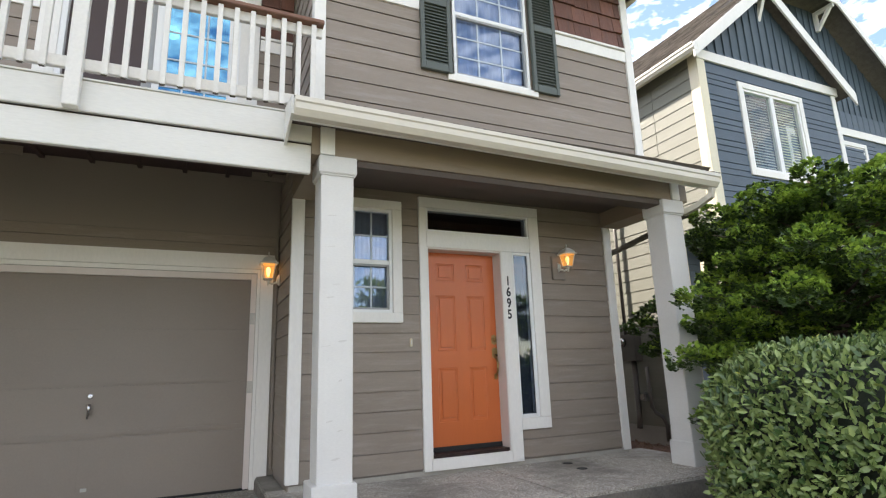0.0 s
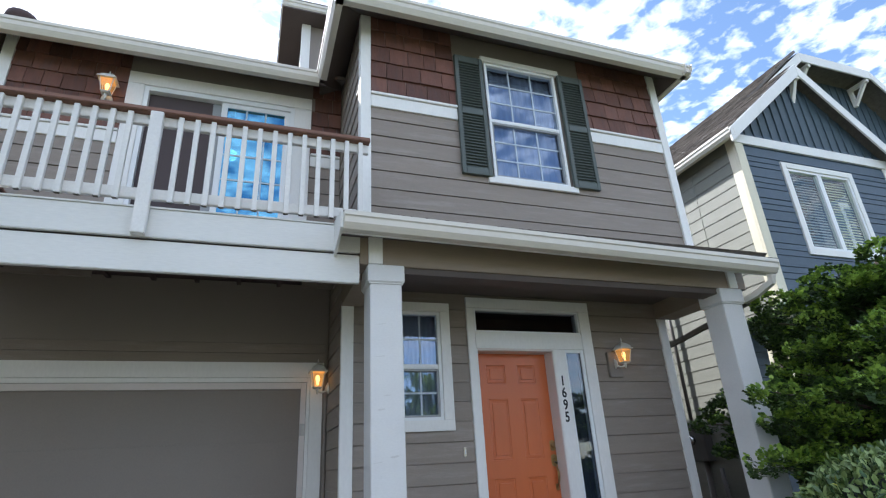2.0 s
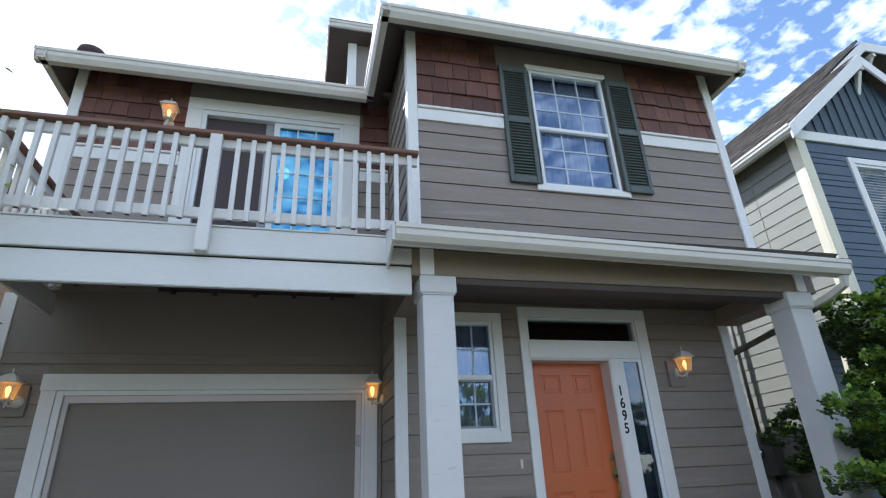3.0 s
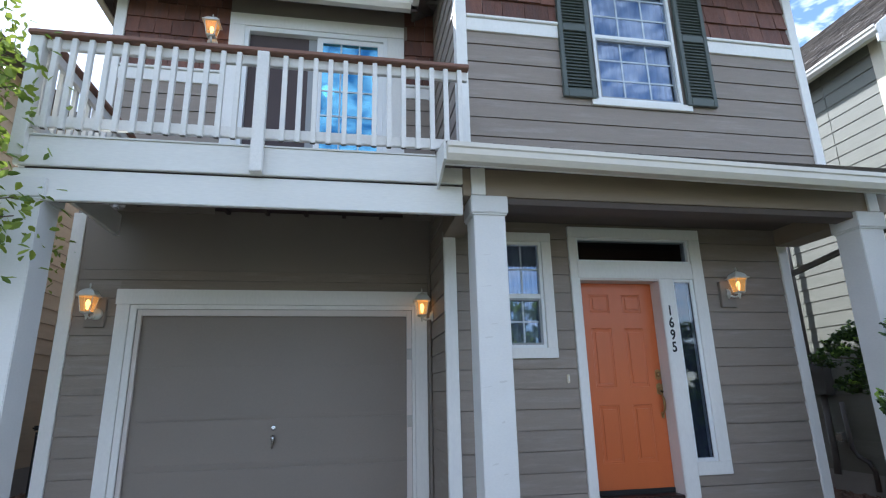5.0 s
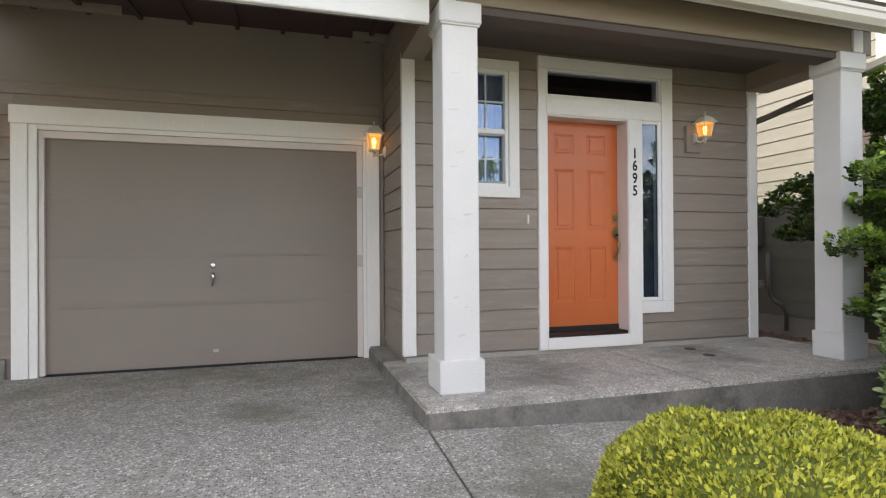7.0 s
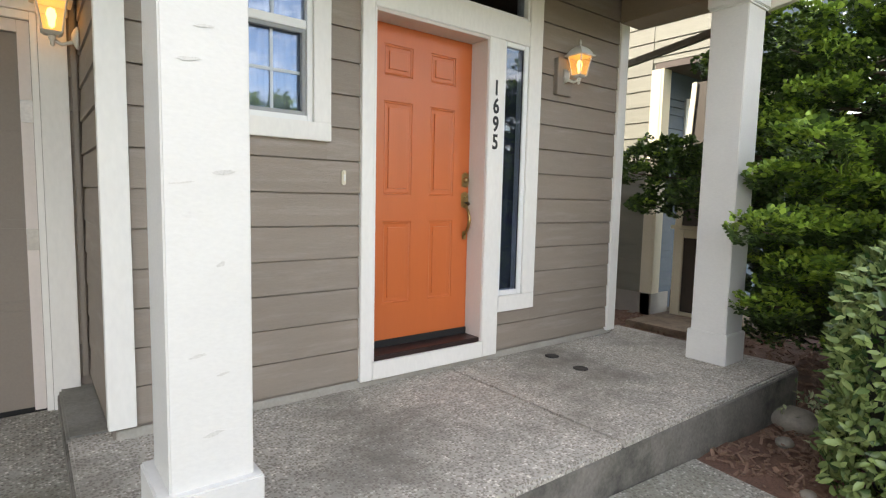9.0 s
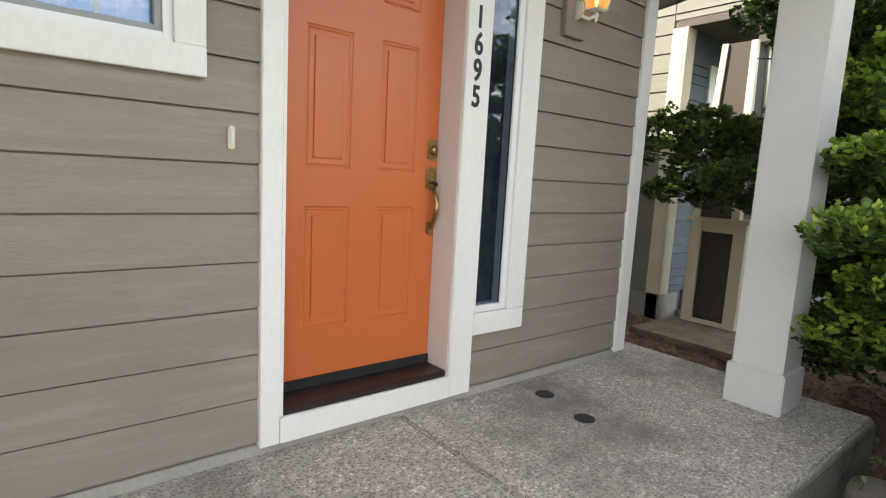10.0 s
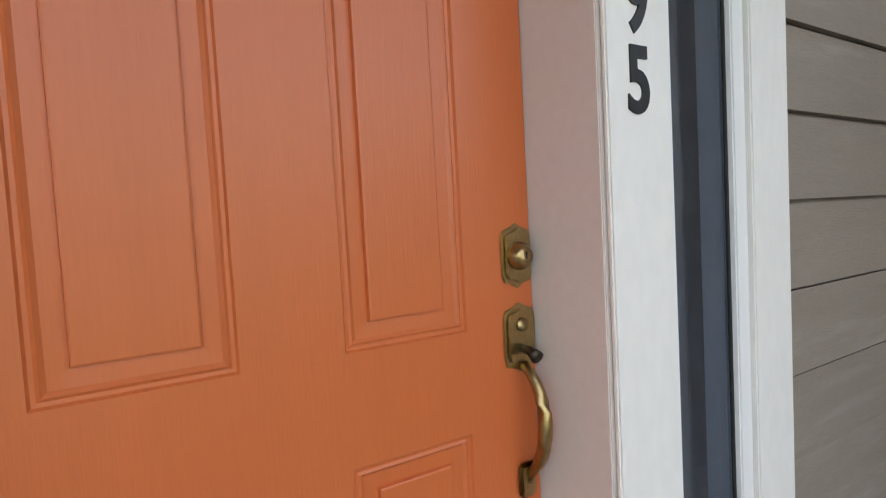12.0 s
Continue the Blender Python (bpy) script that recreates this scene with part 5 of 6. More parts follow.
# ---- lanterns ----
def lantern(at, wall, label, scale=1.0):
    """A four-sided carriage lantern on a curved arm. at: centre of the glass; wall: foot of the arm on the wall."""
    a, w = Vector(at), Vector(wall)
    l = thing("wall_lantern", at, label, "wall lamp", "porch lanterns")
    s = scale

    def frustum(z0, z1, r0, r1):
        bm = bmesh.new()
        q = []
        for z, r in ((z0, r0), (z1, r1)):
            q.append([bm.verts.new(a + Vector((x * r, y * r, z))) for x, y in ((-1, -1), (1, -1), (1, 1), (-1, 1))])
        for i in range(4):
            bm.faces.new([q[0][i], q[0][(i + 1) % 4], q[1][(i + 1) % 4], q[1][i]])
        bm.faces.new(q[0])
        bm.faces.new(q[1])
        bmesh.ops.recalc_face_normals(bm, faces=bm.faces)
        return bm

    part("glass", frustum(-0.075 * s, 0.075 * s, 0.042 * s, 0.066 * s), M_amber, l, "amber lantern glass").visible_shadow = False
    part("bulb", add_lathe(bmesh.new(), a, [(0.004, -0.055 * s), (0.014 * s, -0.045 * s), (0.016 * s, -0.02 * s), (0.024 * s, 0.012 * s), (0.016 * s, 0.04 * s), (0.0, 0.05 * s)], 12), M_bulb, l, "warm lit bulb", True)
    roof_bm = frustum(0.077 * s, 0.090 * s, 0.092 * s, 0.090 * s)
    prev = (0.090, 0.078)
    for z, r in ((0.112, 0.070), (0.132, 0.057), (0.148, 0.040), (0.158, 0.022), (0.164, 0.010)):
        tmp = frustum(prev[0] * s, z * s, prev[1] * s, r * s)
        me = bpy.data.meshes.new("tmp")
        tmp.to_mesh(me)
        tmp.free()
        roof_bm.from_mesh(me)
        bpy.data.meshes.remove(me)
        prev = (z, r)
    part("roof", roof_bm, M_lampw, l, "white metal lantern roof")
    part("finial", add_lathe(bmesh.new(), a, [(0.011 * s, 0.160 * s), (0.006 * s, 0.175 * s), (0.010 * s, 0.19 * s), (0.005 * s, 0.21 * s), (0.0, 0.218 * s)], 10), M_lampw, l, "", True)
    bm = frustum(-0.092 * s, -0.077 * s, 0.034 * s, 0.050 * s)
    part("tray", bm, M_lampw, l)
    part("drop", add_lathe(bmesh.new(), a, [(0.016 * s, -0.09 * s), (0.018 * s, -0.11 * s), (0.009 * s, -0.125 * s), (0.012 * s, -0.14 * s), (0.0, -0.152 * s)], 10), M_lampw, l, "", True)
    for x, y in ((-1, -1), (1, -1), (1, 1), (-1, 1)):
        part("corner_bar", add_tube(bmesh.new(), [a + Vector((x * 0.043 * s, y * 0.043 * s, -0.077 * s)), a + Vector((x * 0.067 * s, y * 0.067 * s, 0.078 * s))], 0.005 * s, 6), M_lampw, l)
    d = (w - a)
    d.z = 0
    dn = d.normalized()
    armp = [a + Vector((0, 0, -0.112 * s)), a + d * 0.35 + Vector((0, 0, -0.132 * s)), a + d * 0.7 + Vector((0, 0, -0.115 * s)), a + d + Vector((0, 0, -0.085 * s))]
    part("arm", add_tube(bmesh.new(), armp, [0.010, 0.010, 0.011, 0.013], 8), M_lampw, l, "", True)
    ax = "y" if abs(dn.y) > abs(dn.x) else "x"
    sg = 1 if (dn.y if ax == "y" else dn.x) > 0 else -1
    part("back_plate", add_lathe(bmesh.new(), a + d + Vector((0, 0, -0.085 * s)), [(0.058 * s, 0.0), (0.058 * s, -0.008 * sg), (0.040 * s, -0.020 * sg), (0.018, -0.03 * sg), (0.0, -0.03 * sg)], 20, ax), M_lampw, l, "", True)
    return l


def mount_block(x0, x1, plane, z0, z1, parent):
    box("mounting_block", M_panel, parent, x0, x1, plane - 0.05, plane, z0, z1, 0.004)


lantern((4.085, 5.075, 2.60), (4.00, DOORWALL - 0.051, 2.5), "white carriage lantern lit amber beside the front door", 0.9)
mount_block(3.93, 4.10, DOORWALL, 2.385, 2.655, wall_s)
lantern((-2.445, 6.01, 2.515), (-2.39, GARWALL - 0.051, 2.5), "white carriage lantern lit amber on the garage corner")
mount_block(-2.50, -2.315, GARWALL, 2.30, 2.58, wall_g)
lantern((0.895, 5.975, 2.49), (INNER - 0.02, 5.985, 2.5), "white carriage lantern lit amber between garage and entry")
lantern((-1.49, 5.76, 5.60), (-1.50, BALWALL - 0.03, 5.5), "white carriage lantern lit amber on the balcony wall")

# downspout from the porch gutter back to the house corner
spout = thing("downspout", (4.95, 4.6, 0.3), "brown painted downspout from the porch gutter to the wall", "downspout")
bm = add_tube(bmesh.new(), [(5.02, 3.81, 3.17), (5.02, 3.83, 3.09), (4.985, 3.98, 3.02), (4.965, 4.15, 2.985)], 0.04, 4)
part("elbow", bm, M_gutter, spout, "cream gutter elbow")
bm = add_tube(bmesh.new(), [(5.03, 4.16, 2.985), (5.045, 4.7, 2.90), (5.01, 5.20, 2.815), (4.96, 5.34, 2.78)], 0.036, 4)
part("sloping_pipe", bm, M_pipe, spout)
bm = add_tube(bmesh.new(), [(4.93, 5.345, 2.80), (4.93, 5.345, 0.5)], 0.036, 4)
part("drop_pipe", bm, M_pipe, spout)


# ---- neighbour house to the east ----
nb = thing("neighbour_house", (10.0, 8.0, 0.2), "slate-blue gabled neighbour house with white trim and pale side siding", "house", kind="structure")
NX, NYL, NYU = 7.20, 6.265, 5.45
side = holed_wall("side_wall", M_olive, nb, "x", NX + 0.002, 0.15, NYL + 0.14, 18.0, -0.2, 6.35)
side_u = holed_wall("upper_side_wall", M_olive, nb, "x", NX + 0.002, 0.15, NYU + 0.14, NYL + 0.139, 3.30, 6.35)
front_l = holed_wall("front_wall_lower", M_blue, nb, "y", NYL + 0.002, 0.14, NX, 14.5, -0.2, 3.3, [(7.80, 8.86, 0.25, 2.95)])
front_u = holed_wall("front_wall_upper", M_blue, nb, "y", NYU + 0.002, 0.14, NX, 10.72, 3.30, 6.35, [(8.16, 9.64, 4.34, 5.80)])
front_u2 = holed_wall("front_wall_wing", M_blue, nb, "y", 6.72, 0.14, 10.5, 15.5, 3.30, 6.9)
lap_siding(side, M_olive, "x", NX, -1, NYL + 0.14, 13.5, 0.42, 6.2, 0.43, 0.20, thick=0.012)
lap_siding(side_u, M_olive, "x", NX, -1, NYU + 0.14, NYL + 0.13, 3.36, 6.2, 3.43, 0.20, thick=0.012)
lap_siding(front_u, M_blue, "y", NYU, -1, NX + 0.15, 10.62, 3.36, 6.10, 3.4, 0.125, [(8.06, 9.74, 4.24, 5.90)], pattern=(1.42, 0.79, 0.79))
lap_siding(front_l, M_blue, "y", NYL, -1, NX + 0.15, 7.755, 0.42, 3.1, 0.43, 0.125, pattern=(1.42, 0.79, 0.79))
lap_siding(front_u2, M_blue, "y", 6.72, -1, 10.75, 14.5, 3.6, 6.5, 3.65, 0.125, pattern=(1.42, 0.79, 0.79))
box("upper_floor_soffit", M_soffit, nb, NX - 0.01, 10.72, NYU + 0.142, NYL + 0.1, 3.28, 3.36, 0.003)
box("porch_beam", M_cream, nb, NX + 0.13, 11.0, NYU - 0.02, NYU + 0.14, 3.05, 3.298, 0.004, "cream painted porch beam")
for z0, z1, y in ((0.40, 3.28, NYL), (3.362, 6.30, NYU)):
    box("corner_board", M_cream, nb, NX - 0.025, NX + 0.15, y - 0.034, y, z0, z1, 0.003)
    box("corner_board", M_cream, nb, NX - 0.025, NX - 0.001, y + 0.001, y + 0.14, z0, z1, 0.003)
box("corner_board", M_trim, nb, 10.62, 10.74, NYU - 0.026, NYU, 3.4, 6.12, 0.003)
box("foundation", M_found, nb, NX - 0.0, NX + 0.41, NYL - 0.02, 18.0, -0.2, 0.40, 0.003)
box("band_board", M_trim, nb, NX - 0.03, 10.8, NYU - 0.045, NYU - 0.001, 6.10, 6.27, 0.004)
box("band_board", M_trim, nb, 10.75, 15.5, 6.67, 6.70, 6.28, 6.46, 0.004)

# neighbour gables: a small one in front of a larger one, sharing the slope towards the side
PITCH = 0.86
GX, GZP = 8.98, 7.86           # front ridge
MX, MR, MZP = 11.0, 13.2, 9.50   # clipped top of the main gable, from MX to MR
EX, EZ = 6.95, 6.115
RAKE = NYU - 0.20


def gable_face(name, y, pts, mat, dy=0.1):
    return prism(name, mat, nb, [(x, y, z) for x, z in pts], (0, dy, 0))


gf = gable_face("front_gable", NYU + 0.01, [(NX, 6.27), (10.72, 6.27), (10.72, 6.33), (GX, GZP - 0.08)], M_bluebb)
gm = gable_face("main_gable", 6.74, [(9.0, 6.5), (16.0, 6.5), (16.0, 7.0), (MR, MZP - 0.1), (MX, MZP - 0.1), (9.0, 7.8)], M_bluebb)
for i in range(19):
    x = 7.5 + i * 0.20
    top = GZP - 0.1 - PITCH * abs(x - GX)
    if top > 6.36:
        box("batten", M_bluebb, gf, x, x + 0.035, NYU - 0.012, NYU + 0.009, 6.272, top, 0.002)
for i in range(28):
    x = 9.6 + i * 0.22
    top = MZP - 0.12 - PITCH * max(0.0, MX - x, x - MR)
    if top > 6.6:
        box("batten", M_bluebb, gm, x, x + 0.035, 6.715, 6.739, 6.52, top, 0.002)


def slope(name, x0, z0, x1, z1, y0, y1):
    prism(name, M_shingle, nb, [(x0, y0, z0), (x1, y0, z1), (x1, y0, z1 + 0.06), (x0, y0, z0 + 0.06)], (0, y1 - y0, 0))


slope("roof_slope", EX, EZ + 0.02, GX, GZP - 0.02, RAKE + 0.02, 7.0)
slope("roof_slope", GX, GZP - 0.02, 11.0, GZP - 0.02 - PITCH * (11.0 - GX), RAKE + 0.02, 6.75)
slope("roof_slope", EX, EZ + 0.02, MX, EZ + 0.02 + PITCH * (MX - EX), 6.30, 17.0)
slope("roof_slope", MX, MZP + 0.02, MR, MZP + 0.02, 6.30, 17.0)
slope("roof_slope", MR, MZP + 0.02, 16.2, MZP + 0.02 - PITCH * 3.0, 6.30, 17.0)
# shingle tabs on the slope that shows
def shingle_tabs():
    rng = np.random.default_rng(17)
    vs, fs = [], []
    rows = 44
    for k in range(rows):
        x0 = EX + (MX - EX) * k / rows
        x1 = x0 + (MX - EX) / rows + 0.02
        y = (RAKE + 0.01 if x0 < GX - 0.12 else 6.32) - rng.uniform(0, 0.2)
        start = RAKE + 0.01 if x0 < GX - 0.12 else 6.32
        while y < 14.0:
            w = rng.uniform(0.14, 0.30)
            ya, yb = max(y, start), y + w - 0.008
            y += w
            if yb - ya < 0.02:
                continue
            za, zb = EZ + 0.082 + PITCH * (x0 - EX), EZ + 0.082 + PITCH * (x1 - EX)
            t = rng.uniform(0.012, 0.022)
            n = len(vs)
            for yy in (ya, yb):
                vs += [(x0, yy, za), (x0 - t * 0.6, yy, za + t), (x1 - 0.002, yy, zb + 0.004), (x1, yy, zb)]
            fs += [(n, n + 1, n + 2, n + 3), (n + 7, n + 6, n + 5, n + 4), (n, n + 4, n + 5, n + 1), (n + 1, n + 5, n + 6, n + 2), (n + 2, n + 6, n + 7, n + 3)]
    me = bpy.data.meshes.new("shingle")
    me.from_pydata(vs, [], fs)
    me.materials.append(leaf_material("roof_shingle_tab", (0.10, 0.085, 0.075), (0.27, 0.235, 0.20), 0.9, 0.0))
    ob = new("shingle", me)
    ob.parent = nb
    ob.matrix_parent_inverse = Matrix.Translation(-nb.location)
    ob["kind"] = "stuff"


shingle_tabs()


def barge(y, x0, z0, x1, z1, h=0.24):
    prism("bargeboard", M_trim, nb, [(x0, y, z0), (x1, y, z1), (x1, y, z1 - h), (x0, y, z0 - h)], (0, 0.035, 0), "", 0.004)


barge(RAKE - 0.02, EX - 0.02, EZ + 0.09, GX, GZP + 0.05)
barge(RAKE - 0.022, GX, GZP + 0.05, 11.05, GZP + 0.05 - PITCH * (11.05 - GX))
barge(6.24, GX + 0.3, GZP + 0.25, MX, MZP + 0.07)
barge(6.24, MX, MZP + 0.07, MR, MZP + 0.07)
barge(6.238, MR, MZP + 0.07, 16.2, MZP + 0.07 - PITCH * 3.0)
gutter("gutter", (EX - 0.06, 17.0, EZ + 0.10), (EX - 0.06, RAKE - 0.02, EZ + 0.10), (-1, 0, 0), nb, "white gutter", 0.14)
prism("soffit", M_soffit, nb, [(EX, RAKE, EZ - 0.02), (NX, RAKE, EZ + 0.10), (NX, 17.0, EZ + 0.10), (EX, 17.0, EZ - 0.02)], (0, 0, 0.02))


def knee_brace(x, y, z, dy):
    """A timber bracket under the gable's overhang."""
    bm = bmesh.new()
    add_box(bm, x - 0.04, x + 0.04, y, y + dy, z - 0.09, z, 0.004)
    add_box(bm, x - 0.04, x + 0.04, y + dy - 0.08, y + dy, z - 0.5, z - 0.09, 0.004)
    add_prism(bm, [(x - 0.035, y + 0.05, z - 0.09), (x - 0.035, y + 0.15, z - 0.09), (x - 0.035, y + dy - 0.08, z - 0.38), (x - 0.035, y + dy - 0.08, z - 0.48)], (0.07, 0, 0))
    part("bracket", bm, M_trim, nb)


knee_brace(GX, RAKE + 0.0, GZP - 0.16, 0.30)
knee_brace(MX + 0.25, 6.27, MZP - 0.15, 0.45)
knee_brace(MR - 0.1, 6.27, MZP - 0.15, 0.45)
vent = box("gable_vent", M_bluebb, nb, 12.0, 12.6, 6.70, 6.735, 8.0, 8.8, 0.004, "louvred gable vent")
for i in range(9):
    box("louvre", M_bluebb, vent, 12.05, 12.55, 6.675, 6.699, 8.04 + i * 0.082, 8.09 + i * 0.082, 0.003)


def slider_window(x0, x1, z0, z1, plane, trim, leaves=2):
    w = part("window", add_box(bmesh.new(), x0 - trim, x0, plane - 0.03, plane + 0.01, z0 - trim, z1 + trim, 0.003), M_trim, nb)
    for q in ((x1, x1 + trim, z0 - trim, z1 + trim), (x0, x1, z1, z1 + trim), (x0, x1, z0 - trim, z0)):
        box("window_trim", M_trim, w, q[0], q[1], plane - 0.03, plane + 0.01, q[2], q[3], 0.003)
    step = (x1 - x0) / leaves
    for i in range(leaves):
        a, b = x0 + i * step, x0 + (i + 1) * step
        bm = bmesh.new()
        for q in ((a, a + 0.045, z0, z1), (b - 0.045, b, z0, z1), (a + 0.045, b - 0.045, z0, z0 + 0.045), (a + 0.045, b - 0.045, z1 - 0.045, z1)):
            add_box(bm, q[0] + 0.0005, q[1] - 0.0005, plane - 0.012, plane + 0.06, q[2], q[3], 0.002)
        part("sash", bm, M_vinyl, w)
        p = box("pane", M_glassclear, w, a + 0.045, b - 0.045, plane + 0.02, plane + 0.026, z0 + 0.045, z1 - 0.045, 0)
        p.visible_shadow = False
        n = int((z1 - z0 - 0.1) / 0.05)
        bm = bmesh.new()
        for k in range(n):
            z = z0 + 0.05 + k * 0.05
            add_prism(bm, [(a + 0.05, plane + 0.06, z), (a + 0.05, plane + 0.062, z), (a + 0.05, plane + 0.09, z + 0.036), (a + 0.05, plane + 0.088, z + 0.036)], (b - a - 0.1, 0, 0))
        # odd leaves get a yellow blind, the pane's reflection put into its colour
        part("blind", bm, M_blind if i % 2 == 0 else M_blindwarm, w, "closed slatted blind")


slider_window(8.18, 9.62, 4.36, 5.78, NYU, 0.10)
slider_window(11.35, 14.0, 5.0, 6.05, 6.72, 0.10, 3)
# glazed porch door in the recess
win = box("porch_door", M_vinyl, nb, 7.76, 7.89, NYL - 0.035, NYL + 0.06, 0.20, 2.98, 0.003, "white framed glazed porch door of the neighbour")
for q in ((8.80, 8.90, 0.20, 2.98), (7.89, 8.80, 2.88, 2.98), (7.89, 8.80, 0.20, 0.34), (8.30, 8.37, 0.34, 2.88)):
    box("door_frame", M_vinyl, win, q[0], q[1], NYL - 0.018, NYL + 0.06, q[2], q[3], 0.003)
p = box("pane", M_glassdim, win, 7.89, 8.80, NYL + 0.03, NYL + 0.036, 0.34, 2.88, 0)
p.visible_shadow = False
box("door_blind", M_blind, win, 7.89, 8.80, NYL + 0.09, NYL + 0.10, 0.34, 2.88, 0)
# dark sheet behind the door, its unlit room put into the colour
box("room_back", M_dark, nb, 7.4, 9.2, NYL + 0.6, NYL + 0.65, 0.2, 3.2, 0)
part("drain_pipe", add_tube(bmesh.new(), [(7.66, NYL - 0.04, 0.10), (7.66, NYL - 0.04, 0.42)], 0.018, 8), M_pipe, nb)


def porch_pier(x0, x1, y0, y1, z0):
    """A panelled pedestal with a ledge, and a tapered post on it that carries the porch beam."""
    pier = box("porch_pier", M_pierpanel, nb, x0 + 0.03, x1 - 0.03, y0 + 0.03, y1 - 0.03, z0 + 0.002, 1.27, 0.003, "panelled pier with cream boards and dark brown panels")
    w = 0.12
    for xa, xb, ya, yb in ((x0, x0 + 0.029, y0, y0 + w), (x0, x0 + 0.029, y1 - w, y1), (x0 + 0.0292, x0 + w, y0, y0 + 0.029), (x1 - w, x1, y0, y0 + 0.029),
                           (x0 + 0.0292, x0 + w, y1 - 0.029, y1), (x1 - w, x1, y1 - 0.029, y1), (x1 - 0.029, x1, y0 + 0.0292, y0 + w), (x1 - 0.029, x1, y1 - w, y1 - 0.0292)):
        box("corner_board", M_cream, pier, xa, xb, ya, yb, z0 + 0.004, 1.268, 0.003)
    for za, zb in ((z0 + 0.004, z0 + 0.05), (1.165, 1.268)):
        box("rail", M_cream, pier, x0 + 0.004, x0 + 0.0285, y0 + w + 0.001, y1 - w - 0.001, za, zb, 0.002)
        box("rail", M_cream, pier, x0 + w + 0.001, x1 - w - 0.001, y0 + 0.004, y0 + 0.0285, za, zb, 0.002)
    box("ledge", M_cream, pier, x0 - 0.035, x1 + 0.035, y0 - 0.035, y1 + 0.035, 1.272, 1.318, 0.006)
    cx, cy = (x0 + x1) / 2, (y0 + y1) / 2
    zb, zt, rb, rt = 1.320, 3.046, 0.235, 0.165

    def taper(inset, name, mat, corners):
        bm = bmesh.new()
        q = []
        for z, r in ((zb, rb), (zt, rt)):
            q.append([bm.verts.new((cx + sx * (r - inset) * fx, cy + sy * (r - inset) * fy, z)) for sx, sy, fx, fy in corners])
        for k in range(4):
            bm.faces.new([q[0][k], q[0][(k + 1) % 4], q[1][(k + 1) % 4], q[1][k]])
        bm.faces.new(q[0])
        bm.faces.new(q[1])
        bmesh.ops.recalc_face_normals(bm, faces=bm.faces)
        part(name, bm, mat, pier)

    taper(0.02, "tapered_core", M_pierpanel, [(-1, -1, 1, 1), (1, -1, 1, 1), (1, 1, 1, 1), (-1, 1, 1, 1)])
    for sx in (-1, 1):
        for sy in (-1, 1):
            taper(0.0, "tapered_edge", M_cream, [(sx, sy, 1, 1), (sx, sy, 1, 0.66), (sx, sy, 0.66, 0.66), (sx, sy, 0.66, 1)])


porch_pier(7.20, 7.52, 5.42, 5.98, 0.185)
# riser in a darker brown than the step top, painting its shadow
part("porch_step", add_box(bmesh.new(), 6.46, 9.5, 4.98, 6.08, -0.05, 0.105, 0.010), M_wood, nb, "wooden step riser, its shadow put into the dark brown")
part("step_top", add_box(bmesh.new(), 6.42, 9.5, 4.95, 6.10, 0.107, 0.182, 0.012), M_steptop, nb, "worn brown speckled step top")
part("porch_floor", add_box(bmesh.new(), 7.62, 9.5, 6.102, NYL - 0.01, -0.05, 0.182, 0.008), M_found, nb)

# meter and pipes on the side of the neighbour house
meter = thing("electric_meter", (7.1, 7.45, 1.45), "dark grey electric meter box with a round glass dial", "electric meter")
part("cabinet", add_box(bmesh.new(), 7.02, 7.178, 7.25, 7.66, 1.45, 1.90, 0.012), M_meter, meter)
part("dial", add_lathe(bmesh.new(), (7.02, 7.52, 1.77), [(0.075, 0.0), (0.075, -0.05), (0.055, -0.075), (0.0, -0.08)], 22, "x"), M_steel, meter, "round silver dial cover", True)
part("conduit", add_tube(bmesh.new(), [(7.12, 7.42, 1.45), (7.12, 7.42, 0.55), (7.08, 7.40, 0.35)], 0.045, 10), M_pipe, meter, "", True)
part("conduit", add_tube(bmesh.new(), [(7.12, 7.55, 1.90), (7.12, 7.55, 4.6)], 0.03, 10), M_pipe, meter, "", True)
gas = thing("gas_pipe", (7.1, 6.9, 0.4), "dark painted utility pipe bending down at the wall foot", "utility pipe")
part("pipe", add_tube(bmesh.new(), [(7.1, 7.12, 1.35), (7.1, 7.10, 0.72), (7.1, 7.02, 0.62), (7.1, 6.88, 0.56), (7.1, 6.82, 0.44), (7.1, 6.82, 0.2)], 0.032, 10), M_pipe, gas, "", True)
tap = thing("outlet_box", (7.15, 7.25, 0.85), "small grey outlet box on the neighbour's side wall", "outlet box")
part("body", add_box(bmesh.new(), 7.08, 7.178, 7.19, 7.31, 0.80, 0.92, 0.008), M_track, tap)
part("cover", add_box(bmesh.new(), 7.068, 7.079, 7.20, 7.30, 0.81, 0.91, 0.004), M_steel, tap)

# ---- neighbour house to the west ----
nw = thing("west_house", (-7.0, 9.0, 0.2), "beige lap-sided neighbour house beyond the side yard", "house", kind="structure")
ww = holed_wall("side_wall", M_beige, nw, "x", -4.15, 0.15, 4.6, 17.0, -0.2, 5.6)
lap_siding(ww, M_beige, "x", -3.998, 1, 4.7, 16.5, 0.78, 5.4, 0.78, 0.205)
box("foundation", M_found, nw, -4.15, -3.985, 4.6, 17.0, -0.2, 0.775, 0.004)
box("front_wall", M_beige, nw, -10.0, -4.155, 4.6, 4.75, -0.2, 5.6, 0)
prism("roof", M_shingle, nw, [(-10.4, 4.3, 5.5), (-3.7, 4.3, 5.5), (-7.0, 4.3, 7.6)], (0, 13.0, 0))
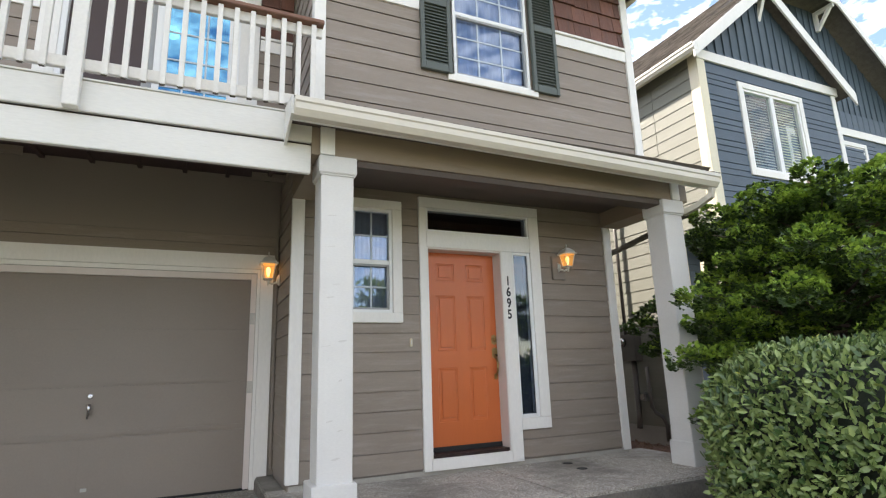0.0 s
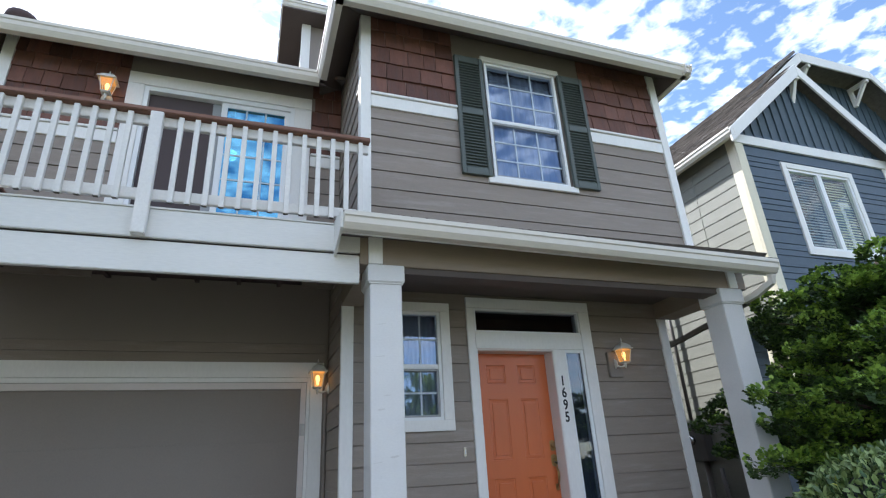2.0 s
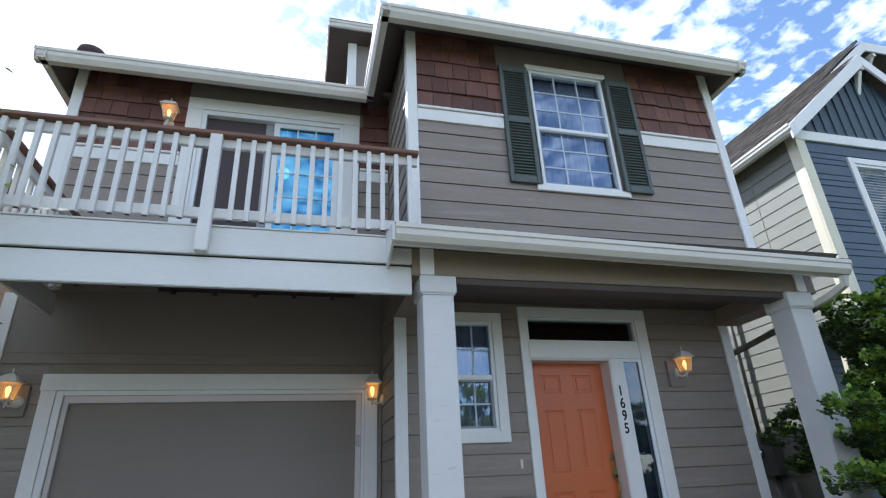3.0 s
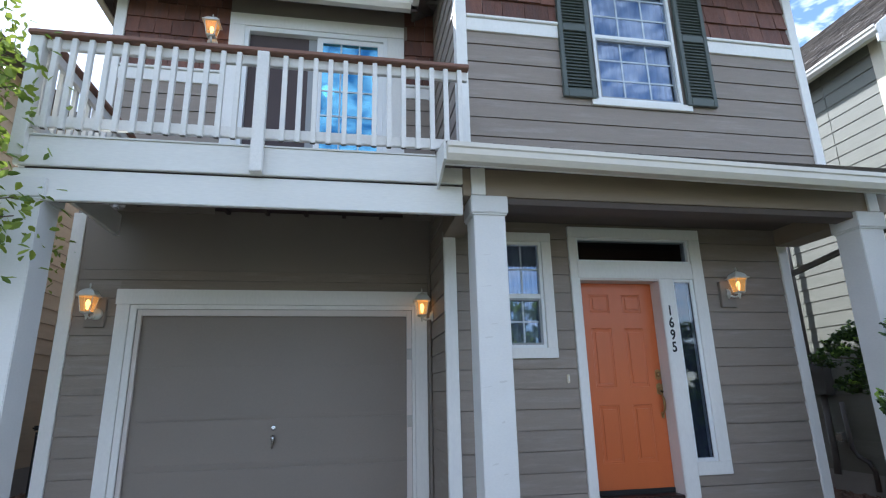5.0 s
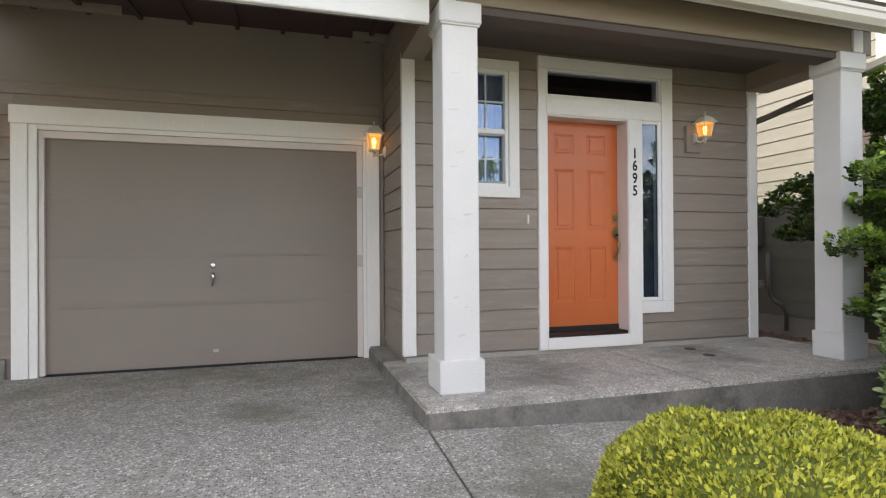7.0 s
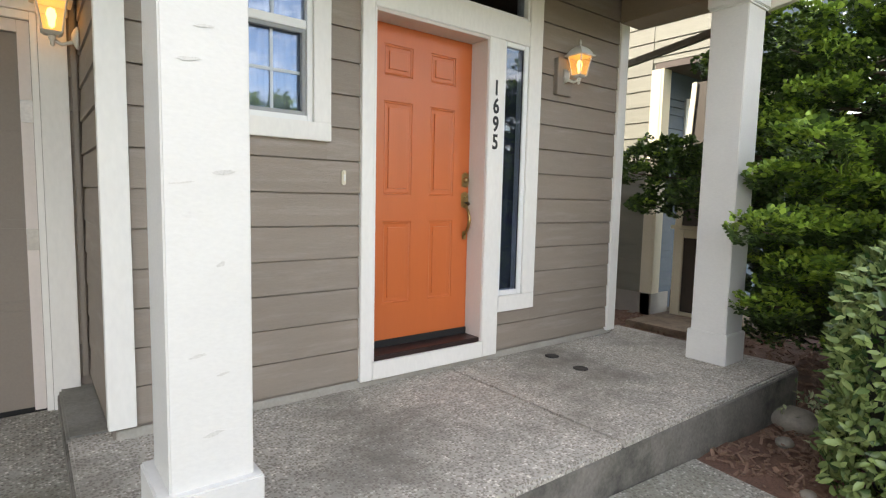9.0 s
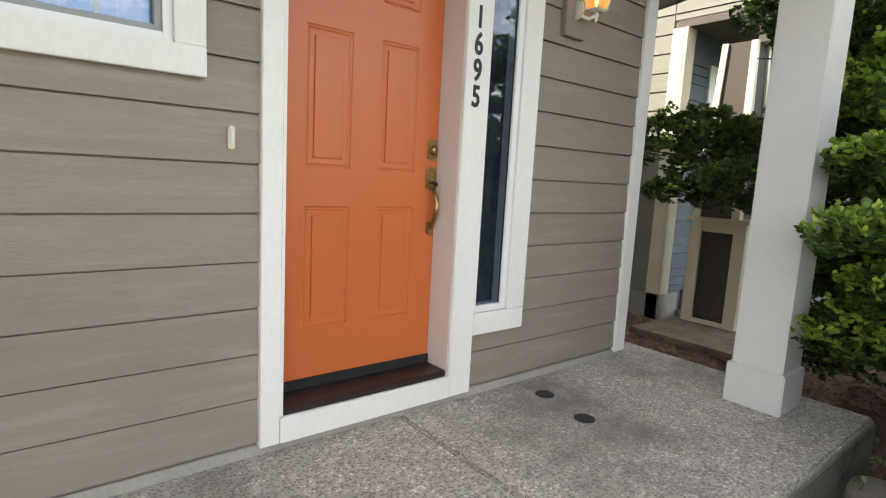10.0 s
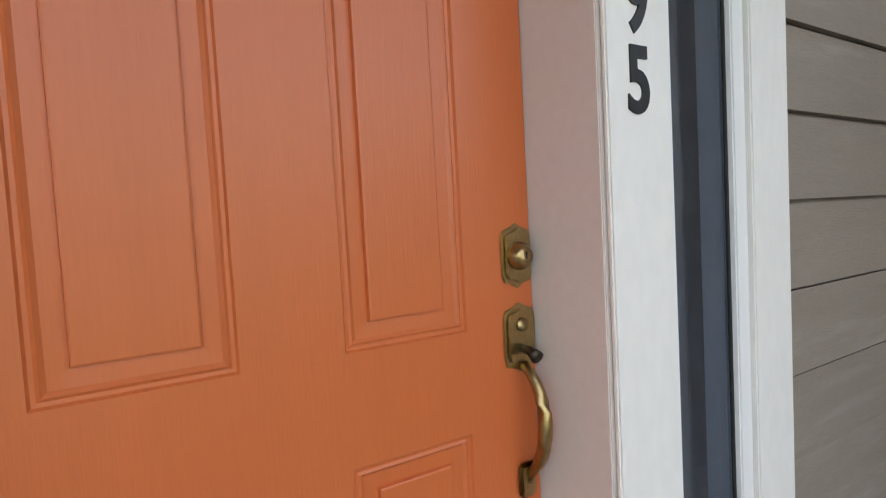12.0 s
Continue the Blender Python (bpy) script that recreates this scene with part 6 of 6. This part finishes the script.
bin_ = thing("yard_bin", (-3.55, 8.3, 0.5), "black plastic bin standing in the side yard", "bin")
bm = add_prism(bmesh.new(), [(-3.72, 8.05, 0.40), (-3.38, 8.05, 0.40), (-3.38, 8.42, 0.40), (-3.72, 8.42, 0.40)], (0, 0, 0.85))
bmesh.ops.bevel(bm, geom=list(bm.edges), offset=0.02, segments=2, affect="EDGES")
part("body", bm, M_bin, bin_)
part("lid", add_box(bmesh.new(), -3.75, -3.35, 8.02, 8.45, 1.252, 1.31, 0.02), M_bin, bin_)


# ---- plants ----
def leaf_mesh(name, mat, parent, base, direction, normal, length, width, fold=0.25, label="", kind=""):
    """Many small leaves in one mesh: each a folded, pointed blade of six corners."""
    n = len(base)
    d = direction / np.linalg.norm(direction, axis=1, keepdims=True)
    s = np.cross(d, normal)
    s /= np.maximum(np.linalg.norm(s, axis=1, keepdims=True), 1e-6)
    u = np.cross(s, d)
    L, W = length[:, None], width[:, None]
    f = fold * W
    vs = np.stack([base, base + d * L * 0.35 + s * W * 0.5 + u * f, base + d * L * 0.75 + s * W * 0.36 + u * f * 0.6, base + d * L - u * f * 0.6,
                   base + d * L * 0.75 - s * W * 0.36 + u * f * 0.6, base + d * L * 0.35 - s * W * 0.5 + u * f], axis=1).reshape(-1, 3)
    quads = np.array([[0, 1, 2, 3], [0, 3, 4, 5]])
    loops = (np.arange(n)[:, None, None] * 6 + quads[None]).reshape(-1)
    me = bpy.data.meshes.new(name)
    me.vertices.add(len(vs))
    me.vertices.foreach_set("co", vs.astype(np.float32).reshape(-1))
    me.loops.add(len(loops))
    me.loops.foreach_set("vertex_index", loops.astype(np.int32))
    me.polygons.add(n * 2)
    me.polygons.foreach_set("loop_start", (np.arange(n * 2) * 4).astype(np.int32))
    me.update(calc_edges=True)
    me.materials.append(mat)
    ob = new(name, me)
    if parent is not None:
        ob.parent = parent
        ob.matrix_parent_inverse = Matrix.Translation(-parent.location)
    if label:
        ob["label"] = label
    if kind:
        ob["kind"] = kind
    return ob


def unit(v):
    return v / np.maximum(np.linalg.norm(v, axis=1, keepdims=True), 1e-6)


def lumpy(p, amp, freq, seed):
    return np.array([noise.noise((q[0] * freq + seed, q[1] * freq, q[2] * freq)) for q in p]) * amp


def superball(rng, n, power):
    """Points on a rounded box of half-size 1, and the way out of it."""
    v = unit(rng.normal(size=(n, 3)))
    r = (np.abs(v) ** power).sum(axis=1) ** (-1.0 / power)
    p = v * r[:, None]
    g = np.sign(p) * np.abs(p) ** (power - 1)
    return p, unit(g)


def hedge():
    rng = np.random.default_rng(5)
    c, h = np.array([4.84, 2.49, 0.72]), np.array([1.22, 0.86, 0.80])
    e = thing("hedge", (4.78, 2.50, 0.0), "clipped rounded evergreen hedge with glossy green leaves", "hedge")
    # near-black core fills the hedge; shade between leaves put into its colour
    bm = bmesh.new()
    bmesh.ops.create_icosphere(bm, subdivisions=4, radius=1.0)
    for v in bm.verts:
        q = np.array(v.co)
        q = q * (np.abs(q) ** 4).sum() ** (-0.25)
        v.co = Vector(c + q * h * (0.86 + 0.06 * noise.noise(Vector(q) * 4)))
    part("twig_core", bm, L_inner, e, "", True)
    n = 21000
    p, g = superball(rng, n, 3.6)
    depth = 1.0 - np.abs(rng.normal(0, 0.055, n)) + 0.02
    pos = c + p * h * depth[:, None]
    pos += g * lumpy(p * h, 0.07, 2.2, 3.0)[:, None]
    ok = pos[:, 2] > 0.0
    pos, g = pos[ok], g[ok]
    n = len(pos)
    d = unit(g * 0.55 + np.array([0, 0, 0.35]) + rng.normal(0, 0.6, (n, 3)))
    nm = unit(g + rng.normal(0, 0.35, (n, 3)) + np.array([0, 0, 0.4]))
    leaf_mesh("foliage", L_hedge, e, pos, d, nm, rng.uniform(0.042, 0.082, n), rng.uniform(0.022, 0.037, n), 0.2, "", "stuff")
    # leaves that stand out singly on the side towards the walk
    m = 220
    pick = np.where((pos[:, 0] < 4.3) | (pos[:, 1] < 1.9))[0]
    pick = rng.choice(pick, m, replace=False)
    shared = None
    for i in pick:
        if shared is None:
            one = leaf_mesh("leaf", L_hedge, e, np.zeros((1, 3)), np.array([[0, 0, 1.0]]), np.array([[0, -1.0, 0]]), np.array([0.068]), np.array([0.033]), 0.2)
            shared = one.data
        else:
            one = new("leaf", shared)
            one.parent = e
            one.matrix_parent_inverse = Matrix.Translation(-e.location)
        q = Vector(d[i]).to_track_quat("Z", "Y")
        one.matrix_basis = Matrix.Translation(Vector(pos[i] + g[i] * 0.025)) @ q.to_matrix().to_4x4()
    # young upright shoots along the top
    for k in range(26):
        i = rng.integers(0, n)
        if pos[i, 2] < 1.25:
            continue
        m2 = 7
        b = np.repeat(pos[i][None], m2, 0) + np.array([0, 0, 1.0]) * np.linspace(0, 0.07, m2)[:, None]
        dd = unit(rng.normal(0, 0.6, (m2, 3)) + np.array([0, 0, 1.2]))
        leaf_mesh("shoot", L_yellow, e, b, dd, unit(rng.normal(0, 1, (m2, 3))), rng.uniform(0.03, 0.055, m2), rng.uniform(0.010, 0.016, m2))


def lime_shrub(cx, cy, r, top, n, seed, label):
    rng = np.random.default_rng(seed)
    base = ground_height(cx, cy)
    hz = (top - base) / 2
    c, h = np.array([cx, cy, base + hz * 0.9]), np.array([r, r * 0.95, hz * 1.1])
    e = thing("lime_shrub", (cx, cy, base), label, "shrub", "low lime shrubs")
    bm = bmesh.new()
    bmesh.ops.create_icosphere(bm, subdivisions=4, radius=1.0)
    for v in bm.verts:
        q = np.array(v.co)
        q = q * (np.abs(q) ** 2.6).sum() ** (-1 / 2.6)
        v.co = Vector(c + q * h * (0.90 + 0.05 * noise.noise(Vector(q) * 5)))
    part("twig_core", bm, L_limecore, e, "", True)
    p, g = superball(rng, n, 2.6)
    pos = c + p * h * (1.0 - np.abs(rng.normal(0, 0.05, n)))[:, None]
    pos += g * lumpy(p * h, 0.055, 5.0, seed)[:, None]
    d = unit(g * 0.8 + np.array([0, 0, 0.45]) + rng.normal(0, 0.55, (n, 3)))
    nm = unit(g + rng.normal(0, 0.6, (n, 3)))
    leaf_mesh("foliage", L_yellow, e, pos, d, nm, rng.uniform(0.016, 0.032, n), rng.uniform(0.009, 0.016, n), 0.2, "", "stuff")
    # sprigs that stick out of the clipped top
    k = 60
    i = rng.integers(0, n, k)
    i = i[g[i][:, 2] > 0.3]
    b, dd = [], []
    for j in i:
        for s in range(9):
            b.append(pos[j] + (g[j] + np.array([0, 0, 0.5])) * 0.004 * s)
            dd.append(g[j] * 0.5 + np.array([0, 0, 0.9]) + rng.normal(0, 0.7, 3))
    b, dd = np.array(b), unit(np.array(dd))
    m = len(b)
    leaf_mesh("sprig_tuft", L_yellow, e, b, dd, unit(rng.normal(0, 1, (m, 3))), rng.uniform(0.014, 0.024, m), rng.uniform(0.008, 0.012, m), 0.2, "", "stuff")


def fan_sprays(rng, anchors, ways, size):
    """Small cupped fan-shaped sprays of scale leaves, as a cypress has them."""
    b, d, nm, ln, wd = [], [], [], [], []
    for a, w, s in zip(anchors, ways, size):
        w = w / np.linalg.norm(w)
        up = np.array([0, 0, 1.0]) + rng.normal(0, 0.45, 3)
        side_v = np.cross(w, up)
        side_v /= np.linalg.norm(side_v)
        nrm = np.cross(side_v, w)
        for i in range(13):
            ang = -1.35 + 2.7 * (i + rng.uniform(-0.4, 1.4)) / 13
            r = s * rng.uniform(0.25, 0.72) * (1 - 0.2 * abs(ang))
            dr = w * math.cos(ang) + side_v * math.sin(ang)
            b.append(a + dr * r + nrm * (0.55 * r * r / s - 0.25 * s))
            d.append(dr + side_v * rng.normal(0, 0.25) + nrm * rng.normal(0.15, 0.25))
            nm.append(nrm + rng.normal(0, 0.3, 3))
            ln.append(s * rng.uniform(0.28, 0.42))
            wd.append(s * rng.uniform(0.30, 0.44))
    return np.array(b), unit(np.array(d)), unit(np.array(nm)), np.array(ln), np.array(wd)


def cypress():
    rng = np.random.default_rng(11)
    base = Vector((6.55, 3.72, ground_height(6.5, 3.7)))
    e = thing("cypress_tree", base, "dense dark green dwarf cypress with fan-shaped sprays beside the porch", "tree")
    part("trunk", add_tube(bmesh.new(), [base - Vector((0, 0, 0.15)), base + Vector((0.03, 0, 0.8)), base + Vector((-0.05, 0.04, 2.0)), base + Vector((0, 0.02, 3.3))], [0.09, 0.075, 0.055, 0.02], 10), M_bark, e, "", True)
    anchors, ways, size, outer = [], [], [], []
    limbs = []
    for i in range(165):
        z = 0.3 + 2.80 * ((i + rng.uniform()) / 165) ** 0.92
        az = i * 2.399963 + rng.normal(0, 0.35)
        t = z / 3.15
        reach = (1.7 + 0.25 * t / 0.35 if t < 0.35 else 1.95 * (1 - 0.66 * ((t - 0.35) / 0.65) ** 2.6)) * rng.uniform(0.50, 1.12)
        if abs(math.remainder(az - 3.4, 2 * math.pi)) < 0.8 and t > 0.5:
            reach *= 1.15
        limbs.append((z, az, max(reach, 0.16)))
    limbs += [(1.45, math.radians(118), 1.75), (1.75, math.radians(112), 1.7), (2.0, math.radians(115), 1.6), (0.75, math.radians(190), 1.5), (1.0, math.radians(186), 1.72), (1.3, math.radians(180), 1.68), (1.7, math.radians(184), 1.6), (1.15, math.radians(200), 1.7)]
    # long boughs that hang out over the corner of the porch slab
    for z, turn, reach in ((1.20, 176.0, 2.08), (1.64, 174.0, 1.74), (0.67, 174.0, 1.80), (1.10, 177.0, 1.60), (1.53, 178.0, 1.55), (0.80, 176.0, 1.62), (1.35, 180.0, 1.72), (0.95, 181.0, 1.75)):
        limbs.append((z, math.radians(turn), reach))
    for z, az, reach in limbs:
        p0 = np.array([base.x, base.y, base.z + z * 0.93])
        out = np.array([math.cos(az), math.sin(az), 0.10])
        end = p0 + out * reach
        if z < 1.35 and end[1] > 4.35:
            reach *= max(0.25, (4.35 - p0[1]) / (end[1] - p0[1]))
            end = p0 + out * reach
        if end[0] < 5.15 and end[1] > 4.0:
            reach *= 0.6
            end = p0 + out * reach
        if end[0] > 7.0:
            k = min(1.0, (7.05 - p0[0]) / max(end[0] - p0[0], 1e-3)) if end[1] > 5.4 else 1.0
            end = p0 + (end - p0) * k
        part("limb", add_tube(bmesh.new(), [p0, (p0 + end) / 2 + np.array([0, 0, -0.02]), end], [0.022, 0.014, 0.005], 5), M_bark, e)
        cross = np.array([-out[1], out[0], 0.0])
        # tufts: a broad one at the tip, smaller ones back along the limb
        spots = [(1.0, 0.0, 0.20, 52), (0.86, rng.normal(0, 0.14), 0.16, 26)]
        if z > 2.4:
            # upright leaders break the outline at the top
            end = end + np.array([0, 0, rng.uniform(0.0, 0.34)])
        for j in range(int(1 + reach * 1.6)):
            spots.append((rng.uniform(0.3, 0.8), rng.normal(0, 0.16), rng.uniform(0.10, 0.17), 17))
        for s, off, rad, n in spots:
            c = p0 + (end - p0) * s + cross * off + np.array([0, 0, rng.normal(0.0, 0.05)])
            for j in range(n):
                v = unit(rng.normal(0, 1, 3)[None])[0]
                anchors.append(c + v * np.array([rad, rad, rad * 0.45]) * rng.uniform(0.4, 1.0) ** 0.5)
                ways.append(out * 0.7 + v * np.array([1, 1, 0.5]) + np.array([0, 0, 0.25]))
                size.append(rng.uniform(0.07, 0.115))
                # paler young tips up and outward; thinned at the back to paint its shade
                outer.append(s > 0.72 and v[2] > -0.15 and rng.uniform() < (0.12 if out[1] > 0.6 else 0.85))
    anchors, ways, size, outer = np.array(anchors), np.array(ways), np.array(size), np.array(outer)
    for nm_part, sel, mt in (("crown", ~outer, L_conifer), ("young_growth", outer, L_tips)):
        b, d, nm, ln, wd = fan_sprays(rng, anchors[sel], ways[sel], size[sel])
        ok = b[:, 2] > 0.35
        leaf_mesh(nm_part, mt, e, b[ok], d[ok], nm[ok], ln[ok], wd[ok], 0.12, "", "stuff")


def broadleaf(name, at, top, boughs, n, label, mat, size, seed, lo, spread, reaching=()):
    """A young tree: trunk, forking boughs and clumps of small leaves along them."""
    rng = np.random.default_rng(seed)
    base = Vector((at[0], at[1], ground_height(at[0], at[1]) - 0.1))
    e = thing(name, base, label, "tree")
    part("trunk", add_tube(bmesh.new(), [base, base + Vector((0.03, 0.02, 1.2)), base + Vector((-0.03, 0, 2.6)), base + Vector((0, 0, top * 0.85))], [0.07, 0.06, 0.045, 0.015], 10), M_bark, e, "", True)
    pos, dirs = [], []
    for i in range(boughs + len(reaching)):
        z = rng.uniform(lo, top * 0.85)
        az = rng.uniform(0, 2 * math.pi)
        reach = spread * rng.uniform(0.5, 1.0) * (1.1 - 0.5 * (z - lo) / (top - lo))
        p0 = np.array([base.x, base.y, base.z + z])
        end = p0 + np.array([math.cos(az) * reach, math.sin(az) * reach, rng.uniform(0.0, 0.6)])
        if i >= boughs:
            end = np.array(reaching[i - boughs])
            p0 = np.array([base.x, base.y, end[2] - 0.25])
            az = math.atan2(end[1] - p0[1], end[0] - p0[0])
        part("bough", add_tube(bmesh.new(), [p0, (p0 + end) / 2 + np.array([0, 0, 0.08]), end], [0.022, 0.014, 0.004], 5), M_bark, e)
        for j in range(n):
            s = rng.uniform(0.35, 1.05)
            pos.append(p0 + (end - p0) * s + rng.normal(0, 0.13, 3))
            dirs.append(rng.normal(0, 0.8, 3) + np.array([math.cos(az) * 0.4, math.sin(az) * 0.4, -0.4]))
    pos, dirs = np.array(pos), unit(np.array(dirs))
    m = len(pos)
    nm = unit(np.array([0, 0, 1.0]) + rng.normal(0, 0.5, (m, 3)))
    leaf_mesh("crown", mat, e, pos, dirs, nm, rng.uniform(0.7, 1.2, m) * size, rng.uniform(0.35, 0.6, m) * size, 0.15, "", "stuff")


hedge()
lime_shrub(1.72, 2.21, 0.56, 0.738, 26000, 21, "low rounded lime-green clipped shrub in the mulch bed")
lime_shrub(3.02, 2.28, 0.40, 0.46, 7000, 22, "low rounded lime-green clipped shrub beside the hedge")
cypress()
broadleaf("young_maple", (-3.05, 3.95), 4.6, 34, 115, "young street maple with fresh light green leaves by the drive", L_maple, 0.085, 31, 2.0, 0.95,
          ((-1.99, 3.82, 2.72), (-2.04, 3.80, 2.55), (-2.02, 3.84, 2.85), (-2.10, 3.80, 3.62), (-2.14, 3.78, 3.85), (-3.12, 6.5, 3.25), (-3.05, 6.2, 2.95)))


def ground_cover():
    """Sparse low leafy plants at the edge of the bed by the porch."""
    rng = np.random.default_rng(8)
    e = thing("ground_cover", (4.6, 3.45, 0.15), "sparse variegated leafy ground cover beside the porch slab", "ground cover", kind="stuff")
    pos, d = [], []
    for i in range(64):
        x, y = rng.uniform(4.35, 6.2), rng.uniform(3.0, 3.75)
        h = rng.uniform(0.12, 0.42)
        lean = rng.normal(0, 0.15, 2)
        for j in range(16):
            s = rng.uniform(0.15, 1)
            pos.append([x + lean[0] * s + rng.normal(0, 0.03), y + lean[1] * s + rng.normal(0, 0.03), ground_height(x, y) + h * s])
            d.append(rng.normal(0, 0.7, 3) + np.array([0, 0, 0.4]))
    pos, d = np.array(pos), unit(np.array(d))
    m = len(pos)
    leaf_mesh("leaves", L_cover, e, pos, d, unit(rng.normal(0, 0.5, (m, 3)) + np.array([0, 0, 1.0])), rng.uniform(0.03, 0.06, m), rng.uniform(0.016, 0.026, m), 0.2, "", "stuff")


ground_cover()


def stone(x, y, r, seed, label):
    bm = bmesh.new()
    bmesh.ops.create_icosphere(bm, subdivisions=3, radius=1.0)
    for v in bm.verts:
        q = Vector(v.co)
        v.co = Vector((x + q.x * r * 1.2, y + q.y * r, ground_height(x, y) + r * 0.45 + q.z * r * 0.62)) + q * r * 0.14 * noise.noise(q * 1.6 + Vector((seed, 0, 0)))
    tagged(part("stone", bm, M_stone, None, smooth=True), label, "stone", "bed stones")


stone(4.78, 3.69, 0.135, 1, "smooth grey-brown river stone against the porch slab")
stone(4.40, 3.62, 0.05, 5, "small grey pebble in the bark mulch")
stone(3.82, 3.30, 0.04, 9, "small grey pebble in the bark mulch")


def bark_chips():
    """Loose chips over the beds, in one mesh."""
    rng = np.random.default_rng(14)
    bm_v, bm_f = [], []
    for i in range(5200):
        if i % 3 == 0:
            x, y = rng.uniform(-3.95, -2.36), rng.uniform(4.5, 9.5)
        elif i % 3 == 1:
            x, y = rng.uniform(3.7, 7.1), rng.uniform(2.9, 3.78)
        else:
            x, y = rng.uniform(5.16, 7.15), rng.uniform(3.8, 8.2)
        z = ground_height(x, y) + rng.uniform(0.005, 0.03)
        q = Euler((rng.normal(0, 0.4), rng.normal(0, 0.4), rng.uniform(0, 6.28))).to_matrix()
        l, w, t = rng.uniform(0.012, 0.04), rng.uniform(0.005, 0.012), rng.uniform(0.002, 0.005)
        k = len(bm_v)
        for sx, sy, sz in ((-1, -1, -1), (1, -1, -1), (1, 1, -1), (-1, 1, -1), (-1, -0.8, 1), (0.8, -1, 1), (1, 0.7, 1), (-0.8, 1, 1)):
            bm_v.append(Vector((x, y, z)) + q @ Vector((sx * l, sy * w, sz * t)))
        bm_f += [(k, k + 3, k + 2, k + 1), (k + 4, k + 5, k + 6, k + 7), (k, k + 1, k + 5, k + 4), (k + 1, k + 2, k + 6, k + 5), (k + 2, k + 3, k + 7, k + 6), (k + 3, k, k + 4, k + 7)]
    me = bpy.data.meshes.new("bark_chips")
    me.from_pydata(bm_v, [], bm_f)
    me.materials.append(M_chip)
    tagged(new("bark_chips", me), "loose red-brown bark chips over the planting beds", "bark chips", kind="stuff")


bark_chips()

# ---- across the street, unseen: a house and trees added for the panes to reflect ----
far_house = thing("unseen_house_opposite", (2.0, -26.0, -0.3), "plain unseen house added across the street for the panes to reflect", "house", kind="structure")
box("wall", M_beige, far_house, -4.0, 7.0, -30.0, -24.0, -0.4, 5.0, 0)
prism("roof", M_shingle, far_house, [(-4.6, -30.4, 5.0), (-4.6, -23.5, 5.0), (-4.6, -27.0, 7.6)], (12.2, 0, 0))
for i, (x, y, s) in enumerate(((-9, -22, 7.5), (10.5, -21, 8.5), (18, -24, 8.0))):
    broadleaf("street_tree", (x, y), s, 60, 45, "leafy street tree across the road", L_maple, 0.4, 50 + i, 2.0, 2.6)
